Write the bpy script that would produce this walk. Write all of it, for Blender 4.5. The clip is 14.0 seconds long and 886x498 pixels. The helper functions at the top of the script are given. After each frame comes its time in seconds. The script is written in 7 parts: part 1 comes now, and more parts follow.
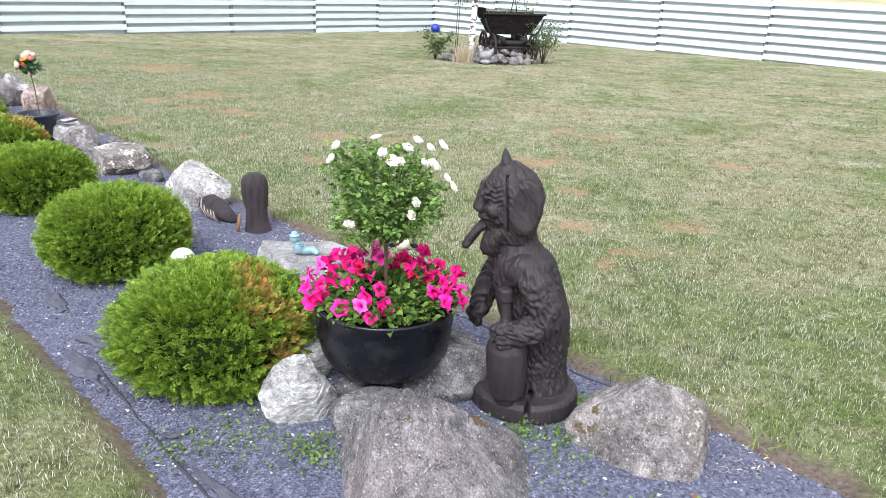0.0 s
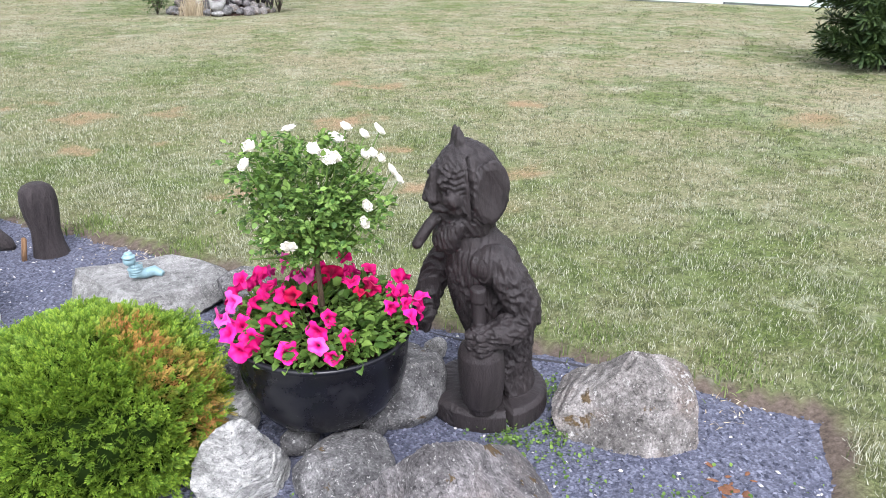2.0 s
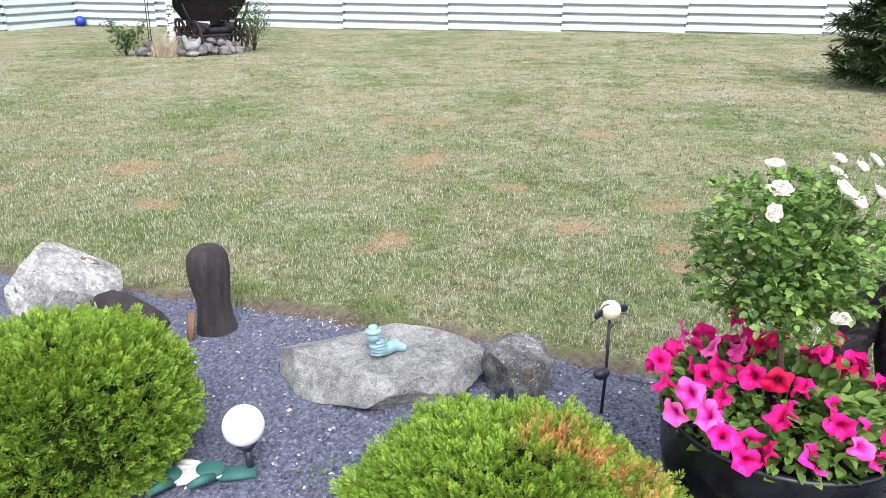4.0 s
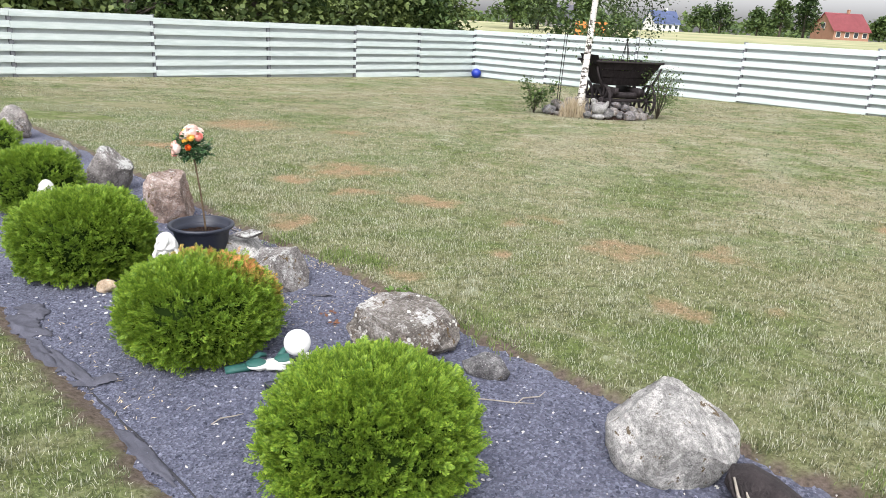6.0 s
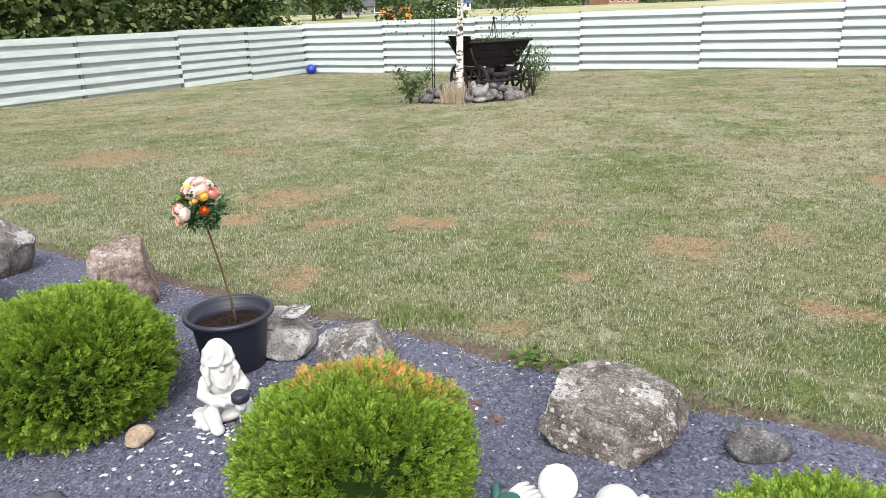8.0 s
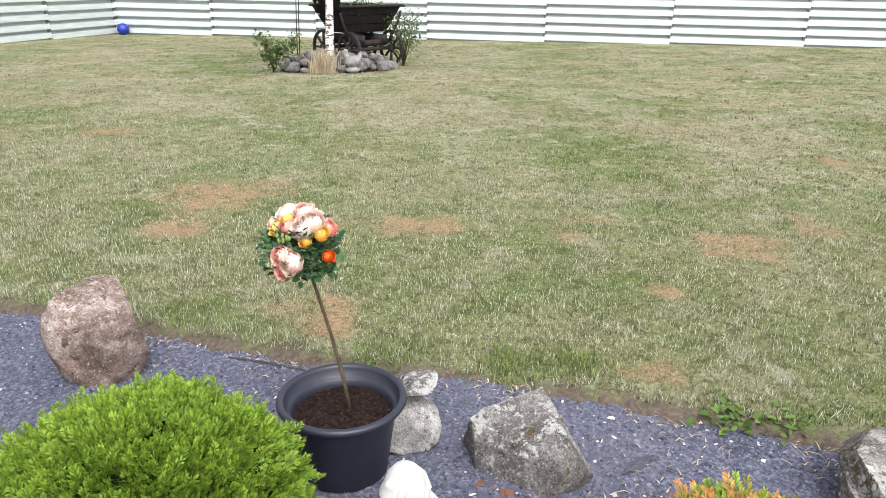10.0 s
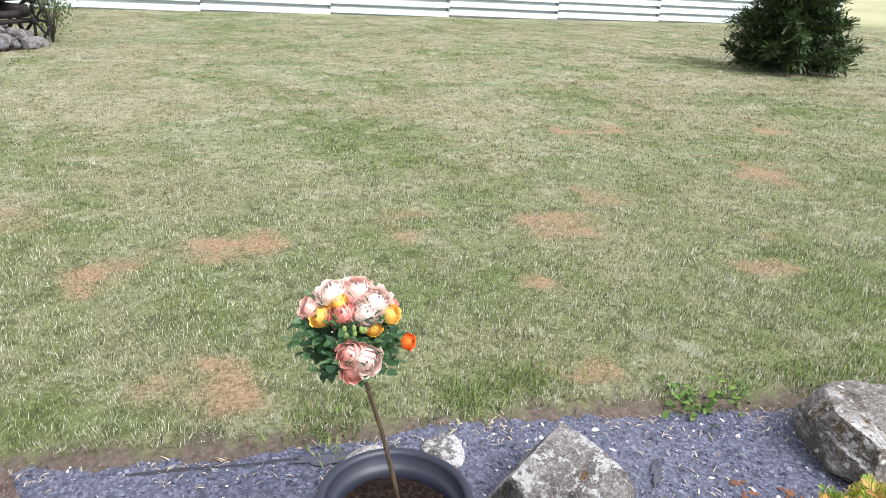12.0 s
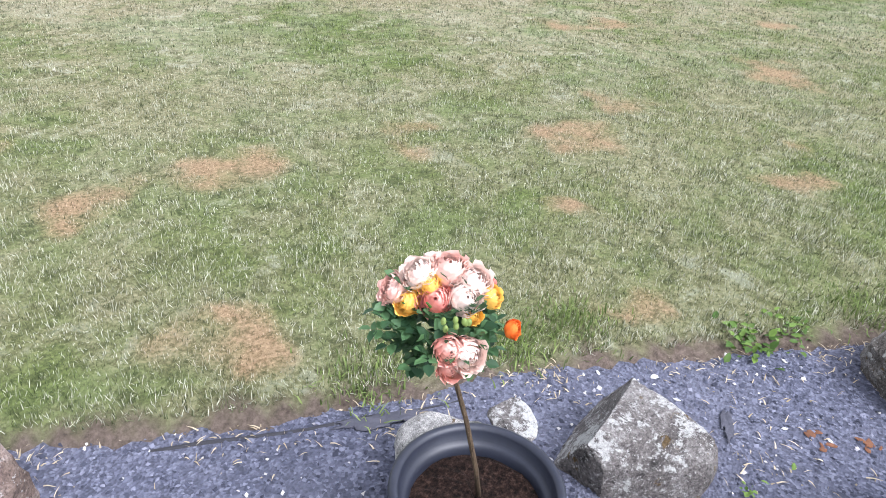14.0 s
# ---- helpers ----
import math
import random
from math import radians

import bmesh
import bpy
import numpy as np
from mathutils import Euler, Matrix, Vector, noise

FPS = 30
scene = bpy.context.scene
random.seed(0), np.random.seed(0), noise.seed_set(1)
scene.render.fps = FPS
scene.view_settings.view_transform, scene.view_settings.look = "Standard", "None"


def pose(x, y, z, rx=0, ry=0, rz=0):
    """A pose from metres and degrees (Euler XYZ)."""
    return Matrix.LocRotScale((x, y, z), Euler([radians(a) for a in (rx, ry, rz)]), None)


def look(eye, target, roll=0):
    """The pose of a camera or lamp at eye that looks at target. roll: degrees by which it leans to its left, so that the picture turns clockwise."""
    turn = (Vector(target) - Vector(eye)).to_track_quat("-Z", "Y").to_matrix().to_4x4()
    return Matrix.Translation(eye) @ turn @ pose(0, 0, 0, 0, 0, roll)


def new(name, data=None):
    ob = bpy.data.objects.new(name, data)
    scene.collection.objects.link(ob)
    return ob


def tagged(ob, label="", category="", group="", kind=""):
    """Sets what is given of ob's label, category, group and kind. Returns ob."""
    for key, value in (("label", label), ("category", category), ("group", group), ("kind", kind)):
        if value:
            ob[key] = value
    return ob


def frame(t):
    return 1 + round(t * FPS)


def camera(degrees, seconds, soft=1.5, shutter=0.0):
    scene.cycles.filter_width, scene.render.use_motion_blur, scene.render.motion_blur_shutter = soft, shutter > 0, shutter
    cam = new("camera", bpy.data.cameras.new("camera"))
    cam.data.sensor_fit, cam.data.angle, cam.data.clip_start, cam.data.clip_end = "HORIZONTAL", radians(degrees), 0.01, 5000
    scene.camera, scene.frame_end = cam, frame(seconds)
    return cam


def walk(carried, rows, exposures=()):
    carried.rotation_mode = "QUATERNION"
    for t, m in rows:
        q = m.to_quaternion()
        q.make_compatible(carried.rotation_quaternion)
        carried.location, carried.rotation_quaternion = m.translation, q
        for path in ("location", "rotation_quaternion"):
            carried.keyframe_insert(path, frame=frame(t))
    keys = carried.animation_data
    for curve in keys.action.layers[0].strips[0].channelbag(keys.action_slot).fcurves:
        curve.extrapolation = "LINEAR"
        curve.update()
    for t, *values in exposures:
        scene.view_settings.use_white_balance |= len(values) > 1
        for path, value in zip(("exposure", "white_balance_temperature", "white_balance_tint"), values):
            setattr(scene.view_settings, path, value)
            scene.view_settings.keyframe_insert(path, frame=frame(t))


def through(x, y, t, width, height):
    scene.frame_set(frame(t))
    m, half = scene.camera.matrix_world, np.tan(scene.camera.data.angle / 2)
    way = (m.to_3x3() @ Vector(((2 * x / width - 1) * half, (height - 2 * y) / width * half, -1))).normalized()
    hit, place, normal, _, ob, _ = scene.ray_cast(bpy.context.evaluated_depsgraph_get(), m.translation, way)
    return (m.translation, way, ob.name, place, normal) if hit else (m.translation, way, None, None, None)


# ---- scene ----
cam = camera(63.7, 14.0, soft=0.6)
METRES, EYE, TILT, LEAN, TURN = 9.6, 1.5, -1.8, 0.0, 0.0
PATH = [
    (0, (0.005, 0.013, 1.492), (0.004, 1.883, 0.783), 2.3),
    (0.5, (-0.073, 0.069, 1.485), (0.005, 1.908, 0.703), 3.0),
    (1, (-0.207, 0.312, 1.489), (-0.02, 2.167, 0.766), 1.0),
    (1.5, (-0.37, 0.483, 1.468), (0.002, 2.307, 0.737), 4.8),
    (2, (-0.639, 0.628, 1.469), (0.042, 2.319, 0.647), 1.1),
    (2.2, (-0.721, 0.677, 1.458), (0.024, 2.334, 0.621), 0.9),
    (4.3, (-1.898, 1.893, 1.321), (-1.033, 3.556, 0.622), 0.0),
    (4.5, (-1.977, 2.006, 1.351), (-1.29, 3.752, 0.657), -0.4),
    (5, (-2.317, 2.32, 1.341), (-1.926, 4.138, 0.606), 2.2),
    (5.5, (-2.657, 2.614, 1.352), (-2.43, 4.471, 0.645), 3.0),
    (6, (-2.933, 2.975, 1.343), (-2.864, 4.88, 0.738), 3.1),
    (6.5, (-3.285, 3.277, 1.3), (-3.061, 5.175, 0.71), 2.6),
    (7, (-3.618, 3.594, 1.314), (-3.292, 5.46, 0.672), 2.3),
    (7.5, (-3.944, 3.96, 1.325), (-3.66, 5.839, 0.702), 3.3),
    (8, (-4.273, 4.249, 1.302), (-3.74, 6.072, 0.676), -2.0),
    (8.5, (-4.547, 4.618, 1.27), (-3.862, 6.399, 0.67), 0.7),
    (8.7, (-4.629, 4.785, 1.275), (-3.884, 6.532, 0.649), 2.2),
    (10.8, (-5.521, 6.128, 1.277), (-4.226, 7.452, 0.522), -0.1),
    (11, (-5.59, 6.231, 1.286), (-4.192, 7.441, 0.524), 0.5),
    (11.5, (-5.628, 6.547, 1.287), (-4.122, 7.617, 0.521), 0.4),
    (12, (-5.663, 6.777, 1.332), (-4.038, 7.661, 0.573), 3.7),
    (12.5, (-5.734, 6.986, 1.342), (-4.078, 7.724, 0.498), -0.4),
    (13, (-5.627, 7.12, 1.33), (-3.981, 7.773, 0.4), 2.5),
    (13.5, (-5.492, 7.158, 1.332), (-3.9, 7.807, 0.311), 4.2),
    (14, (-5.494, 7.196, 1.327), (-3.932, 7.915, 0.306), 4.5),
]
walk(cam, [(t, look(eye, target, roll)) for t, eye, target, roll in PATH],
     [(0.0, 0.47, 6030, 14), (2.0, 0.48, 6030, 14), (4.6, 0.47, 6150, 13), (5.8, 0.29, 6350, 12.5), (8.6, 0.18, 6480, 13), (11.0, 0.39, 6420, 12), (12.5, 0.45, 6050, 14), (14.0, 0.53, 5930, 15)])

# ---- light ----
world = bpy.data.worlds.new("sky")
scene.world = world
world.use_nodes = True
wt = world.node_tree
sky = wt.nodes.new("ShaderNodeTexSky")
sky.sky_type, sky.sun_disc = "NISHITA", False
sky.sun_elevation, sky.sun_rotation = radians(52), radians(-166)
sky.air_density, sky.dust_density = 1.0, 4.0
cloud = wt.nodes.new("ShaderNodeHueSaturation")   # overcast: the sky's blue is veiled
cloud.inputs["Saturation"].default_value = 0.12
cloud.inputs["Value"].default_value = 2.2
back = wt.nodes["Background"]
back.inputs["Strength"].default_value = 0.15
wt.links.new(sky.outputs[0], cloud.inputs["Color"])
wt.links.new(cloud.outputs[0], back.inputs["Color"])
sun = new("sun", bpy.data.lights.new("sun", "SUN"))
sun.data.energy, sun.data.angle, sun.data.color = 1.1, radians(22), (1.0, 0.97, 0.94)
sun.matrix_world = look((-1.6, -6.6, 9.5), (0, 0, 0))


# ---- materials ----
class Nodes:
    """A short way to write a node material."""

    def __init__(self, name, rough=0.8, metal=0.0, spec=0.3):
        self.mat = bpy.data.materials.new(name)
        self.mat.use_nodes = True
        self.t = self.mat.node_tree
        self.bsdf = self.t.nodes["Principled BSDF"]
        self.bsdf.inputs["Roughness"].default_value = rough
        self.bsdf.inputs["Metallic"].default_value = metal
        self.bsdf.inputs["Specular IOR Level"].default_value = spec

    def put(self, socket, value):
        if isinstance(value, bpy.types.NodeSocket):
            self.t.links.new(value, socket)
        elif isinstance(value, (tuple, list)) and len(value) == 3 and socket.type == "RGBA":
            socket.default_value = (*value, 1)
        else:
            socket.default_value = value

    def coord(self, which="Object"):
        return self.t.nodes.new("ShaderNodeTexCoord").outputs[which]

    def place(self):
        return self.t.nodes.new("ShaderNodeNewGeometry").outputs["Position"]

    def island(self):
        return self.t.nodes.new("ShaderNodeNewGeometry").outputs["Random Per Island"]

    def chance(self):
        return self.t.nodes.new("ShaderNodeObjectInfo").outputs["Random"]

    def attr(self, name):
        n = self.t.nodes.new("ShaderNodeAttribute")
        n.attribute_name = name
        return n.outputs["Fac"]

    def stretch(self, vec, scale):
        n = self.t.nodes.new("ShaderNodeMapping")
        self.put(n.inputs["Vector"], vec)
        n.inputs["Scale"].default_value = scale
        return n.outputs[0]

    def noise(self, vec, scale, detail=3.0, rough=0.6, distort=0.0):
        n = self.t.nodes.new("ShaderNodeTexNoise")
        self.put(n.inputs["Vector"], vec)
        n.inputs["Scale"].default_value, n.inputs["Detail"].default_value = scale, detail
        n.inputs["Roughness"].default_value, n.inputs["Distortion"].default_value = rough, distort
        return n.outputs["Fac"]

    def cells(self, vec, scale, feature="F1", out="Distance"):
        n = self.t.nodes.new("ShaderNodeTexVoronoi")
        n.feature = feature
        self.put(n.inputs["Vector"], vec)
        n.inputs["Scale"].default_value = scale
        return n.outputs[out]

    def ramp(self, fac, stops):
        n = self.t.nodes.new("ShaderNodeValToRGB")
        self.put(n.inputs[0], fac)
        els = n.color_ramp.elements
        while len(els) < len(stops):
            els.new(0.5)
        for e, (p, c) in zip(els, stops):
            e.position, e.color = p, ((c, c, c, 1) if isinstance(c, (int, float)) else (*c, 1))
        return n.outputs[0]

    def mix(self, fac, a, b, mode="MIX"):
        n = self.t.nodes.new("ShaderNodeMix")
        n.data_type, n.blend_type = "RGBA", mode
        self.put(n.inputs[0], fac)
        self.put(n.inputs[6], a)
        self.put(n.inputs[7], b)
        return n.outputs[2]

    def math(self, op, a, b=0.0):
        n = self.t.nodes.new("ShaderNodeMath")
        n.operation = op
        self.put(n.inputs[0], a)
        self.put(n.inputs[1], b)
        return n.outputs[0]

    def bump(self, height, strength=0.5, distance=0.01):
        n = self.t.nodes.new("ShaderNodeBump")
        n.inputs["Strength"].default_value, n.inputs["Distance"].default_value = strength, distance
        self.put(n.inputs["Height"], height)
        self.t.links.new(n.outputs[0], self.bsdf.inputs["Normal"])

    def done(self, color, rough=None):
        self.put(self.bsdf.inputs["Base Color"], color)
        if rough is not None:
            self.put(self.bsdf.inputs["Roughness"], rough)
        return self.mat


def plain(name, color, rough=0.6, spec=0.3, vary=0.15, scale=8.0, bump=0.15, metal=0.0):
    """A painted or moulded surface with faint mottling and grain."""
    n = Nodes(name, rough, metal, spec)
    v = n.coord()
    big, fine = n.noise(v, scale), n.noise(v, scale * 14, 4)
    dark = tuple(c * (1 - vary) for c in color)
    light = tuple(min(1, c * (1 + vary)) for c in color)
    n.bump(fine, bump, 0.004)
    return n.done(n.ramp(n.mix(0.35, big, fine), [(0.3, dark), (0.7, light)]))


def stone(name, dark, mid, light, lichen=0.0, scale=6.0, speck=0.5, warm=None, streak=False, gain=1.0, dots=False):
    """Field stone: cloudy tones, mineral grain, lichen crust, cracks and pits."""
    n = Nodes(name, 0.9, 0, 0.2)
    dark, mid, light = (tuple(c * g for c in t) for t, g in ((dark, 0.62 * gain), (mid, 0.90 * gain), (light, 1.18 * gain)))
    v = n.coord()
    w = n.stretch(v, (1.0, 1.0, 3.5)) if streak else v
    cloudy = n.mix(0.4, n.noise(w, scale, 6, 0.65, 0.6), n.noise(w, scale * 4.5, 6, 0.7, 0.4))
    grain = n.noise(v, scale * 24, 5, 0.75)
    col = n.ramp(cloudy, [(0.36, dark), (0.5, mid), (0.63, light)])
    if warm:
        col = n.mix(n.ramp(n.noise(v, scale * 0.7, 4, 0.6), [(0.48, 0.0), (0.64, 0.8)]), col, warm)
    col = n.mix(speck, col, n.ramp(grain, [(0.36, 0.35), (0.5, 0.95), (0.64, 1.6)]), "MULTIPLY")
    pale = n.ramp(n.noise(v, scale * 15, 5, 0.7), [(0.60, 0.0), (0.63, 0.7)])
    col = n.mix(pale, col, (0.56, 0.55, 0.52))
    col = n.mix(n.ramp(n.noise(v, scale * 11, 5, 0.7, 0.5), [(0.36, 0.65), (0.41, 0.0)]), col, tuple(c * 0.35 for c in dark))
    if lichen:
        spots = n.noise(v, scale * 6, 9, 0.85, 0.3)
        where = n.noise(v, scale * 0.7, 3)
        up = n.t.nodes.new("ShaderNodeSeparateXYZ")   # lichen thrives on the faces open to the sky
        n.put(up.inputs[0], n.t.nodes.new("ShaderNodeNewGeometry").outputs["Normal"])
        where = n.math("ADD", where, n.math("MULTIPLY", up.outputs[2], 0.16 * lichen))
        mask = n.ramp(n.mix(0.45, spots, where), [(0.62 - 0.075 * lichen, 0.0), (0.64 - 0.075 * lichen, 0.95)])
        col = n.mix(mask, col, n.ramp(grain, [(0.35, (0.34, 0.34, 0.325)), (0.65, (0.60, 0.60, 0.575))]))
        moss = n.ramp(n.noise(v, scale * 2.1, 5, 0.65, 0.4), [(0.62, 0.0), (0.65, 0.9)])
        col = n.mix(moss, col, n.ramp(grain, [(0.35, (0.045, 0.03, 0.012)), (0.65, (0.17, 0.11, 0.04))]))
    if dots:   # round lichen discs
        disc = n.math("MULTIPLY", n.ramp(n.cells(v, 21), [(0.20, 1.0), (0.26, 0.0)]), n.ramp(n.noise(v, 9, 4), [(0.48, 0.0), (0.54, 0.9)]))
        col = n.mix(disc, col, (0.62, 0.62, 0.58))
    h = n.mix(0.45, n.noise(w, scale * 5, 10, 0.8, 0.3), n.noise(v, scale * 36, 5, 0.75))
    n.bump(h, 0.9, 0.022)
    return n.done(col)


def leafy(name, low, high, extra=None, rough=0.55, base=None, through=0.25):
    """Foliage: each leaf has its own tone; 'tip' runs from a shade-darkened base to the fresh growth, 'dry' marks
    scorched sprays.
    """
    n = Nodes(name, rough, 0, 0.3)
    tone = n.ramp(n.island(), [(0.0, low), (1.0, high)])
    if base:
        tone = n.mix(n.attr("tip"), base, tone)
    tone = n.mix(n.ramp(n.noise(n.place(), 9.0, 2), [(0.35, 0.0), (0.7, 0.4)]), tone, tuple(c * 0.55 for c in low))
    if extra:
        tone = n.mix(n.attr("dry"), tone, n.ramp(n.island(), [(0.0, tuple(c * 0.55 for c in extra)), (1.0, extra)]))
    out = n.t.nodes["Material Output"]
    trans, add = n.t.nodes.new("ShaderNodeBsdfTranslucent"), n.t.nodes.new("ShaderNodeMixShader")
    n.put(trans.inputs["Color"], tone)
    add.inputs[0].default_value = through
    n.t.links.new(n.bsdf.outputs[0], add.inputs[1])
    n.t.links.new(trans.outputs[0], add.inputs[2])
    n.t.links.new(add.outputs[0], out.inputs["Surface"])
    return n.done(tone)


def lawn_tone(n, dry):
    """Mown summer lawn: green with pale tufts and painted gloss, bleached straw and burnt patches."""
    v = n.place()
    near_bed, straw_at = n.attr("near_bed"), n.attr("straw")
    big = n.noise(v, 0.5, 4, 0.6)
    mid = n.noise(v, 3.0, 5, 0.7, 0.5)
    clump = n.noise(v, 11.0, 6, 0.75, 0.6)
    fine = n.noise(v, 55, 5, 0.8)
    green = n.ramp(n.mix(0.5, fine, clump), [(0.38, GRASS_DARK), (0.62, GRASS_LIGHT)])
    green = n.mix(n.ramp(n.noise(v, 1.7, 4, 0.65, 0.4), [(0.42, 0.0), (0.58, 0.85)]), green, n.ramp(fine, [(0.38, (0.045, 0.085, 0.020)), (0.62, (0.23, 0.31, 0.075))]))
    straw = n.ramp(fine, [(0.38, (0.20, 0.165, 0.085)), (0.62, (0.64, 0.56, 0.40))])
    amount = n.ramp(n.mix(0.55, big, mid), [(0.42, 0.0), (0.55, 0.88)])
    amount = n.math("MULTIPLY", amount, n.math("SUBTRACT", 1.0, n.math("MULTIPLY", near_bed, 0.32)))
    amount = n.math("MAXIMUM", amount, n.math("MULTIPLY", straw_at, 0.8))
    tone = n.mix(amount, green, straw)
    # pale patches in the colour: tufts, with the grass's glossy highlights painted in
    pale_gloss = n.math("MULTIPLY", n.ramp(n.mix(0.5, mid, clump), [(0.545, 0.0), (0.60, 0.62)]), n.ramp(n.noise(v, 2.1, 3), [(0.40, 0.15), (0.58, 1.0)]))
    tone = n.mix(pale_gloss, tone, (0.58, 0.62, 0.50))
    tone = n.mix(n.math("MULTIPLY", n.ramp(n.noise(v, 1.1, 3, 0.6), [(0.45, 0.0), (0.62, 0.34)]), n.math("SUBTRACT", 1.0, near_bed)), tone, (0.56, 0.56, 0.42))
    tone = n.mix(n.ramp(clump, [(0.40, 0.6), (0.49, 0.0)]), tone, (0.036, 0.050, 0.018))
    # brightness lowered through the colour: darker green mixed in towards the bed
    tone = n.mix(n.math("MULTIPLY", near_bed, 0.26), tone, n.ramp(fine, [(0.4, (0.045, 0.075, 0.018)), (0.6, (0.17, 0.23, 0.065))]))
    burnt = n.ramp(fine, [(0.36, (0.22, 0.125, 0.07)), (0.64, (0.66, 0.45, 0.29))])
    return n.mix(n.ramp(n.math("MULTIPLY", dry, n.math("ADD", n.math("MULTIPLY", n.mix(0.5, clump, fine), 3.4), -0.75)), [(0.10, 0.0), (0.72, 0.86)]), tone, burnt)


GRASS_DARK, GRASS_LIGHT = (0.050, 0.080, 0.027), (0.34, 0.41, 0.17)


def ground_material():
    n = Nodes("turf_and_field", 0.95, 0, 0.1)
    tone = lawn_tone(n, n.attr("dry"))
    tone = n.mix(0.48, tone, (0.05, 0.05, 0.024))
    v = n.place()
    meadow = n.ramp(n.noise(v, 0.09, 5, 0.6), [(0.35, (0.22, 0.24, 0.12)), (0.65, (0.36, 0.34, 0.21))])
    tone = n.mix(n.attr("field"), tone, meadow)
    soil = n.ramp(n.noise(v, 45, 5, 0.7), [(0.3, (0.05, 0.038, 0.03)), (0.7, (0.17, 0.135, 0.11))])
    tone = n.mix(n.attr("soil"), tone, soil)
    n.bump(n.noise(v, 40, 6, 0.75), 0.6, 0.03)
    return n.done(tone)


def blade_material():
    n = Nodes("grass_blades", 0.7, 0, 0.2)
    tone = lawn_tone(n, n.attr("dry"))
    r = n.island()
    tone = n.mix(n.math("MULTIPLY", n.ramp(r, [(0.0, 0.0), (0.60, 0.0), (0.80, 0.72), (1.0, 0.92)]), n.math("ADD", n.math("MULTIPLY", n.attr("near_bed"), 0.8), 0.2)), tone, n.mix(n.attr("dry"), (0.78, 0.78, 0.64), (0.62, 0.44, 0.29)))
    tone = n.mix(n.ramp(r, [(0.0, 0.9), (0.50, 0.0), (1.0, 0.0)]), tone, (0.036, 0.052, 0.017))
    # blade feet darkened in colour, for the gaps' shade below the paler tips
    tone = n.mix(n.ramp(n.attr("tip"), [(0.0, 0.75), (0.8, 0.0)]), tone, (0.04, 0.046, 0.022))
    return n.done(tone)


def gravel_material(name="slate_gravel"):
    n = Nodes(name, 0.85, 0, 0.35)
    v = n.place()
    r = n.cells(v, 95, out="Color")
    tone = n.ramp(r, [(0.0, (0.030, 0.033, 0.051)), (0.55, (0.083, 0.089, 0.130)), (1.0, (0.185, 0.194, 0.256))])
    wash = n.ramp(n.noise(v, 2.2, 4, 0.6), [(0.35, 0.0), (0.7, 0.35)])
    tone = n.mix(wash, tone, (0.120, 0.122, 0.152))
    n.bump(n.mix(0.4, n.cells(v, 95), n.noise(v, 60, 4)), 0.9, 0.012)
    return n.done(tone)


def gravel_piece_material():
    n = Nodes("slate_chips", 0.8, 0, 0.35)
    r = n.island()
    tone = n.ramp(r, [(0.0, (0.024, 0.027, 0.044)), (0.6, (0.080, 0.086, 0.125)), (0.95, (0.195, 0.203, 0.264)), (0.985, (0.5, 0.48, 0.45))])
    return n.done(tone)


def bark_wood(name, dark, light, groove=22.0, rough=0.75, relief=1.0):
    """Dark weathered wood, cut in upright grooves."""
    n = Nodes(name, rough, 0, 0.3)
    v = n.coord()
    g = n.noise(n.stretch(v, (1.0, 1.0, 0.22)), groove, 5, 0.7, 0.5)
    fine = n.noise(n.stretch(v, (1.0, 1.0, 0.3)), groove * 5, 4)
    n.bump(n.mix(0.3, g, fine), relief, 0.03)
    # tone follows the grooves: wood grain, with crevice shade put into the colour
    col = n.ramp(n.mix(0.3, g, fine), [(0.3, dark), (0.7, light)])
    return n.done(n.mix(n.ramp(n.noise(v, 5, 4), [(0.4, 0.0), (0.75, 0.4)]), col, light))


def birch_bark():
    n = Nodes("birch_bark", 0.7, 0, 0.3)
    v = n.coord()
    rings = n.noise(n.stretch(v, (1.2, 1.2, 9.0)), 2.4, 4, 0.65)
    scars = n.noise(v, 6.5, 4, 0.7)
    col = n.mix(n.ramp(n.mix(0.55, rings, scars), [(0.50, 0.0), (0.55, 1.0)]), (0.74, 0.71, 0.66), (0.06, 0.05, 0.045))
    return n.done(col)


def fence_paint():
    n = Nodes("fence_paint", 0.55, 0, 0.3)
    v = n.place()
    streak = n.noise(n.stretch(v, (0.6, 0.6, 5.0)), 3.0, 4)
    col = n.ramp(streak, [(0.3, (0.43, 0.49, 0.48)), (0.7, (0.56, 0.61, 0.605))])
    col = n.mix(n.math("MULTIPLY", n.chance(), 0.18), col, (0.56, 0.64, 0.60))
    return n.done(col)


def petal(name, deep, pale, throat=None, rough=0.6):
    n = Nodes(name, rough, 0, 0.2)
    tone = n.ramp(n.chance(), [(0.0, deep), (0.55, tuple((a + b) / 2 for a, b in zip(deep, pale))), (1.0, pale)])
    v = n.coord()
    tone = n.mix(n.ramp(n.noise(v, 60, 3), [(0.4, 0.0), (0.75, 0.3)]), tone, pale)
    if throat:
        tone = n.mix(n.attr("throat"), tone, throat)
    return n.done(tone)


def crumbs():
    n = Nodes("potting_soil", 0.95, 0, 0.15)
    v = n.coord()
    lump = n.noise(v, 70, 7, 0.75)
    n.bump(lump, 1.0, 0.03)
    return n.done(n.ramp(lump, [(0.40, (0.006, 0.004, 0.003)), (0.54, (0.036, 0.020, 0.015)), (0.68, (0.12, 0.07, 0.05))]))


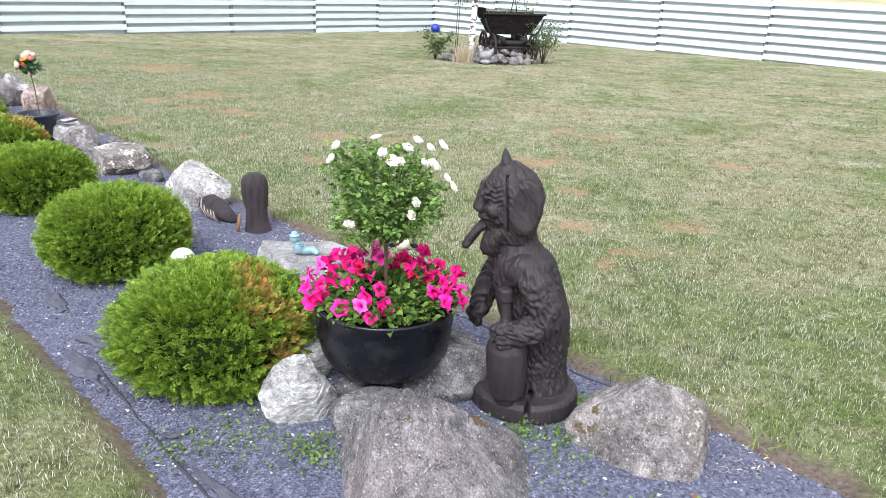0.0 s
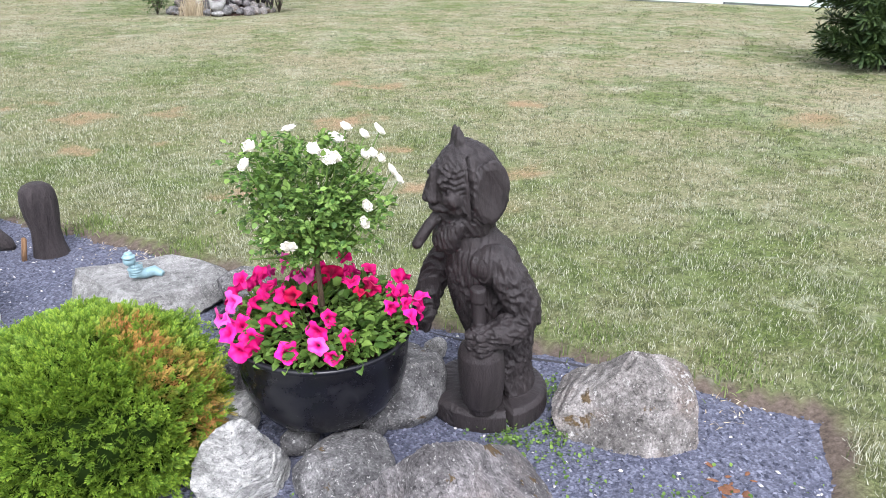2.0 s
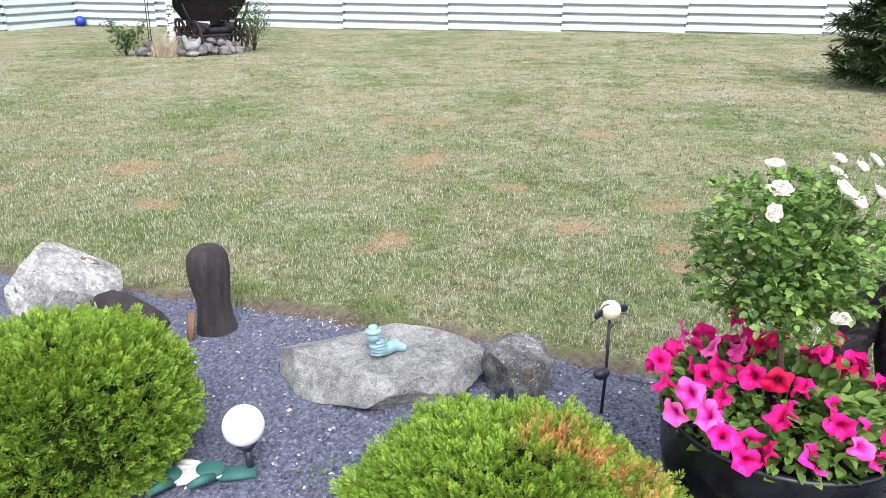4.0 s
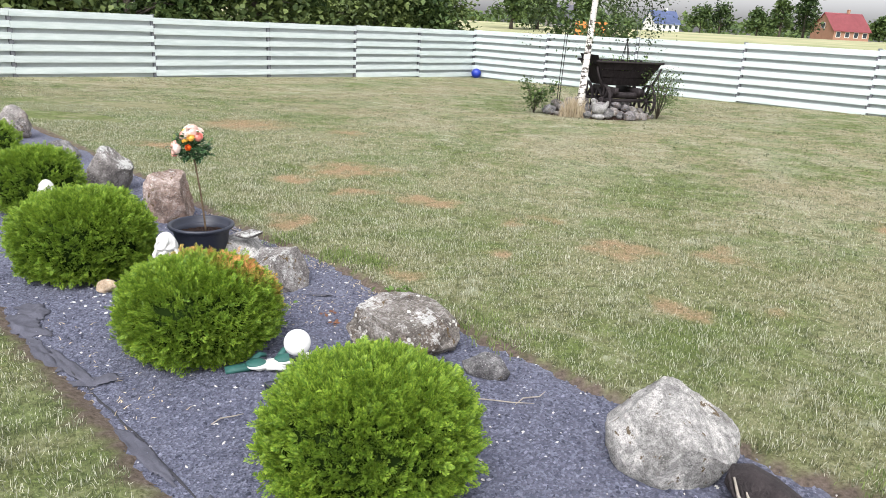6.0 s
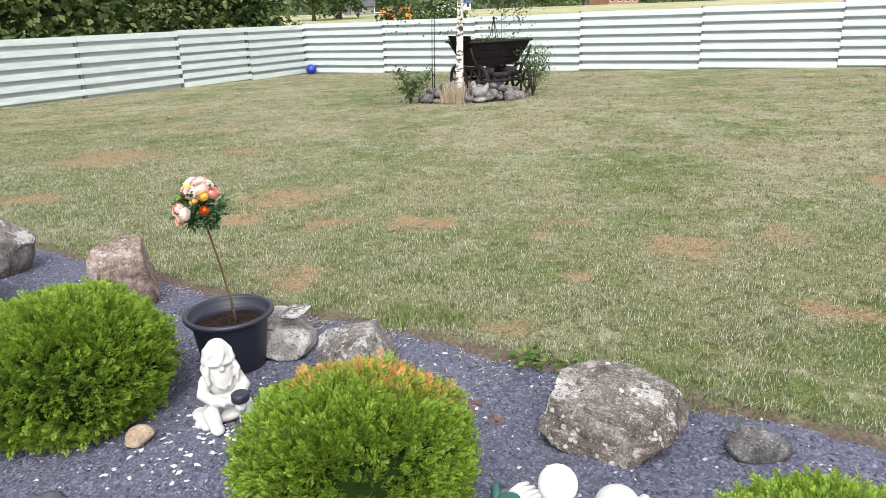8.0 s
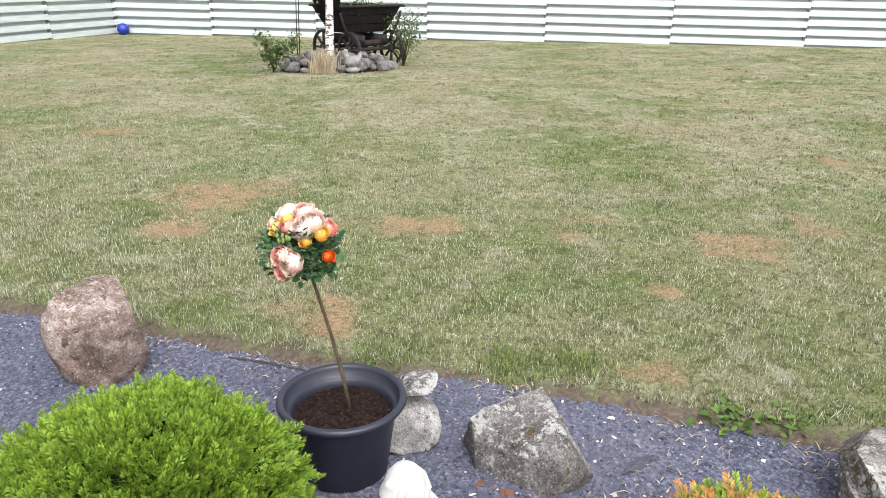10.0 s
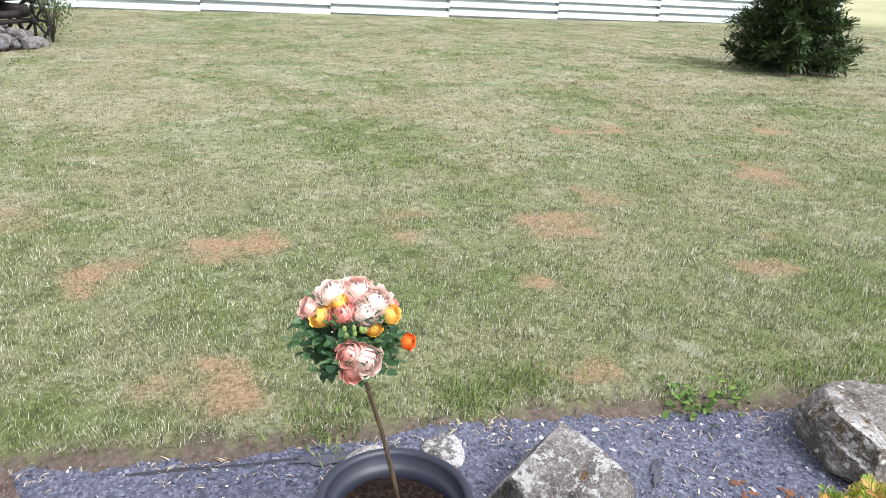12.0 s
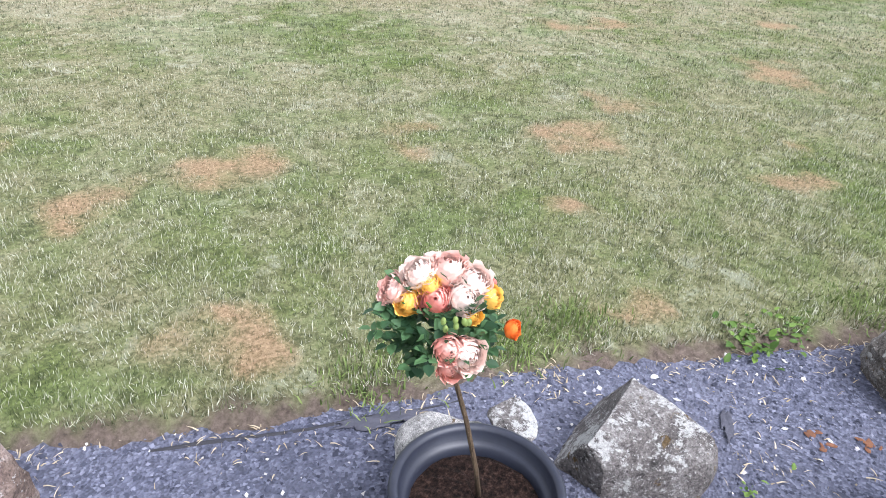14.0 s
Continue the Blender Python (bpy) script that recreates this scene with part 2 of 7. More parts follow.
GROUND = ground_material()
BLADES = blade_material()
GRAVEL = gravel_material()
CHIPS = gravel_piece_material()
GREY_STONE = stone("grey_granite", (0.09, 0.087, 0.09), (0.20, 0.195, 0.195), (0.33, 0.32, 0.315), 0.25, 5, 0.75, gain=0.85)
PINK_STONE = stone("pinkish_granite", (0.12, 0.112, 0.115), (0.235, 0.22, 0.222), (0.40, 0.37, 0.37), 0.12, 5, 0.8, (0.24, 0.205, 0.195), gain=0.82)
PALE_STONE = stone("pale_granite", (0.19, 0.185, 0.175), (0.36, 0.35, 0.335), (0.54, 0.525, 0.50), 0.3, 9, 0.9, gain=1.12)
SLAB_STONE = stone("smooth_slab", (0.20, 0.195, 0.19), (0.30, 0.295, 0.285), (0.38, 0.37, 0.36), 0.0, 7, 0.6)
BAND_STONE = stone("banded_gneiss", (0.12, 0.12, 0.118), (0.36, 0.355, 0.345), (0.56, 0.555, 0.53), 0.0, 8, 0.35, None, True, 1.1)
LICHEN_STONE = stone("lichened_stone", (0.10, 0.095, 0.09), (0.22, 0.20, 0.19), (0.34, 0.325, 0.31), 1.0, 5.5, 0.75, gain=0.85)
MOSS_STONE = stone("mossy_stone", (0.085, 0.073, 0.063), (0.19, 0.17, 0.15), (0.37, 0.355, 0.34), 0.75, 6, 0.8, (0.15, 0.10, 0.065), dots=True)
RUST_STONE = stone("rusty_stone", (0.11, 0.08, 0.066), (0.25, 0.185, 0.155), (0.42, 0.36, 0.33), 0.7, 5, 0.7, (0.30, 0.18, 0.13))
LITTER = plain("brown_leaf_litter", (0.15, 0.07, 0.04), 0.8, 0.2, 0.4, 20)
BROWN_STONE = stone("brown_stone", (0.11, 0.102, 0.095), (0.235, 0.218, 0.205), (0.42, 0.39, 0.37), 0.5, 4.5, 0.7, (0.20, 0.155, 0.13), gain=0.95)
TAN_STONE = stone("tan_pebble", (0.42, 0.31, 0.20), (0.56, 0.43, 0.30), (0.68, 0.56, 0.43), 0.0, 9, 0.3)
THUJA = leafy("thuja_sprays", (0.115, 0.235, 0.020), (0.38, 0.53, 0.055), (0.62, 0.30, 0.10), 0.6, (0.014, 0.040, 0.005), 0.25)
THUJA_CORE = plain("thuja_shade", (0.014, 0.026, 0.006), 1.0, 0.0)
ROSE_LEAF = leafy("rose_leaves", (0.05, 0.12, 0.022), (0.24, 0.37, 0.085), None, 0.5)
BLUE_LEAF = leafy("dark_rose_leaves", (0.025, 0.065, 0.03), (0.10, 0.20, 0.08), None, 0.45)
WEED_LEAF = leafy("weed_leaves", (0.05, 0.11, 0.02), (0.19, 0.30, 0.06), None, 0.5)
TREE_LEAF = leafy("tree_leaves", (0.032, 0.062, 0.02), (0.13, 0.19, 0.055), None, 0.6, None, 0.2)
PINE_LEAF = leafy("pine_needles", (0.045, 0.075, 0.022), (0.17, 0.22, 0.065), None, 0.6, None, 0.15)
SPRUCE_LEAF = leafy("spruce_needles", (0.015, 0.035, 0.01), (0.07, 0.11, 0.03), None, 0.6, None, 0.1)
BIRCH_LEAF = leafy("birch_leaves", (0.025, 0.045, 0.018), (0.085, 0.12, 0.04), None, 0.5, None, 0.2)
TUFT = leafy("tuft_grass", (0.075, 0.115, 0.03), (0.27, 0.35, 0.11), None, 0.6)
DRY_GRASS = leafy("dry_grass", (0.38, 0.31, 0.20), (0.66, 0.57, 0.42), None, 0.8)
CARVED = bark_wood("dark_stained_wood", (0.009, 0.0075, 0.008), (0.036, 0.029, 0.030), 40, 0.55, 0.4)
OLD_WOOD = bark_wood("old_brown_wood", (0.008, 0.0065, 0.007), (0.058, 0.047, 0.048), 30)
CART_WOOD = bark_wood("cart_wood", (0.008, 0.006, 0.007), (0.038, 0.030, 0.031), 12)
STEM = bark_wood("rose_stem", (0.045, 0.03, 0.018), (0.16, 0.11, 0.065), 60)
RAW_WOOD = bark_wood("split_wood", (0.16, 0.085, 0.045), (0.40, 0.24, 0.13), 40)
BIRCH_BARK = birch_bark()
BARK = bark_wood("tree_bark", (0.03, 0.025, 0.02), (0.12, 0.10, 0.08), 8)
FENCE_PAINT = fence_paint()
# rear boards of the same fence, greyed in colour because they stand in shade
FENCE_SHADED = plain("fence_board_shaded", (0.36, 0.40, 0.40), 0.7, 0.2, 0.1, 2.0)
FENCE_POST = plain("fence_post_grey", (0.13, 0.135, 0.15), 0.6, 0.3)
def worn_enamel():
    """Black enamel with dust and pale scratches."""
    n = Nodes("black_enamel", 0.3, 0, 0.35)
    v = n.coord()
    cut_ = n.ramp(n.noise(n.stretch(v, (5.0, 5.0, 22.0)), 3.0, 6, 0.75, 1.5), [(0.655, 0.0), (0.69, 0.6)])
    dust = n.ramp(n.noise(v, 7, 6, 0.7), [(0.5, 0.0), (0.75, 0.25)])
    tone = n.mix(dust, (0.006, 0.006, 0.009), (0.06, 0.06, 0.065))
    tone = n.mix(cut_, tone, (0.20, 0.20, 0.20))
    n.bump(n.noise(v, 90, 3), 0.08, 0.003)
    return n.done(tone, n.ramp(dust, [(0.0, 0.26), (0.3, 0.6)]))


ENAMEL = worn_enamel()
BLACK_PLASTIC = plain("black_plastic", (0.017, 0.020, 0.032), 0.45, 0.45, 0.3, 6, 0.1)
SOIL = crumbs()
TWIG = plain("dry_twig", (0.30, 0.27, 0.23), 0.9, 0.1, 0.3, 20)
EDGING = plain("black_fabric_edge", (0.03, 0.03, 0.036), 0.7, 0.3, 0.3, 14, 0.4)
WHITE_PAINT = plain("white_plaster", (0.50, 0.50, 0.48), 0.7, 0.3, 0.14, 14, 0.7)
GLOBE = plain("white_globe", (0.78, 0.78, 0.76), 0.3, 0.5, 0.02, 4, 0.02)
CREAM_GLOBE = plain("cream_globe", (0.75, 0.66, 0.48), 0.3, 0.5, 0.05, 4, 0.02)
SHELL_BLUE = plain("pale_blue_glaze", (0.42, 0.52, 0.52), 0.4, 0.4, 0.25, 18, 0.1)
WORM_BLUE = plain("turquoise_glaze", (0.20, 0.31, 0.34), 0.4, 0.4, 0.25, 14, 0.1)
GLOVE_GREEN = plain("green_rubber", (0.025, 0.10, 0.085), 0.6, 0.4, 0.2)
GLOVE_WHITE = plain("dusty_white_cloth", (0.55, 0.56, 0.53), 0.9, 0.1, 0.2, 16, 0.4)
FABRIC = plain("weed_fabric", (0.074, 0.075, 0.094), 0.8, 0.2, 0.3, 9, 0.5)
BLUE_BALL = plain("blue_plastic", (0.01, 0.03, 0.28), 0.35, 0.5, 0.1)
PETUNIA = petal("petunia_petals", (0.60, 0.003, 0.13), (0.80, 0.016, 0.25), (0.42, 0.0, 0.09))
CRIMSON = petal("crimson_petals", (0.42, 0.0, 0.035), (0.66, 0.008, 0.13), (0.16, 0.0, 0.02))
LILAC = petal("lilac_petals", (0.72, 0.03, 0.30), (0.80, 0.13, 0.42), (0.50, 0.01, 0.2))
WHITE_ROSE = petal("white_petals", (0.80, 0.76, 0.66), (0.88, 0.86, 0.80))
PINK_ROSE = petal("pink_petals", (0.78, 0.29, 0.24), (0.86, 0.50, 0.43))
PALE_ROSE = petal("blush_petals", (0.83, 0.52, 0.45), (0.88, 0.76, 0.69))
YELLOW_ROSE = petal("yellow_petals", (0.88, 0.50, 0.05), (0.92, 0.68, 0.22))
ORANGE_ROSE = petal("orange_petals", (0.75, 0.14, 0.02), (0.85, 0.30, 0.06))
GREEN_BUD = plain("green_buds", (0.16, 0.22, 0.06), 0.6)
RED_ROOF = plain("red_roof", (0.36, 0.11, 0.12), 0.7, 0.2, 0.15, 1.0)
BRICK_WALL = plain("brick_wall", (0.34, 0.19, 0.13), 0.9, 0.1, 0.15, 1.0)
BLUE_ROOF = plain("blue_roof", (0.14, 0.18, 0.32), 0.7, 0.2, 0.15, 1.0)
GREY_ROOF = plain("grey_roof", (0.17, 0.17, 0.20), 0.8, 0.2, 0.15, 1.0)
PALE_WALL = plain("pale_wall", (0.62, 0.62, 0.60), 0.9, 0.1, 0.08, 0.5)
GREY_WALL = plain("grey_boards", (0.23, 0.22, 0.21), 0.9, 0.1, 0.15, 1.0)
DARK_GLASS = plain("window_glass", (0.04, 0.05, 0.06), 0.15, 0.5, 0.1)
ORANGE_PAINT = plain("orange_panel", (0.62, 0.22, 0.06), 0.7)


# ---- shaping helpers ----
def slope(y):
    """The height of the garden's ground, which falls gently away."""
    return -0.10 - 0.022 * np.clip(y, -6.0, 40.0)


def on_ground(x, y, lift=0.0):
    return float(slope(y)) + lift


def mesh_of(name, verts, faces, mats, smooth=False, attrs=None):
    """A mesh from arrays of places and of corner indices (all faces with as many corners)."""
    verts, faces = np.asarray(verts, np.float32), np.asarray(faces, np.int32)
    me = bpy.data.meshes.new(name)
    k = faces.shape[1]
    me.vertices.add(len(verts))
    me.vertices.foreach_set("co", verts.ravel())
    me.loops.add(faces.size)
    me.loops.foreach_set("vertex_index", faces.ravel())
    me.polygons.add(len(faces))
    me.polygons.foreach_set("loop_start", np.arange(0, faces.size, k, dtype=np.int32))
    me.polygons.foreach_set("loop_total", np.full(len(faces), k, np.int32))
    for m in mats if isinstance(mats, (list, tuple)) else [mats]:
        me.materials.append(m)
    for key, values in (attrs or {}).items():
        a = me.attributes.new(key, "FLOAT", "POINT")
        a.data.foreach_set("value", np.asarray(values, np.float32))
    me.update(calc_edges=True)
    if smooth:
        me.polygons.foreach_set("use_smooth", np.ones(len(faces), bool))
    return me


def thing(name, x, y, z, turn=0.0, label="", category="", group="", kind=""):
    """An Empty at the base of a thing."""
    ob = new(name)
    ob.empty_display_size = 0.1
    ob.matrix_world = pose(x, y, z, 0, 0, turn)
    return tagged(ob, label, category, group, kind)


def part(name, shape, material, parent=None, label="", smooth=True, at=None):
    """One mesh object, made of a bmesh or a mesh, under a thing or a part."""
    if isinstance(shape, bmesh.types.BMesh):
        me = bpy.data.meshes.new(name)
        shape.to_mesh(me)
        shape.free()
        for m in material if isinstance(material, (list, tuple)) else [material]:
            me.materials.append(m)
        if smooth:
            me.polygons.foreach_set("use_smooth", np.ones(len(me.polygons), bool))
    else:
        me = shape
    ob = new(name, me)
    if parent is not None:
        ob.parent = parent
    if at is not None:
        ob.matrix_local = at
    if label:
        ob["label"] = label
    return ob


def ball(bm, centre, radii, turn=(0, 0, 0), sub=3):
    m = pose(*centre, *turn) @ Matrix.Diagonal((*radii, 1))
    return bmesh.ops.create_icosphere(bm, subdivisions=sub, radius=1, matrix=m)["verts"]


def box(bm, centre, size, turn=(0, 0, 0), bevel=0.0):
    m = pose(*centre, *turn) @ Matrix.Diagonal((*size, 1))
    vs = bmesh.ops.create_cube(bm, size=1, matrix=m)["verts"]
    if bevel:
        edges = list({e for v in vs for e in v.link_edges})
        bmesh.ops.bevel(bm, geom=edges, offset=bevel, segments=2, affect="EDGES")
    return vs


def lathe(bm, profile, steps=32, centre=(0, 0, 0), squash=(1, 1)):
    """Turns rows of (radius, height) about the upright axis."""
    rings = []
    for r, z in profile:
        if r < 1e-5:
            rings.append([bm.verts.new((centre[0], centre[1], centre[2] + z))])
        else:
            rings.append([bm.verts.new((centre[0] + r * squash[0] * math.cos(2 * math.pi * i / steps),
                                        centre[1] + r * squash[1] * math.sin(2 * math.pi * i / steps), centre[2] + z)) for i in range(steps)])
    for a, b in zip(rings, rings[1:]):
        for i in range(steps):
            j = (i + 1) % steps
            if len(a) == 1 and len(b) == 1:
                continue
            if len(a) == 1:
                bm.faces.new((a[0], b[j], b[i]))
            elif len(b) == 1:
                bm.faces.new((a[i], a[j], b[0]))
            else:
                bm.faces.new((a[i], a[j], b[j], b[i]))
    bmesh.ops.recalc_face_normals(bm, faces=bm.faces)
    return bm


def tube(bm, points, radii, steps=10):
    """A round rod along points, with a radius at each."""
    points = [Vector(p) for p in points]
    rings, side = [], None
    for i, p in enumerate(points):
        ahead = (points[min(i + 1, len(points) - 1)] - points[max(i - 1, 0)]).normalized()
        if side is None:
            side = ahead.cross(Vector((0.13, 0.21, 1)) if abs(ahead.z) < 0.9 else Vector((1, 0.1, 0)))
        side = (side - ahead * side.dot(ahead)).normalized()
        up = side.cross(ahead)
        rings.append([bm.verts.new(p + radii[i] * (side * math.cos(2 * math.pi * k / steps) + up * math.sin(2 * math.pi * k / steps))) for k in range(steps)])
    for a, b in zip(rings, rings[1:]):
        for k in range(steps):
            bm.faces.new((a[k], a[(k + 1) % steps], b[(k + 1) % steps], b[k]))
    bm.faces.new(rings[0][::-1])
    bm.faces.new(rings[-1])
    return bm


def inside(poly, x, y):
    """Which of the places lie in a closed outline."""
    x, y = np.asarray(x), np.asarray(y)
    hit = np.zeros(x.shape, bool)
    for (x0, y0), (x1, y1) in zip(poly, poly[1:] + poly[:1]):
        cross = (y0 > y) != (y1 > y)
        with np.errstate(divide="ignore", invalid="ignore"):
            hit ^= cross & (x < (x1 - x0) * (y - y0) / (y1 - y0) + x0)
    return hit


def edge_distance(poly, x, y):
    best = np.full(np.shape(x), 1e9)
    for (x0, y0), (x1, y1) in zip(poly, poly[1:] + poly[:1]):
        dx, dy = x1 - x0, y1 - y0
        s = np.clip(((x - x0) * dx + (y - y0) * dy) / (dx * dx + dy * dy), 0, 1)
        best = np.minimum(best, np.hypot(x - x0 - s * dx, y - y0 - s * dy))
    return best


def wobble(x, y, f, seed=0.0):
    """A cheap smooth unevenness for arrays."""
    return (np.sin(f * x * 1.31 + 1.7 + seed) * np.sin(f * y * 1.13 + 0.4 + seed * 2) + 0.6 * np.sin(f * 2.3 * (x + 0.6 * y) + seed) * np.sin(f * 1.9 * (y - 0.7 * x) + 2.1)
            + 0.35 * np.sin(f * 4.7 * (x - 0.3 * y) + 0.9) * np.sin(f * 5.3 * (y + 0.4 * x) + seed)) / 1.5


# ---- ground, lawn and bed ----
BED = [(1.56, 2.10), (0.76, 2.92), (0.16, 3.57), (-0.54, 4.40), (-0.92, 4.82), (-1.67, 5.50), (-2.70, 6.62), (-3.40, 7.52), (-4.36, 8.52), (-4.80, 9.07), (-6.00, 10.55),
       (-7.4, 12.2), (-9.0, 14.0), (-9.9, 13.2), (-8.0, 10.6), (-6.7, 8.6), (-5.95, 7.5), (-5.22, 6.55), (-4.67, 5.97), (-4.13, 5.40), (-3.50, 4.66), (-3.12, 4.28), (-2.20, 3.20),
       (-1.64, 2.67), (-1.37, 2.42), (-1.04, 2.05), (-0.86, 1.85), (-0.45, 1.45), (0.1, 1.15), (0.65, 1.2), (1.05, 1.55), (1.34, 1.88)]
DRY_SPOTS = [(-1.35, 8.26, 0.26), (-0.57, 8.23, 0.20), (-2.08, 9.02, 0.13), (-1.67, 9.15, 0.16), (-2.79, 9.67, 0.25), (-3.04, 9.85, 0.20), (-3.52, 9.94, 0.24), (-4.03, 8.68, 0.22), (0.86, 7.19, 0.28),
             (1.14, 7.38, 0.26), (1.54, 9.32, 0.24), (-5.85, 14.83, 0.70), (-3.76, 11.20, 0.52), (-4.25, 10.45, 0.26), (-3.91, 8.74, 0.16), (-6.35, 12.35, 0.34), (-2.40, 8.05, 0.13), (-3.08, 7.52, 0.12),
             (-1.30, 6.95, 0.15), (-4.13, 14.38, 0.34), (1.82, 5.22, 0.23), (1.12, 4.29, 0.10), (0.96, 5.11, 0.12), (1.32, 4.53, 0.14), (1.88, 8.95, 0.28), (3.01, 7.47, 0.22), (-0.21, 5.47, 0.17),
             (1.14, 6.21, 0.15), (-0.72, 6.97, 0.13), (5.4, 5.8, 0.35)]
# bleached straw tufts and rings round the burnt spots: x, y, radius
STRAW_SPOTS = [(-3.85, 8.98, 0.17), (-4.2, 10.5, 0.40), (-3.0, 9.9, 0.45), (-3.6, 10.2, 0.5), (-3.9, 9.3, 0.5), (-2.0, 9.4, 0.45), (-0.84, 11.3, 0.5), (2.9, 17.3, 0.9), (1.3, 7.0, 0.5), (1.5, 4.7, 0.4), (-5.6, 14.4, 1.0), (-3.4, 8.0, 0.35),
               (0.5, 6.6, 0.4), (-1.2, 7.4, 0.4), (3.0, 7.6, 0.5), (-4.6, 9.6, 0.5)]


def strawiness(x, y):
    x2, y2 = x + 0.16 * wobble(x, y, 3.0, 5.0), y + 0.16 * wobble(x, y, 3.6, 7.0)
    d = np.zeros(np.shape(x))
    for sx, sy, r in STRAW_SPOTS:
        d = np.maximum(d, np.clip(1.2 - np.hypot(x2 - sx, y2 - sy) / r, 0, 1))
    return np.clip(d * (0.75 + 0.5 * wobble(x, y, 9.0, 4.0)), 0, 1)


def bed_nearness(x, y):
    """Nearness to the bed, towards which the lawn is coloured greener and darker."""
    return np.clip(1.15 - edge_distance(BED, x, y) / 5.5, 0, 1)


def dryness(x, y):
    x2, y2 = x + 0.15 * wobble(x, y, 4.0) + 0.06 * wobble(x, y, 12.0, 3.0), y + 0.15 * wobble(x, y, 4.6, 2.0)
    d = np.zeros(np.shape(x))
    for sx, sy, r in DRY_SPOTS:
        d = np.maximum(d, np.clip(1.35 - 0.95 * np.hypot(x2 - sx, (y2 - sy) * 1.15) / r, 0, 1))
    return np.clip(d * (0.7 + 0.5 * wobble(x, y, 11.0, 1.0)), 0, 0.95)


CORNER = np.array((-0.9, 34.9))
LEFT_WAY, RIGHT_WAY = np.array((-0.7117, -0.7025)), np.array((0.716, -0.698))


def beyond_fence(x, y):
    """Whether a place lies outside the fenced lawn."""
    lx, ly = x - CORNER[0], y - CORNER[1]
    left = LEFT_WAY[0] * ly - LEFT_WAY[1] * lx
    right = RIGHT_WAY[0] * ly - RIGHT_WAY[1] * lx
    return (left < 0) | (right > 0)


def spread(lo, hi, step, far, grow=1.16):
    mid = list(np.arange(lo, hi, step))
    out, s, p = [], step, hi
    while p < far:
        out.append(p)
        s *= grow
        p += s
    low, s, p = [], step, lo
    while p > -far:
        s *= grow
        p -= s
        low.append(p)
    return np.array(low[::-1] + mid + out + [far])


def far_rise(x, y):
    """The field beyond the fence climbs gently to the horizon."""
    d = np.hypot(x + 4.0, y - 4.3)
    lx, ly = x - CORNER[0], y - CORNER[1]
    out = np.maximum(-(LEFT_WAY[0] * ly - LEFT_WAY[1] * lx), RIGHT_WAY[0] * ly - RIGHT_WAY[1] * lx)
    return np.interp(d, [0, 38, 60, 100, 150, 400, 1600], [0, 0, 0.6, 1.85, 2.95, 4.0, 9.0]) * np.clip(out / 15, 0, 1)


def build_ground():
    xs, ys = spread(-9.0, 3.5, 0.07, 1500), spread(0.2, 13.5, 0.07, 1500)
    X, Y = np.meshgrid(xs, ys)
    dist, within = edge_distance(BED, X, Y), inside(BED, X, Y)
    ragged = dist + 0.035 * wobble(X, Y, 7.0)
    sunk = np.where(within, np.clip(ragged / 0.09, 0, 1), 0)
    Z = slope(Y) - 0.055 * sunk
    Z = Z + far_rise(X, Y)
    near = np.hypot(X, Y - 6) < 40
    Z = Z + np.where(near, 0.012 * wobble(X, Y, 1.3) + 0.006 * wobble(X, Y, 5.0), 0)
    soil = np.where(within, 1.0, np.clip(1 - (dist + 0.05 * wobble(X, Y, 9.0)) / 0.032, 0, 1))
    field = beyond_fence(X, Y).astype(float)
    n, m = X.shape
    i = np.arange(n * m).reshape(n, m)
    faces = np.stack([i[:-1, :-1], i[:-1, 1:], i[1:, 1:], i[1:, :-1]], -1).reshape(-1, 4)
    me = mesh_of("ground", np.stack([X, Y, Z], -1).reshape(-1, 3), faces, GROUND, True,
                 {"dry": dryness(X, Y).ravel(), "straw": strawiness(X, Y).ravel(), "near_bed": bed_nearness(X, Y).ravel(), "soil": soil.ravel(), "field": field.ravel()})
    tagged(new("ground", me), "mown lawn with bleached and burnt patches, falling gently", "lawn", kind="structure")


def bed_height(x, y):
    """The top of the gravel."""
    return slope(y) - 0.026 + 0.010 * wobble(x, y, 2.2, 3.0) + 0.004 * wobble(x, y, 9.0, 1.0)


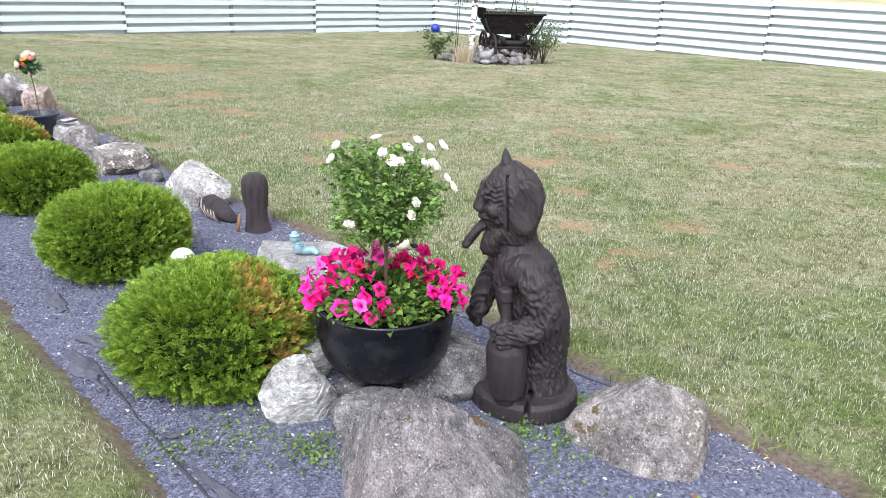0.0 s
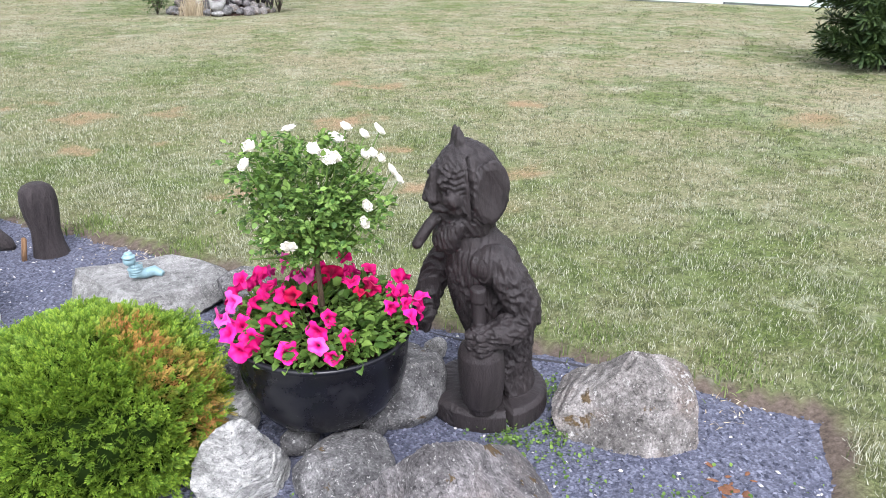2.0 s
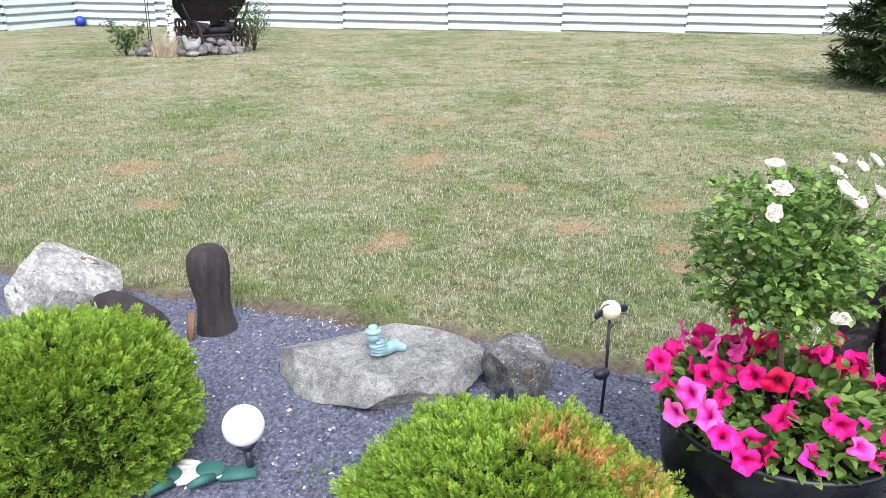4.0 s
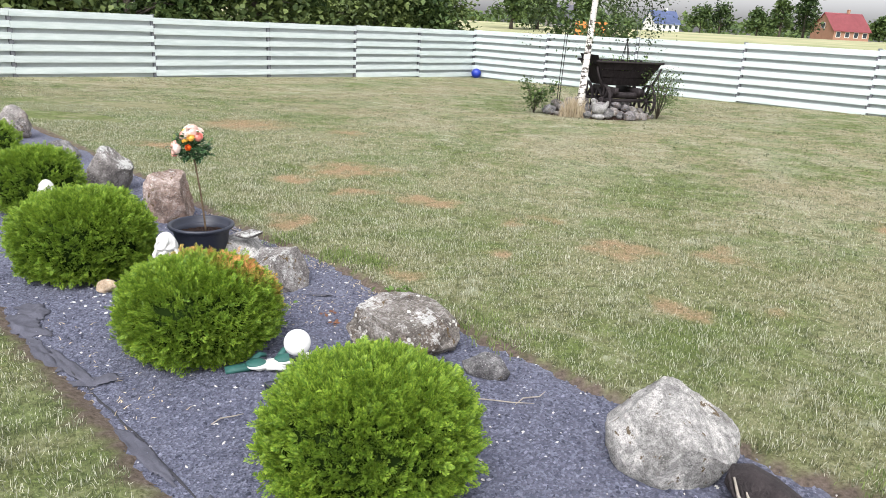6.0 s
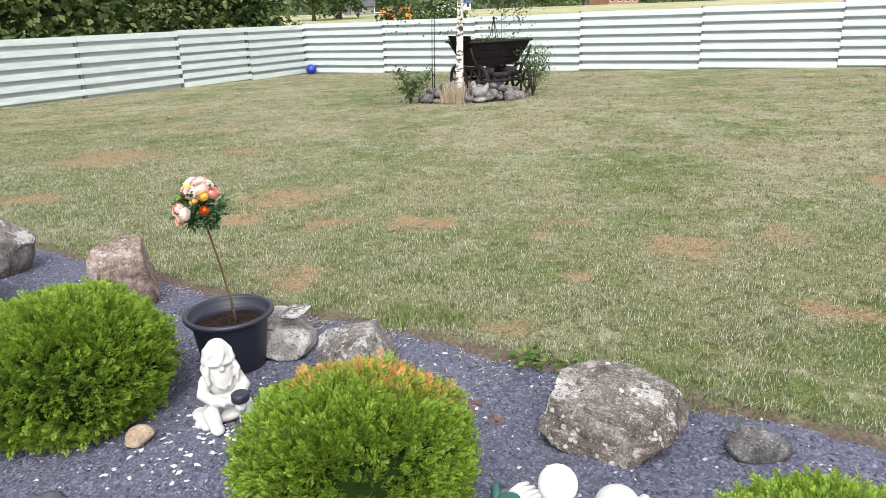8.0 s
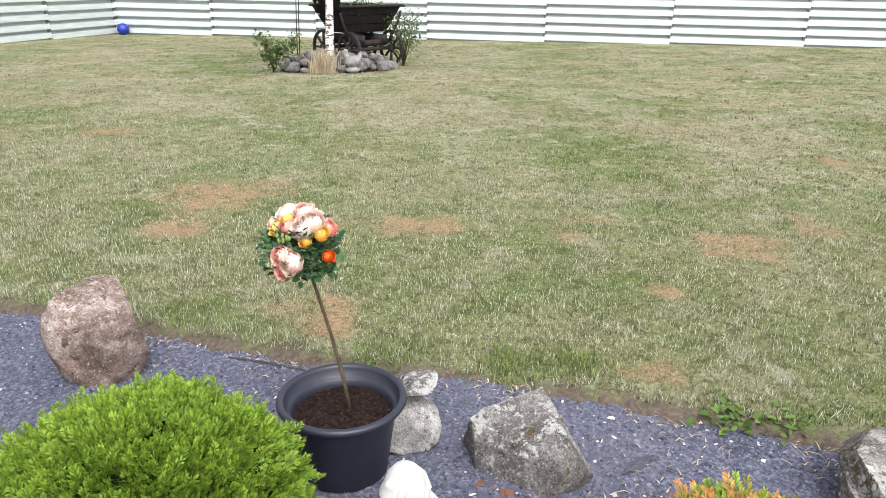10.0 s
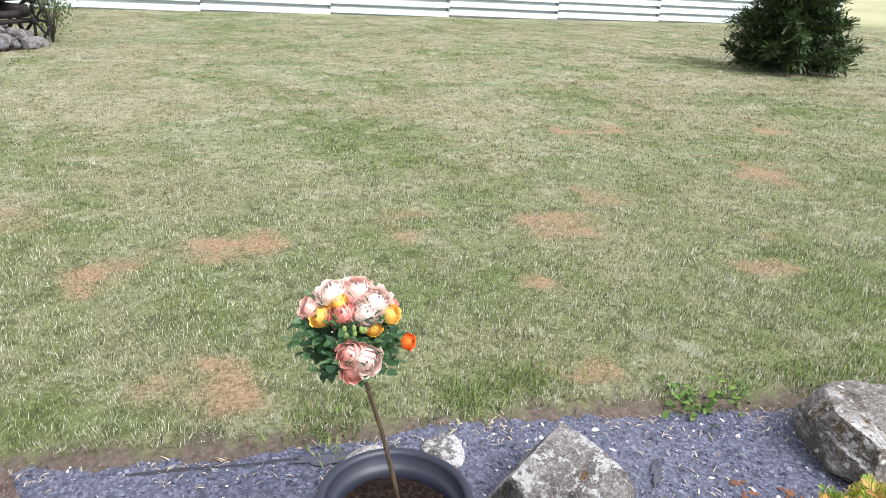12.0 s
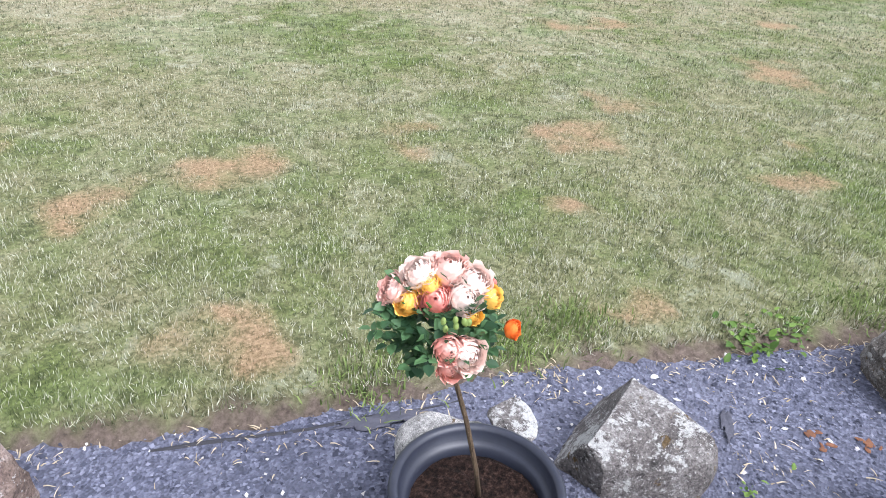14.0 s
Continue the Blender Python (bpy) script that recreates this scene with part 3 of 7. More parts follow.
def build_gravel():
    xs, ys = np.arange(-10, 1.7, 0.05), np.arange(1.0, 14.2, 0.05)
    X, Y = np.meshgrid(xs, ys)
    keep = inside(BED, X, Y) | (edge_distance(BED, X, Y) < 0.04)
    Z = bed_height(X, Y)
    n, m = X.shape
    i = np.arange(n * m).reshape(n, m)
    cell = keep[:-1, :-1] & keep[:-1, 1:] & keep[1:, 1:] & keep[1:, :-1]
    faces = np.stack([i[:-1, :-1], i[:-1, 1:], i[1:, 1:], i[1:, :-1]], -1)[cell]
    used, inv = np.unique(faces, return_inverse=True)
    me = mesh_of("gravel_bed", np.stack([X, Y, Z], -1).reshape(-1, 3)[used], inv.reshape(-1, 4), GRAVEL, True)
    tagged(new("gravel_bed", me), "garden bed covered with fine blue-grey slate gravel", "gravel bed", kind="structure")
    # loose chips on top
    rng = np.random.default_rng(4)
    x, y = rng.uniform(-6.5, 1.6, 130000), rng.uniform(1.1, 10.5, 130000)
    ok = inside(BED, x, y) & (edge_distance(BED, x, y) > 0.03 + 0.03 * wobble(x, y, 6.0))
    x, y = x[ok], y[ok]
    k = len(x)
    unit = np.array([(1, 0, 0), (0, 1, 0), (-1, 0, 0), (0, -1, 0), (0, 0, 1), (0, 0, -1)], float)
    tri = np.array([(0, 1, 4), (1, 2, 4), (2, 3, 4), (3, 0, 4), (1, 0, 5), (2, 1, 5), (3, 2, 5), (0, 3, 5)])[:4]
    size = rng.uniform(0.0035, 0.0085, (k, 1, 1)) * rng.uniform(0.6, 1.5, (k, 1, 3))
    v = unit[None] * size + rng.normal(0, 0.001, (k, 6, 3))
    a = rng.uniform(0, 6.28, (k, 1))
    vx, vy = v[..., 0] * np.cos(a) - v[..., 1] * np.sin(a), v[..., 0] * np.sin(a) + v[..., 1] * np.cos(a)
    vz = v[..., 2] * 0.7 + vx * rng.normal(0, 0.3, (k, 1))
    V = np.stack([vx + x[:, None], vy + y[:, None], vz + (bed_height(x, y) + 0.002)[:, None]], -1).reshape(-1, 3)
    T = (tri[None] + 6 * np.arange(k)[:, None, None]).reshape(-1, 3)
    tagged(new("gravel_chips", mesh_of("gravel_chips", V, T, CHIPS)), "loose blue-grey slate chips lying in the bed", "gravel", kind="stuff")


def blades(x, y, length, width, rng, base=None, lean=0.55):
    """Grass blades, each a bent sliver of three faces' corners."""
    k = len(x)
    z = (slope(y) if base is None else base) + 0.0
    a, b = rng.uniform(0, 6.28, k), rng.uniform(0, 6.28, k)
    L = length * rng.uniform(0.5, 1.25, k)
    tilt = np.abs(rng.normal(0, lean, k)).clip(0, 1.35)
    wx, wy = np.cos(a) * width / 2, np.sin(a) * width / 2
    tx, ty, tz = np.cos(b) * np.sin(tilt) * L, np.sin(b) * np.sin(tilt) * L, np.cos(tilt) * L
    p0 = np.stack([x - wx, y - wy, z - 0.004], -1)
    p1 = np.stack([x + wx, y + wy, z - 0.004], -1)
    mid = np.stack([x + tx * 0.4, y + ty * 0.4, z + tz * 0.6], -1)
    w = np.stack([wx, wy, wx * 0], -1) * 0.8
    p4 = np.stack([x + tx, y + ty, z + tz * 0.88], -1)
    V = np.stack([p0, p1, mid + w, mid - w, p4], 1).reshape(-1, 3)
    i = 5 * np.arange(k)[:, None]
    T = np.concatenate([i + [0, 1, 2], i + [0, 2, 3], i + [3, 2, 4]], 0)
    return V, T


def slivers(x, y, length, width, rng, lean):
    """Lawn grass: one upright sliver a blade, cheap enough for a whole lawn."""
    k = len(x)
    z = slope(y) + 0.012 * wobble(x, y, 1.3) + 0.006 * wobble(x, y, 5.0)
    a, b = rng.uniform(0, 6.28, k), rng.uniform(0, 6.28, k)
    L = length * rng.uniform(0.55, 1.3, k)
    tilt = np.abs(rng.normal(0, lean, k)).clip(0, 1.4)
    wx, wy = np.cos(a) * width / 2, np.sin(a) * width / 2
    p0, p1 = np.stack([x - wx, y - wy, z - 0.006], -1), np.stack([x + wx, y + wy, z - 0.006], -1)
    p2 = np.stack([x + np.cos(b) * np.sin(tilt) * L, y + np.sin(b) * np.sin(tilt) * L, z + np.cos(tilt) * L], -1)
    return np.stack([p0, p1, p2], 1).reshape(-1, 3), np.arange(3 * k).reshape(-1, 3)


def build_grass():
    rng = np.random.default_rng(8)
    Vs, Ts, Ds, Ss, Us, off = [], [], [], [], [], 0
    # rows: nearest and farthest distance from the bed, blades a square metre, length, width
    for near, far, dense, length, width in ((0.0, 1.3, 12500, 0.026, 0.0042), (1.3, 3.5, 5800, 0.025, 0.0062), (3.5, 8.0, 2100, 0.024, 0.0115), (8.0, 34.0, 430, 0.022, 0.026)):
        x0, x1, y0, y1 = max(-22, -10 - far), min(24, 2 + far), max(-1, 0.5 - far), min(35, 13 + far)
        k = int((x1 - x0) * (y1 - y0) * dense)
        x, y = rng.uniform(x0, x1, k), rng.uniform(y0, y1, k)
        d = edge_distance(BED, x, y)
        # tufted: thin out where the wobble is low
        keep = (d >= near) & (d < far) & ~inside(BED, x, y) & ~beyond_fence(x, y) & (rng.uniform(0, 1, k) < 0.72 + 0.4 * wobble(x, y, 8.0)) & (d > 0.02 + 0.03 * wobble(x, y, 9.0))
        keep &= (x > -11 - 0.4 * far) & ((y - 0.2 > -0.8 * x - 0.0) | (d < 3.0))
        x, y = x[keep], y[keep]
        V, T = slivers(x, y, length * (1.05 + 0.45 * wobble(x, y, 5.0)) * (1 - 0.6 * dryness(x, y)), width, rng, 0.95)
        Vs.append(V)
        Ts.append(T + off)
        Ds.append(np.repeat(dryness(x, y), 3))
        Ss.append(np.repeat(strawiness(x, y), 3))
        Us.append(np.repeat(bed_nearness(x, y), 3))
        off += len(V)
    me = mesh_of("lawn_grass", np.concatenate(Vs), np.concatenate(Ts), BLADES, False, {"dry": np.concatenate(Ds), "straw": np.concatenate(Ss), "near_bed": np.concatenate(Us), "tip": np.tile([0.0, 0.0, 1.0], off // 3)})
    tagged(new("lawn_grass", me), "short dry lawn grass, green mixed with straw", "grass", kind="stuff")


build_ground()
build_gravel()
build_grass()


# ---- fence ----
def build_fence(name, way, posts, tops, lows, counts, label):
    """A two-sided board fence: grey posts, boards in front of them, boards behind that cover the gaps, greyed as if in
    shade.
    """
    fence = thing(name, CORNER[0], CORNER[1], 0, math.degrees(math.atan2(way[1], way[0])), label, "fence", kind="structure")
    inner = 1 if way[0] < 0 else -1
    wide = 0.172
    meshes = {}

    def board(length, material):
        key = (round(length, 3), material.name)
        if key not in meshes:
            bm = bmesh.new()
            box(bm, (0, 0, 0), (length, 0.022, wide), bevel=0.004)
            meshes[key] = bpy.data.meshes.new("board")
            bm.to_mesh(meshes[key])
            bm.free()
            meshes[key].materials.append(material)
        return meshes[key]

    rng = random.Random(7)
    bm = bmesh.new()
    box(bm, (0, 0, 0), (0.11, 0.09, 2.10), bevel=0.006)
    post_mesh = bpy.data.meshes.new("post")
    bm.to_mesh(post_mesh)
    bm.free()
    post_mesh.materials.append(FENCE_POST)
    for s, top in zip(posts, list(tops) + [tops[-1]]):
        part("post", post_mesh, None, fence, at=pose(s, 0, top + 0.025 - 1.05))
    for a, b, top, low, count in zip(posts, posts[1:], tops, lows, counts):
        pitch = (top - low - wide) / (count - 1)
        for k in range(count):
            z = top - wide / 2 - k * pitch
            at = pose((a + b) / 2, inner * 0.058, z + rng.uniform(-0.004, 0.004), 0, rng.uniform(-0.08, 0.08), 0)
            part("board", board(b - a - 0.006, FENCE_PAINT), None, fence, at=at)
            part("board", board(b - a - 0.006, FENCE_SHADED), None, fence, at=pose((a + b) / 2, inner * -0.058, z - pitch / 2))
    return fence


build_fence("fence_left", LEFT_WAY, [0, 3.3, 6.56, 10.25, 14.15, 17.9, 21.7, 25.5], [1.07, 1.08, 1.05, 1.04, 1.11, 1.11, 1.11], [-0.82, -0.77, -0.62, -0.62, -0.52, -0.50, -0.48], [7, 7, 6, 6, 6, 6, 6],
            "white horizontal board fence with grey posts round the lawn")
build_fence("fence_right", RIGHT_WAY, [0, 3.8, 7.7, 11.58, 15.45, 19.3, 23.15, 27.0, 30.9, 34.8, 38.7], [1.10, 1.14, 1.17, 1.21, 1.25, 1.29, 1.33, 1.37, 1.41, 1.45],
            [-0.80, -0.74, -0.69, -0.63, -0.57, -0.50, -0.44, -0.38, -0.32, -0.26], [7] * 10, "white horizontal board fence with grey posts round the lawn")


# ---- stones ----
def rock(name, x, y, size, turn, material, seed, label, cuts=(), rough=0.10, sink=0.06, lean=(0, 0), base=None, fine=4, extra=9, strata=0.0, bed_dir=(0.25, 0.2, 0.95)):
    """A boulder: a ball cut by planes, then roughened at three scales; half sizes in metres, cuts as (normal, distance) in units of the half size."""
    bm = bmesh.new()
    bmesh.ops.create_icosphere(bm, subdivisions=fine, radius=1)
    rng = random.Random(seed)
    planes = [(Vector(n).normalized(), d) for n, d in cuts]
    for _ in range(extra):
        n = Vector((rng.gauss(0, 1), rng.gauss(0, 1), rng.gauss(0, 0.7))).normalized()
        planes.append((n, rng.uniform(0.66, 0.90)))
    off = Vector((rng.uniform(-50, 50), rng.uniform(-50, 50), rng.uniform(-50, 50)))
    layer = Vector(bed_dir).normalized()
    for v in bm.verts:
        p = v.co.copy()
        for n, d in planes:
            over = p.dot(n) - d
            if over > 0:
                p -= n * over * 0.985
        q = p * 1.5 + off
        p += v.co * (rough * noise.noise(q) + rough * 0.6 * noise.noise(q * 2.7) - rough * 0.55 * abs(noise.noise(q * 5.5)) - rough * 0.34 * abs(noise.noise(q * 13)) + rough * 0.15 * noise.noise(q * 29))
        if strata:      # broken layers, each with its own ledge
            s = p.dot(layer) * 5.5 + 0.7 * noise.noise(q * 1.3)
            step = s - math.floor(s)
            p += v.co * strata * (0.9 * noise.noise(Vector((math.floor(s) * 3.7, q.x * 0.8, q.y * 0.8))) + 0.5 * step)
        v.co = Vector((p.x * size[0], p.y * size[1], p.z * size[2]))
    low = min(v.co.z for v in bm.verts)
    m = pose(0, 0, 0, lean[0], lean[1], 0)
    for v in bm.verts:
        v.co = m @ v.co
        v.co.z -= low
    me = bpy.data.meshes.new(name)
    bm.to_mesh(me)
    bm.free()
    me.materials.append(material)
    me.polygons.foreach_set("use_smooth", np.ones(len(me.polygons), bool))
    me.set_sharp_from_angle(angle=radians(30))
    ob = new(name, me)
    z = float(bed_height(x, y)) if base is None else base
    ob.matrix_world = pose(x, y, z - sink, 0, 0, turn)
    return tagged(ob, label, "boulder" if max(size) > 0.15 else "stone", "stones in the bed")


rock("boulder", 0.00, 1.98, (0.43, 0.42, 0.46), 0, PINK_STONE, 3, "large grey-pink granite boulder sloping to one side", [((0.68, -0.08, 0.73), 0.40), ((0.45, -0.50, 0.74), 0.44), ((-0.90, -0.22, 0.38), 0.56), ((-0.40, -0.78, 0.48), 0.48), ((0.15, -0.93, 0.33), 0.60), ((-0.1, 0.80, 0.6), 0.52), ((-0.60, 0.05, 0.80), 0.74)], 0.035, 0.41, fine=6, extra=1, strata=0.035, bed_dir=(0.8, -0.5, 0.3))
rock("boulder", -0.24, 2.38, (0.20, 0.17, 0.115), 20, GREY_STONE, 5, "low grey boulder tucked under the black cauldron", [((-0.2, -0.6, 0.8), 0.52), ((0.5, -0.5, 0.7), 0.55), ((-0.8, -0.4, 0.4), 0.6), ((0.1, 0.1, 1), 0.66)], 0.06, 0.07, fine=5, extra=3)
rock("boulder", 0.79, 2.34, (0.285, 0.245, 0.30), -24, BROWN_STONE, 11, "angular brown-grey boulder with a pale broken face", [((-0.62, 0.05, 0.78), 0.45), ((0.50, -0.10, 0.86), 0.53), ((-0.35, -0.80, 0.49), 0.42), ((0.35, -0.80, 0.49), 0.50), ((0, 0.7, 0.7), 0.50), ((0.95, -0.10, 0.2), 0.74)], 0.035, 0.20, fine=6, extra=0, strata=0.06, bed_dir=(0.35, -0.45, 0.82))
rock("boulder", -0.545, 2.50, (0.165, 0.135, 0.150), 25, BAND_STONE, 21, "white banded boulder beside a thuja bush", [((0.15, -0.65, 0.75), 0.56), ((0.85, 0, 0.5), 0.62), ((-0.7, -0.3, 0.6), 0.58), ((-0.2, -0.95, 0.1), 0.66), ((0.6, -0.75, 0.2), 0.64)], 0.06, 0.08, fine=6, extra=2, strata=0.08, bed_dir=(-0.4, -0.3, 0.86))
rock("stone", -0.55, 2.78, (0.09, 0.08, 0.12), 10, BAND_STONE, 22, "small pale stone behind a banded boulder", [], 0.12, 0.03)
rock("boulder", 0.05, 2.78, (0.19, 0.20, 0.18), 0, GREY_STONE, 31, "rounded grey boulder behind the black cauldron", [], 0.06, 0.08)
rock("boulder", -0.55, 2.98, (0.14, 0.17, 0.15), 0, PINK_STONE, 33, "pinkish boulder between a thuja and the cauldron", [], 0.07, 0.04)
rock("boulder", -0.84, 4.02, (0.50, 0.30, 0.15), -30, SLAB_STONE, 41, "long flat-topped pale grey boulder", [((0.05, -0.12, 1), 0.62), ((-0.62, -0.7, 0.25), 0.62), ((0.75, -0.6, 0.2), 0.72), ((-0.5, 0.85, 0.1), 0.7)], 0.05, 0.10, fine=5)
rock("boulder", -0.38, 3.70, (0.16, 0.14, 0.15), 0, GREY_STONE, 43, "grey pitted boulder beside a long flat boulder", [((0, -0.3, 1), 0.7)], 0.1, 0.06)
rock("boulder", -1.92, 5.34, (0.27, 0.22, 0.25), -25, PALE_STONE, 51, "pale coarse granite boulder with a rounded top", [((0.62, -0.15, 0.75), 0.50), ((-0.3, -0.8, 0.4), 0.78), ((-0.75, 0, 0.6), 0.80)], 0.045, 0.12, fine=5)
rock("boulder", -3.00, 6.40, (0.31, 0.26, 0.20), -35, MOSS_STONE, 61, "broad brown-grey boulder spotted with pale lichen", [((0.1, -0.1, 1), 0.60), ((0.9, -0.2, 0.3), 0.8), ((-0.2, -0.9, 0.2), 0.75)], 0.05, 0.135, fine=6, extra=5, strata=0.04, bed_dir=(0.1, -0.3, 0.95))
rock("stone", -2.58, 6.08, (0.13, 0.085, 0.075), -20, GREY_STONE, 63, "small layered grey stone", [((0, 0, 1), 0.6)], 0.09, 0.03)
rock("boulder", -3.84, 7.29, (0.26, 0.20, 0.24), 130, LICHEN_STONE, 71, "grey boulder crusted with white lichen and brown moss", [((0.1, 0.1, 1), 0.60), ((0.25, 0.60, 0.70), 0.60), ((-0.8, -0.3, 0.5), 0.66), ((0.70, -0.50, 0.5), 0.58), ((0.35, 0.92, 0.1), 0.66), ((0.9, 0.4, 0.0), 0.70)], 0.04, 0.19, fine=6, extra=1)
rock("boulder", -4.13, 7.68, (0.17, 0.24, 0.115), 10, PALE_STONE, 73, "smooth pale grey stone with a flat slab on top", [((0, 0, 1), 0.75)], 0.06, 0.03)
rock("stone", -4.07, 7.60, (0.095, 0.07, 0.026), 30, LICHEN_STONE, 75, "small flat slab lying on a grey stone", [((0, 0, 1), 0.6)], 0.08, 0.0, base=-0.105)
rock("boulder", -4.98, 8.70, (0.21, 0.20, 0.27), 20, RUST_STONE, 81, "upright brown boulder with a pale flat top", [((-0.1, -0.2, 1), 0.72), ((0.85, -0.3, 0.2), 0.7)], 0.06, 0.10, fine=5, strata=0.05, bed_dir=(0.7, -0.3, 0.6))
rock("boulder", -5.90, 9.72, (0.23, 0.20, 0.25), 0, LICHEN_STONE, 83, "upright grey boulder with lichen", [((0.6, -0.2, 0.7), 0.68), ((-0.7, -0.2, 0.5), 0.75)], 0.08, 0.08)
rock("boulder", -7.12, 11.3, (0.22, 0.2, 0.13), 0, GREY_STONE, 85, "low grey boulder at the lawn's edge", [], 0.07, 0.05)
rock("boulder", -8.35, 12.6, (0.25, 0.22, 0.24), 0, BROWN_STONE, 87, "brownish boulder at the bed's far end", [], 0.08, 0.06)
rock("stone", -4.76, 6.95, (0.062, 0.05, 0.042), 30, TAN_STONE, 91, "smooth tan pebble on the gravel", [], 0.05, 0.008, fine=3)
rock("stone", -2.82, 4.74, (0.062, 0.05, 0.042), 0, GREY_STONE, 93, "smooth grey pebble on the gravel", [], 0.04, 0.008, fine=3)
rock("stone", 0.30, 3.02, (0.055, 0.05, 0.05), 0, PALE_STONE, 95, "small white stone behind the carved figure", [], 0.06, 0.008, fine=3)


# ---- plants: foliage as arrays ----
def turn_basis(d, rng):
    """Two sides square to each direction."""
    up = np.tile([0.0, 0.0, 1.0], (len(d), 1)) + rng.normal(0, 0.35, d.shape)
    s = np.cross(d, up)
    s /= np.linalg.norm(s, axis=1, keepdims=True) + 1e-9
    return s, np.cross(s, d)


def sprays(p, d, length, rng, fingers=5, wide=0.16, curl=0.25):
    """Flat feathery sprays: narrow slivers fanned in a plane."""
    k = len(p)
    s, u = turn_basis(d, rng)
    L = length * rng.uniform(0.6, 1.25, (k, 1))
    Vs, Fs, tips, off = [], [], [], 0
    for f in range(fingers):
        a = (f / (fingers - 1) - 0.5) * 2.3 + rng.normal(0, 0.15, (k, 1))
        ahead = d * np.cos(a) + s * np.sin(a) + u * rng.normal(0, curl, (k, 1))
        side = s * np.cos(a) - d * np.sin(a)
        start = p + d * L * 0.16 * (f % 3)
        l = L * (1.0 - 0.35 * np.abs(f / (fingers - 1) - 0.5) * 2)
        # blunt: the wide end lies outward
        wedge = np.stack([start, start + ahead * l + side * l * wide, start + ahead * l * 0.9 - side * l * wide], 1)
        Vs.append(wedge.reshape(-1, 3))
        Fs.append((np.arange(k)[:, None] * 3 + np.arange(3)) + off)
        tips.append(np.tile([0.0, 1.0, 1.0], k))
        off += 3 * k
    return np.concatenate(Vs), np.concatenate(Fs), np.concatenate(tips)


def leaves(p, d, length, rng, wide=0.30, fold=0.12, oval=False):
    """Single leaves: two folded halves, kite-shaped or oval."""
    k = len(p)
    s, u = turn_basis(d, rng)
    L = length * rng.uniform(0.65, 1.3, (k, 1))
    w = L * wide
    a, b = p, p + d * L
    m = p + d * L * 0.45
    if oval:
        lo, hi = p + d * L * 0.28 + u * L * fold * 0.8, p + d * L * 0.70 + u * L * fold * 0.7
        V = np.stack([a, lo + s * w, hi + s * w * 0.85, b - u * L * 0.10, hi - s * w * 0.85, lo - s * w], 1).reshape(-1, 3)
        i = 6 * np.arange(k)[:, None]
        return V, np.concatenate([i + [0, 1, 2], i + [0, 2, 3], i + [0, 3, 4], i + [0, 4, 5]], 0)
    V = np.stack([a, m + s * w + u * L * fold, b - u * L * 0.08, m - s * w + u * L * fold], 1).reshape(-1, 3)
    i = 4 * np.arange(k)[:, None]
    return V, np.concatenate([i + [0, 1, 2], i + [0, 2, 3]], 0)


def dome(k, rng, low=-0.35):
    """Even directions over the upper part of a ball."""
    z = rng.uniform(low, 1, k)
    a = rng.uniform(0, 6.283, k)
    r = np.sqrt(1 - z * z)
    return np.stack([r * np.cos(a), r * np.sin(a), z], 1)


def fronds(p, d, length, rng, pairs=5):
    """Scale-leaved sprays: a flat fan of blunt fingers, set in pairs along a stalk that droops at its end."""
    k = len(p)
    s, u = turn_basis(d, rng)
    roll = rng.normal(0, 0.7, (k, 1))
    s, u = s * np.cos(roll) + u * np.sin(roll), u * np.cos(roll) - s * np.sin(roll)
    L = length * rng.uniform(0.6, 1.25, (k, 1))
    bend = rng.normal(0.0, 0.16, (k, 1))
    Vs, Fs, tips, off = [], [], [], 0
    fingers = [(0.10 + 0.80 * j / pairs, side) for j in range(pairs) for side in (-1, 1)] + [(0.62, 0)]
    for along, side in fingers:
        a = side * (0.78 - 0.25 * along) + rng.normal(0, 0.12, (k, 1))
        ahead = d * np.cos(a) + s * np.sin(a) + u * (bend + rng.normal(0, 0.12, (k, 1)))
        across = s * np.cos(a) - d * np.sin(a)
        start = p + d * L * along + u * bend * L * along
        l = L * (0.50 - 0.24 * along) if side else L * 0.42
        w = np.minimum(l * 0.15, 0.0030)
        mid = start + ahead * l * 0.60
        kite = np.stack([start, mid + across * w, start + ahead * l, mid - across * w], 1)
        Vs.append(kite.reshape(-1, 3))
        Fs.append((np.arange(k)[:, None] * 4 + np.arange(4)) + off)
        # colour darkens towards the stalk, for the shade deep between the sprays
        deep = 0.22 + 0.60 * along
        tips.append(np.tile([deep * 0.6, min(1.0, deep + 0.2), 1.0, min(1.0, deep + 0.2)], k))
        off += 4 * k
    return np.concatenate(Vs), np.concatenate(Fs), np.concatenate(tips)


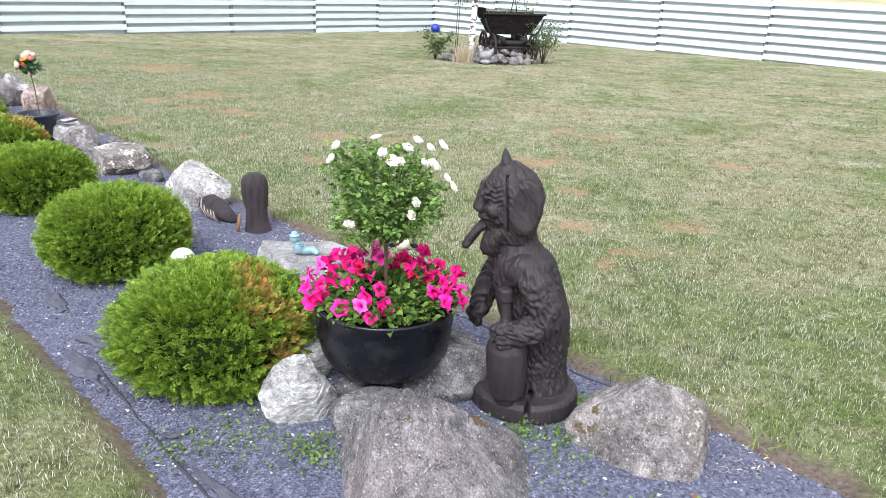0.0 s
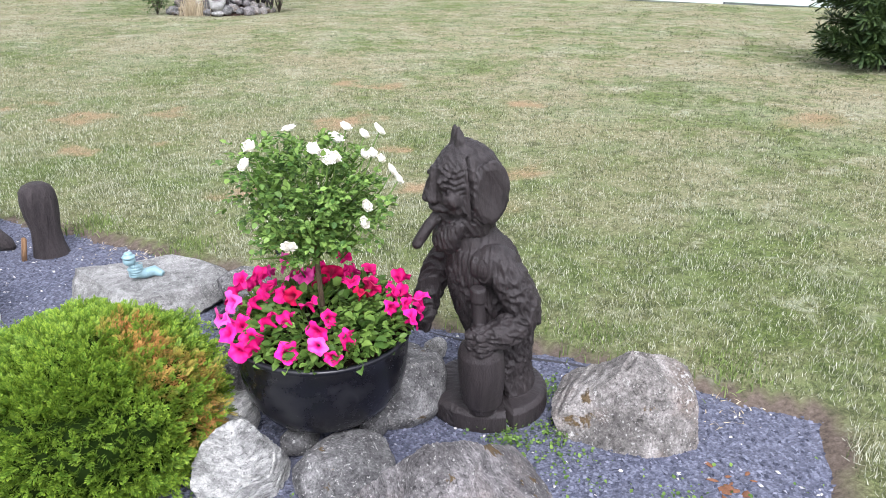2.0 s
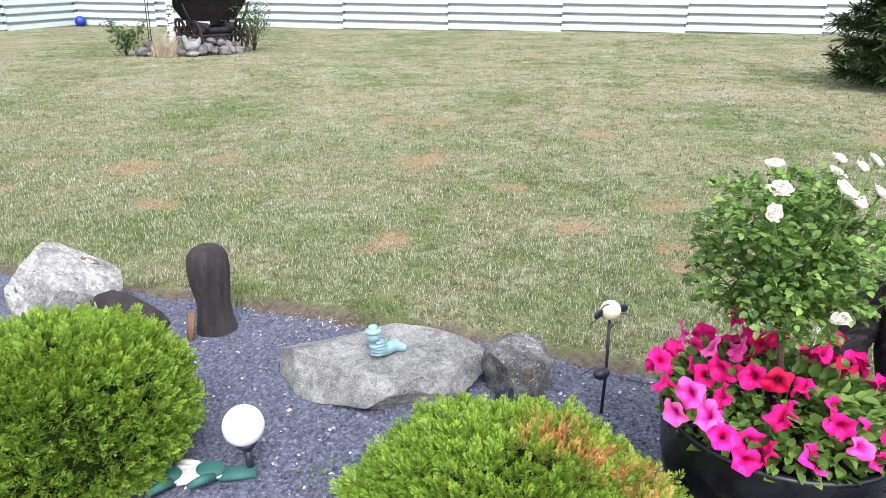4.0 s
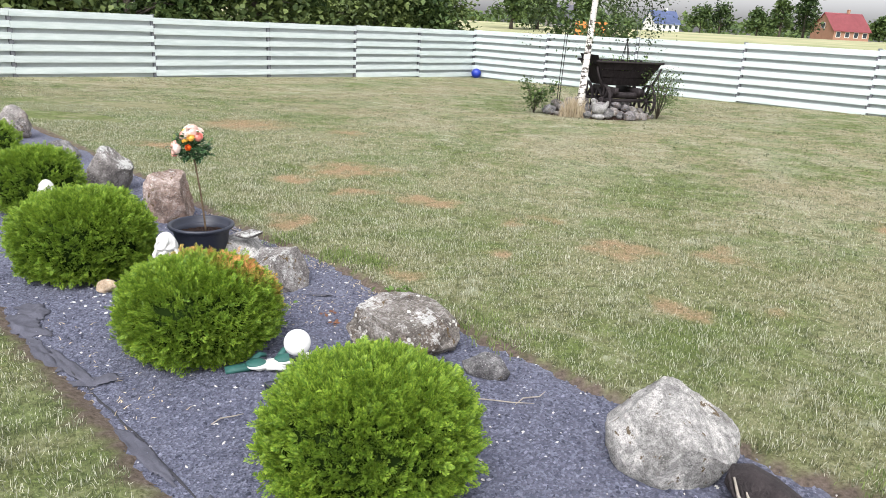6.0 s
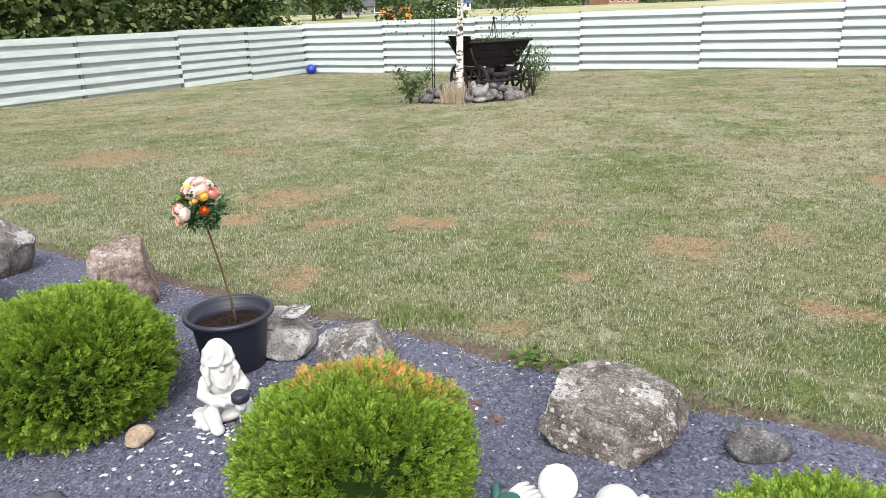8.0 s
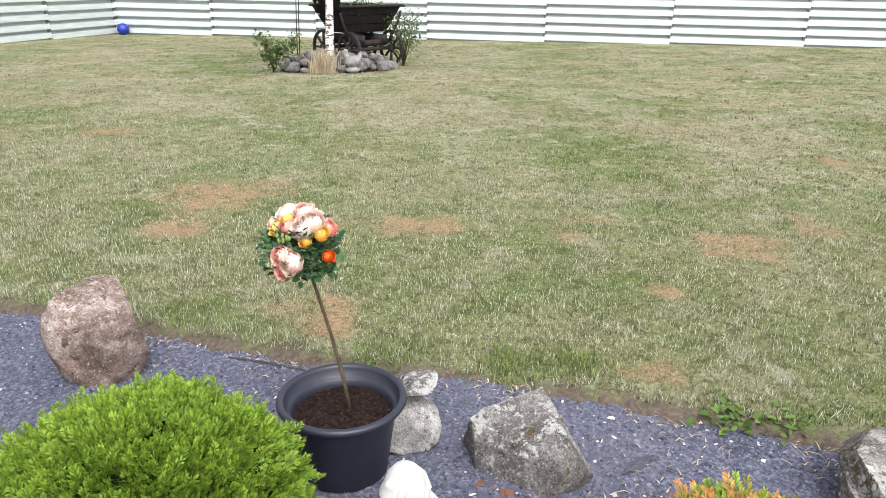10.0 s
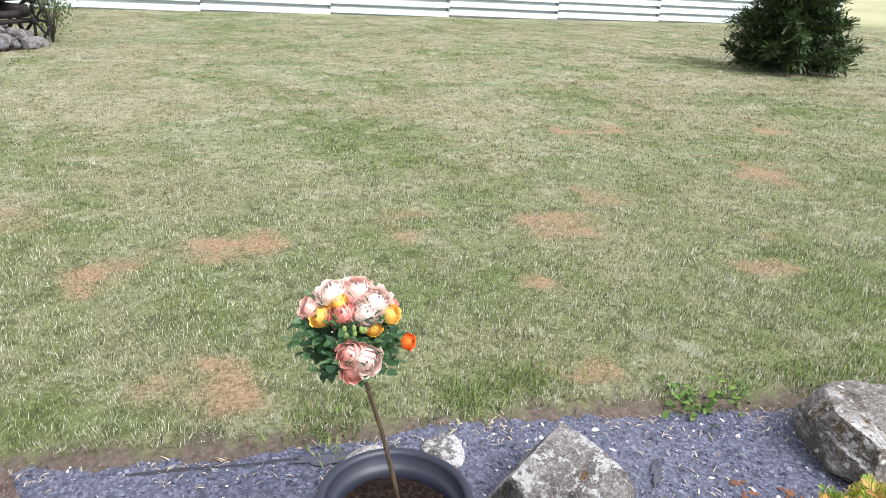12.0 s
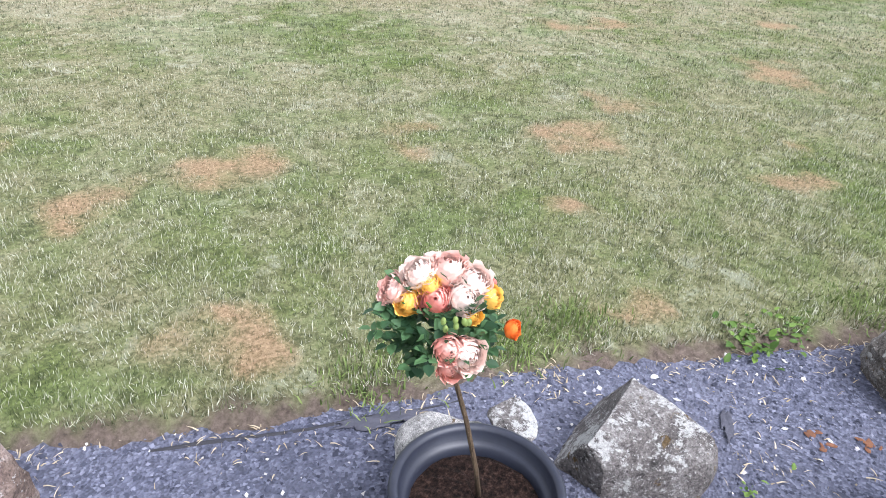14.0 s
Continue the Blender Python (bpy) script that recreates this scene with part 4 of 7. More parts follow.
def thuja(x, y, radius, height, seed, label, scorch=None, groups=2500):
    """A clipped ball of overlapping sprays that stand in clumps with dark gaps between them."""
    rng = np.random.default_rng(seed)
    bush = thing("thuja_bush", x, y, float(bed_height(x, y)) - 0.01, 0, label, "bush", "thuja bushes in the bed")
    radius, height = radius - 0.042, height - 0.052
    each = 5
    n = np.concatenate([dome(groups, rng, -0.75), dome(groups // 4, rng, 0.72)])
    groups = len(n)
    lump = 1 + 0.035 * np.sin(7 * n[:, 0] + seed) * np.sin(6 * n[:, 1] + 2 * seed) + 0.03 * np.sin(15 * n[:, 1] + seed) * np.sin(14 * n[:, 2] + n[:, 0] * 9) + rng.normal(0, 0.012, groups)
    half = height * 0.56

    def swell(v):      # steep sides and a flattened crown
        ring = np.hypot(v[:, 0], v[:, 1]) + 1e-6
        wide = radius * ring ** 0.80 / ring * np.where(v[:, 2] < 0, 1 - 0.16 * v[:, 2] ** 2, 1)
        return np.stack([v[:, 0] * wide, v[:, 1] * wide, np.sign(v[:, 2]) * np.abs(v[:, 2]) ** 0.88 * half], 1)

    p = swell(n) * lump[:, None] + [0, 0, height - half]
    core = np.array([0, 0, height - half])
    p = core + (p - core) * rng.uniform(0.90, 1.0, (groups, 1))
    d = (p - core) / np.linalg.norm(p - core, axis=1, keepdims=True) + [0, 0, 0.45] + rng.normal(0, 0.30, p.shape)
    p = np.repeat(p, each, 0) + rng.normal(0, 0.012, (groups * each, 3))
    p = core + (p - core) * rng.uniform(0.90, 1.0, (len(p), 1))
    d = np.repeat(d, each, 0) + rng.normal(0, 0.25, p.shape)
    keep = p[:, 2] > 0.03
    p, d = p[keep], d[keep]
    d /= np.linalg.norm(d, axis=1, keepdims=True)
    V, F, tip = fronds(p, d, 0.040, rng, 5)
    fingers = len(V) // (4 * len(p))
    dry = np.zeros(len(p))
    for sx, sy, sz, r in scorch or []:
        q = np.array([sx * radius, sy * radius, sz * height])
        dry = np.maximum(dry, np.clip(1.5 - np.linalg.norm(p - q, axis=1) / r, 0, 1))
    dry *= rng.uniform(0, 1, len(p)) < 0.58
    dry = np.tile(np.repeat(dry, 4), fingers)
    V[:, 2] = np.maximum(V[:, 2], 0.004)
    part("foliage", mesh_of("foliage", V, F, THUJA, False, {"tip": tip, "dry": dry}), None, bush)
    # dark core that puts the shade between the sprays into colour
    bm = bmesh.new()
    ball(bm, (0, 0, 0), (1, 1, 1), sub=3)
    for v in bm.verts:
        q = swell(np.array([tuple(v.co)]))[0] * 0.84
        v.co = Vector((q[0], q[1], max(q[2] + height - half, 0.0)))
    part("shade_core", bm, THUJA_CORE, bush, "dark core coloured as the shade between the sprays")


thuja(-0.99, 2.84, 0.475, 0.505, 2, "clipped round thuja bush, green with a scorched side", [(0.55, -0.35, 0.75, 0.075), (0.75, -0.45, 0.45, 0.08), (0.35, 0.1, 0.97, 0.075), (0.72, -0.2, 0.62, 0.075), (0.45, -0.15, 0.88, 0.07)])
thuja(-1.95, 4.00, 0.455, 0.515, 3, "clipped round green thuja bush", [(0.8, 0.4, 0.5, 0.08)])
thuja(-3.07, 5.19, 0.425, 0.49, 4, "clipped round green thuja bush", [(0.3, 0.8, 0.75, 0.06)])
thuja(-4.00, 6.26, 0.425, 0.495, 5, "clipped round thuja bush with orange-tipped top", [(0.5, 0.2, 0.9, 0.12), (0.75, 0.4, 0.65, 0.11), (0.2, 0.5, 0.95, 0.10), (-0.2, 0.55, 0.85, 0.10), (0.2, 0.8, 0.75, 0.10)])
thuja(-5.04, 7.33, 0.46, 0.57, 6, "clipped round green thuja bush")
thuja(-6.12, 8.85, 0.40, 0.57, 7, "clipped round green thuja bush", None, 1300)
thuja(-7.45, 10.4, 0.40, 0.55, 8, "clipped round green thuja bush", None, 900)


# ---- the black cauldron with petunias and a white standard rose ----
def cauldron(x, y):
    pot = thing("cauldron", x, y, float(bed_height(x, y)) + 0.095, 0, "black enamelled cauldron planter raised on stones", "planter")
    bm = bmesh.new()
    lathe(bm, [(0, 0.0), (0.10, 0.004), (0.18, 0.025), (0.235, 0.065), (0.268, 0.12), (0.283, 0.19), (0.290, 0.27), (0.292, 0.315), (0.300, 0.325), (0.302, 0.335), (0.298, 0.342), (0.286, 0.340), (0.280, 0.325), (0.276, 0.25)], 56)
    part("bowl", bm, ENAMEL, pot)
    bm = bmesh.new()
    lathe(bm, [(0, 0.292), (0.12, 0.296), (0.277, 0.285)], 32)
    part("soil", bm, SOIL, pot, "dark potting soil")
    return pot


CX, CY = -0.23, 2.72
cauldron(CX, CY)
POT_Z = float(bed_height(CX, CY)) + 0.095
for k, (dx, dy) in enumerate(((-0.12, -0.1), (0.13, -0.08), (0.0, 0.14))):
    rock("stone", CX + dx, CY + dy, (0.085, 0.07, 0.07), 40 * k, GREY_STONE, 130 + k, "small grey stone propping the cauldron", [((0, 0, 1), 0.8)], 0.05, 0.022, fine=3)


def petunia_mesh(name, material, seed):
    """A trumpet flower with a wavy five-lobed rim."""
    rng = random.Random(seed)
    bm = bmesh.new()
    rings, steps = [], 20
    throat = []
    for r, z, t in ((0.004, -0.028, 1), (0.007, -0.010, 1), (0.013, 0.0, 0.7), (0.025, 0.006, 0.0), (0.036, 0.003, 0.0)):
        ring = []
        for i in range(steps):
            a = 2 * math.pi * i / steps
            lobe = 1 + (0.14 * math.cos(5 * a) if r > 0.02 else 0)
            wave = (0.007 * math.cos(5 * a + 1.1 + seed) + 0.009 * math.sin(2 * a + seed * 1.7)) * (r / 0.036) ** 2
            ring.append(bm.verts.new((r * lobe * math.cos(a), r * lobe * math.sin(a), z + wave + rng.uniform(-0.001, 0.001))))
            throat.append(t)
        rings.append(ring)
    for a, b in zip(rings, rings[1:]):
        for i in range(steps):
            bm.faces.new((a[i], a[(i + 1) % steps], b[(i + 1) % steps], b[i]))
    me = bpy.data.meshes.new(name)
    bm.to_mesh(me)
    bm.free()
    at = me.attributes.new("throat", "FLOAT", "POINT")
    at.data.foreach_set("value", throat)
    me.materials.append(material)
    me.polygons.foreach_set("use_smooth", np.ones(len(me.polygons), bool))
    return me


def petunias():
    plant = thing("petunias", CX, CY, POT_Z + 0.29, 0, "pink and crimson petunias filling the black cauldron", "flowers")
    rng = np.random.default_rng(12)
    k = 1500
    a, r = rng.uniform(0, 6.283, k), 0.285 * np.sqrt(rng.uniform(0.05, 1, k))
    p = np.stack([r * np.cos(a), r * np.sin(a), 0.04 + 0.10 * rng.uniform(0, 1, k) * (1.05 - (r / 0.34) ** 2) + 0.01], 1)
    p[:, 2] -= np.where(r > 0.27, rng.uniform(0, 0.03, k), 0)
    d = np.stack([np.cos(a), np.sin(a), rng.uniform(-0.2, 1.0, k)], 1) + rng.normal(0, 0.45, (k, 3))
    d /= np.linalg.norm(d, axis=1, keepdims=True)
    p[:, 2] += 0.012 * rng.uniform(-1, 1, k)
    V, F = leaves(p, d, 0.036, rng, 0.32, 0.15, True)
    part("leaves", mesh_of("leaves", V, F, WEED_LEAF), None, plant, "soft green leaves")
    bm = bmesh.new()
    rr = random.Random(5)
    for _ in range(40):
        b = rr.uniform(0, 6.28)
        q = rr.uniform(0.1, 0.28)
        tube(bm, [(0.08 * math.cos(b), 0.08 * math.sin(b), 0.0), (q * 0.7 * math.cos(b), q * 0.7 * math.sin(b), 0.06), (q * math.cos(b), q * math.sin(b), 0.06 + rr.uniform(0, 0.06))], [0.003, 0.0025, 0.002], 5)
    part("stems", bm, WEED_LEAF, plant)
    kinds = [petunia_mesh("flower", PETUNIA, 1), petunia_mesh("flower", CRIMSON, 2), petunia_mesh("flower", LILAC, 3), petunia_mesh("flower", PETUNIA, 4)]
    done = []
    tries = 0
    while len(done) < 62 and tries < 4000:
        tries += 1
        b, q = rr.uniform(0, 6.283), 0.335 * math.sqrt(rr.uniform(0.08, 1))
        px, py = q * math.cos(b), q * math.sin(b)
        if any(math.hypot(px - u, py - w) < 0.042 for u, w in done):
            continue
        if py < 0.05 and q > 0.30 and not (px < -0.22 or px > 0.24):
            continue
        if abs(px - 0.06) < 0.09 and py < -0.13 and rr.random() < 0.75:   # the bare gap over the rim
            continue
        done.append((px, py))
        z = 0.075 + 0.085 * (1 - (q / 0.40) ** 2) + rr.uniform(-0.035, 0.05)
        out = Vector((math.cos(b) * (0.35 + q / 0.33), math.sin(b) * (0.35 + q / 0.33) - 0.2, rr.uniform(0.1, 0.9))) + Vector((rr.gauss(0, 0.8), rr.gauss(0, 0.8), rr.gauss(0, 0.3)))
        m = Matrix.Translation((px, py, z)) @ out.to_track_quat("Z", "Y").to_matrix().to_4x4() @ pose(0, 0, 0, 0, 0, rr.uniform(0, 72)) @ Matrix.Diagonal((rr.uniform(0.65, 1.1), rr.uniform(0.8, 1.15), rr.uniform(0.7, 1.3), 1))
        inner = q < 0.19 and px > -0.12
        mesh = kinds[1] if inner and rr.random() < 0.7 else kinds[2] if (px < -0.02 and rr.random() < 0.3) else kinds[rr.choice((0, 0, 3))]
        part("flower", mesh, None, plant, at=m)
    return plant


petunias()


def rose_mesh(name, material, seed, petals=22, size=0.03, open_=0.9):
    """A double rose: whorls of cupped petals, each whorl a wider and lower bowl with a ruffled, rolled rim."""
    rng = random.Random(seed)
    bm = bmesh.new()
    whorls = max(3, petals // 6)
    heart = bm.verts.new((0, 0, -0.5 * size))
    for w in range(whorls):
        f = (w + 0.6) / whorls
        r = size * (0.16 + 0.84 * f)
        rim = 0.32 + 0.85 * f * open_
        n = 3 + (w > 0) * 2 + (w > 2)
        for i in range(n):
            a0 = 6.283 * (i + 0.5 * (w % 2)) / n + rng.uniform(-0.2, 0.2)
            wide = 6.283 / n * 0.72
            lift = rng.uniform(-0.06, 0.10) * size
            ph = rng.uniform(0, 6)
            rows = []
            for v in range(5):
                t = v / 4
                polar = 2.35 + (rim - 2.35) * t
                row = []
                for k in range(6):
                    u = k / 5 * 2 - 1
                    edge = 1 - 0.10 * u * u * t
                    rr = r * (1 + (0.10 * math.sin(4 * u + ph) + 0.07 * math.sin(9 * u + 2 * ph)) * t * t + (0.12 * f if v == 4 else 0)) * (1 + 0.08 * u)
                    p = polar + (1 - edge) * 1.6
                    row.append(bm.verts.new((rr * math.sin(p) * math.cos(a0 + u * wide), rr * math.sin(p) * math.sin(a0 + u * wide), rr * 0.82 * math.cos(p) + size * 0.42 * (1 - f) + lift * t)))
                rows.append(row)
            for k in range(5):
                bm.faces.new((heart, rows[0][k + 1], rows[0][k]))
            for g, q in zip(rows, rows[1:]):
                for k in range(5):
                    bm.faces.new((g[k], g[k + 1], q[k + 1], q[k]))
    me = bpy.data.meshes.new(name)
    bm.to_mesh(me)
    bm.free()
    me.materials.append(material)
    me.polygons.foreach_set("use_smooth", np.ones(len(me.polygons), bool))
    return me


def crown_leaves(k, centre, radii, rng, size, hollow=0.35, lumps=5.0):
    """Compound leaves over an uneven crown: a leaf stalk with five leaflets."""
    n = dome(k, rng, -0.9)
    fill = hollow + (1 - hollow) * rng.uniform(0, 1, (k, 1)) ** 0.5
    lump = 1 + 0.18 * np.sin(lumps * n[:, :1] + 1) * np.sin(lumps * n[:, 1:2] + 2) + 0.12 * np.sin(2 * lumps * n[:, 2:])
    p = np.asarray(centre) + n * np.asarray(radii) * fill * lump
    d = n + [0, 0, 0.15] + rng.normal(0, 0.5, n.shape)
    d /= np.linalg.norm(d, axis=1, keepdims=True)
    s, u = turn_basis(d, rng)
    Vs, Fs, off = [], [], 0
    for along, side in ((1.0, 0), (0.62, 1), (0.62, -1), (0.25, 1), (0.25, -1)):
        q = p + d * size * 1.1 * along
        dd = d * (1 if side == 0 else 0.45) + s * side + u * rng.normal(0, 0.15, (k, 1))
        dd /= np.linalg.norm(dd, axis=1, keepdims=True)
        V, F = leaves(q, dd, size, rng, 0.36, 0.12, True)
        Vs.append(V)
        Fs.append(F + off)
        off += len(V)
    return np.concatenate(Vs), np.concatenate(Fs)


def white_rose():
    zb = POT_Z + 0.29
    rose = thing("standard_rose", CX, CY, zb, 0, "white standard rose on a bare stem in the cauldron", "rose")
    bm = bmesh.new()
    tube(bm, [(0, 0, 0), (0.004, 0.01, 0.12), (0.0, 0.03, 0.25), (0.01, 0.05, 0.40)], [0.010, 0.009, 0.009, 0.008], 10)
    part("stem", bm, STEM, rose)
    rr = random.Random(9)
    for i in range(26):
        a = rr.uniform(0, 6.28)
        lift = rr.uniform(0.15, 1.25)
        L = rr.uniform(0.13, 0.29)
        e = Vector((math.cos(a) * math.cos(lift) * L, math.sin(a) * math.cos(lift) * L, math.sin(lift) * L * 1.15))
        s = Vector((0.005, 0.04, 0.27 + 0.1 * rr.random()))
        bm = bmesh.new()
        tube(bm, [s, s + e * 0.5 + Vector((0, 0, -0.01)), s + e], [0.005, 0.0035, 0.002], 5)
        part("twig", bm, WEED_LEAF, rose)
    rng = np.random.default_rng(21)
    V1, F1 = crown_leaves(820, (0.0, 0.05, 0.475), (0.225, 0.225, 0.190), rng, 0.020, 0.25)
    V2, F2 = crown_leaves(200, (0.0, 0.04, 0.38), (0.12, 0.12, 0.12), rng, 0.020)
    V3, F3 = crown_leaves(90, (-0.14, 0.05, 0.62), (0.12, 0.10, 0.07), rng, 0.018)
    part("leaves", mesh_of("leaves", np.concatenate([V1, V2, V3]), np.concatenate([F1, F2 + len(V1), F3 + len(V1) + len(V2)]), ROSE_LEAF), None, rose, "fresh green leaves")
    meshes = [rose_mesh("flower", WHITE_ROSE, s, 24, 0.020, 1.45) for s in (1, 2)]
    for px, py, pz in ((-0.21, -0.04, 0.60), (-0.19, -0.03, 0.65), (-0.01, -0.06, 0.635), (0.02, -0.05, 0.615), (0.03, -0.07, 0.605), (0.15, -0.05, 0.60), (0.18, -0.03, 0.595), (0.20, -0.06, 0.585), (0.17, 0.02, 0.645),
                       (0.22, 0.02, 0.655), (0.08, 0.02, 0.64), (0.24, -0.04, 0.54), (0.265, -0.03, 0.505), (0.11, -0.17, 0.425), (0.125, -0.15, 0.47), (-0.12, -0.18, 0.385), (0.12, 0.05, 0.665), (0.06, -0.05, 0.60), (-0.05, 0.1, 0.66)):
        bm = bmesh.new()
        tube(bm, [(px * 0.5, py * 0.5 + 0.02, pz - 0.12), (px * 0.85, py * 0.85, pz - 0.03), (px, py, pz + 0.035)], [0.0032, 0.0026, 0.002], 5)
        part("twig", bm, WEED_LEAF, rose)
        out = Vector((px, py - 0.12, 0.22))
        part("flower", meshes[rr.random() < 0.5], None, rose, at=Matrix.Translation((px, py, pz + 0.04)) @ out.to_track_quat("Z", "Y").to_matrix().to_4x4() @ Matrix.Diagonal((rr.uniform(0.7, 1.25), rr.uniform(0.7, 1.25), rr.uniform(0.6, 0.95), 1)))


white_rose()


# ---- carved wooden figure with a jug ----
def loft(bm, rows, steps=24):
    """Stacked ovals: (x, y, z, rx, ry)."""
    rings = [[bm.verts.new((x + rx * math.cos(2 * math.pi * i / steps), y + ry * math.sin(2 * math.pi * i / steps), z)) for i in range(steps)] for x, y, z, rx, ry in rows]
    for a, b in zip(rings, rings[1:]):
        for i in range(steps):
            bm.faces.new((a[i], a[(i + 1) % steps], b[(i + 1) % steps], b[i]))
    bm.faces.new(rings[0][::-1])
    bm.faces.new(rings[-1])


def carved_figure(x, y):
    bm = bmesh.new()
    loft(bm, [(0, 0, 0.0, 0.212, 0.20), (0, 0, 0.03, 0.226, 0.21), (0.0, 0, 0.085, 0.222, 0.205), (0.004, 0, 0.100, 0.205, 0.19)], 48)
    # legs and trunk: front and rear outline by height, with the half width
    rows = []
    for z, front, rear, half in ((0.06, -0.075, 0.188, 0.150), (0.12, -0.060, 0.174, 0.136), (0.18, -0.050, 0.164, 0.128), (0.26, -0.050, 0.170, 0.130), (0.32, -0.065, 0.176, 0.132), (0.43, -0.105, 0.174, 0.136),
                                 (0.513, -0.122, 0.154, 0.134), (0.60, -0.126, 0.132, 0.136), (0.655, -0.124, 0.110, 0.125), (0.69, -0.118, 0.080, 0.105), (0.735, -0.110, 0.045, 0.088), (0.80, -0.110, 0.040, 0.085)):
        rows.append(((front + rear) / 2, 0.02, z, (rear - front) / 2, half))
    loft(bm, rows, 40)
    # head: a long skull with a sloping brow and a full back of hair
    rows = []
    for z, front, rear, half in ((0.740, -0.120, 0.030, 0.074), (0.772, -0.145, 0.036, 0.082), (0.817, -0.150, 0.050, 0.090), (0.860, -0.160, 0.066, 0.094), (0.920, -0.164, 0.074, 0.096), (0.965, -0.158, 0.064, 0.090),
                                 (1.005, -0.130, 0.038, 0.076), (1.033, -0.102, 0.006, 0.056), (1.048, -0.078, -0.026, 0.030)):
        rows.append(((front + rear) / 2, 0, z, (rear - front) / 2, half))
    loft(bm, rows, 36)
    loft(bm, [(-0.172, 0, 0.852, 0.024, 0.030), (-0.176, 0, 0.860, 0.028, 0.034), (-0.172, 0, 0.885, 0.024, 0.027), (-0.163, 0, 0.925, 0.019, 0.020), (-0.152, 0, 0.968, 0.016, 0.018)], 16)   # nose
    ball(bm, (-0.138, 0, 0.836), (0.046, 0.058, 0.015), (0, -8, 0), 3)             # upper lip
    loft(bm, [(-0.126, 0, 0.676, 0.040, 0.036), (-0.128, 0, 0.696, 0.050, 0.056), (-0.120, 0, 0.735, 0.050, 0.072), (-0.104, 0, 0.770, 0.044, 0.080), (-0.090, 0, 0.788, 0.040, 0.082)], 28)   # bearded jaw
    for side in (-1, 1):
        ball(bm, (-0.146, 0.056 * side, 0.918), (0.016, 0.018, 0.011), (0, 25, 0), 3)      # eyes
        ball(bm, (-0.138, 0.056 * side, 0.946), (0.036, 0.022, 0.009), (0, -30, 0), 3)     # brows
        ball(bm, (-0.120, 0.068 * side, 0.872), (0.034, 0.022, 0.030), (0, 20, 0), 3)      # cheeks
        ball(bm, (0.000, 0.092 * side, 0.895), (0.062, 0.020, 0.108), (0, 6, 0), 3)        # the big flat ears
        tube(bm, [(-0.072, 0.020 * side, 1.020), (-0.074, 0.022 * side, 1.056), (-0.078, 0.020 * side, 1.096)], [0.024, 0.016, 0.003], 12)      # horns
    tube(bm, [(-0.09, -0.004, 0.815), (-0.150, -0.006, 0.806), (-0.186, -0.008, 0.774), (-0.220, -0.010, 0.728), (-0.240, -0.010, 0.700), (-0.246, -0.010, 0.691)], [0.016, 0.018, 0.019, 0.019, 0.017, 0.008], 14)     # tongue
    # near arm: a full upper arm, the forearm bent across to the jug's neck
    tube(bm, [(0.000, -0.105, 0.655), (0.045, -0.140, 0.600), (0.076, -0.155, 0.520), (0.078, -0.165, 0.468), (0.036, -0.180, 0.440), (-0.020, -0.192, 0.424), (-0.060, -0.182, 0.418)], [0.050, 0.062, 0.062, 0.058, 0.052, 0.044, 0.036], 18)
    ball(bm, (0.005, -0.095, 0.640), (0.080, 0.065, 0.070))
    ball(bm, (0.082, -0.150, 0.478), (0.058, 0.055, 0.066))
    ball(bm, (-0.075, -0.180, 0.412), (0.046, 0.036, 0.048), (0, 0, 0), 3)
    for i in range(4):
        tube(bm, [(-0.050, -0.212, 0.446 - 0.023 * i), (-0.092, -0.218, 0.438 - 0.023 * i), (-0.120, -0.185, 0.430 - 0.022 * i), (-0.112, -0.158, 0.426 - 0.022 * i)], [0.010, 0.0125, 0.0115, 0.009], 8)
    # far arm, hanging
    tube(bm, [(-0.03, 0.11, 0.64), (-0.10, 0.145, 0.57), (-0.145, 0.150, 0.50), (-0.180, 0.140, 0.43), (-0.198, 0.130, 0.37), (-0.205, 0.120, 0.345)], [0.062, 0.056, 0.050, 0.045, 0.040, 0.024], 14)
    ball(bm, (-0.03, 0.10, 0.640), (0.070, 0.065, 0.065))
    for i in range(4):
        tube(bm, [(-0.175 - 0.012 * i, 0.095 + 0.018 * i, 0.39), (-0.205 - 0.012 * i, 0.090 + 0.018 * i, 0.345), (-0.200 - 0.010 * i, 0.095 + 0.018 * i, 0.298)], [0.016, 0.014, 0.008], 8)
    # jug: a belly with a square shoulder, held by its neck
    jug = [(0.0, 0.125), (0.062, 0.126), (0.068, 0.134), (0.078, 0.20), (0.082, 0.27), (0.080, 0.335), (0.070, 0.362), (0.045, 0.385), (0.024, 0.40), (0.021, 0.50), (0.021, 0.535), (0.027, 0.540), (0.027, 0.582), (0.022, 0.590), (0.0, 0.590)]
    b2 = bmesh.new()
    lathe(b2, jug, 32, (-0.072, -0.150, 0))
    tmp = bpy.data.meshes.new("jug")
    b2.to_mesh(tmp)
    b2.free()
    bm.from_mesh(tmp)
    bpy.data.meshes.remove(tmp)
    loft(bm, [(-0.072, -0.150, 0.095, 0.050, 0.045), (-0.072, -0.150, 0.128, 0.050, 0.045)], 20)
    me = bpy.data.meshes.new("carved_figure")
    bm.to_mesh(me)
    bm.free()
    rough = new("carved_figure", me)
    re = rough.modifiers.new("fuse", "REMESH")
    re.mode, re.voxel_size = "VOXEL", 0.0042
    done = bpy.data.meshes.new_from_object(rough.evaluated_get(bpy.context.evaluated_depsgraph_get()))
    bpy.data.objects.remove(rough)
    done.name = "carved_figure"
    k = len(done.vertices)
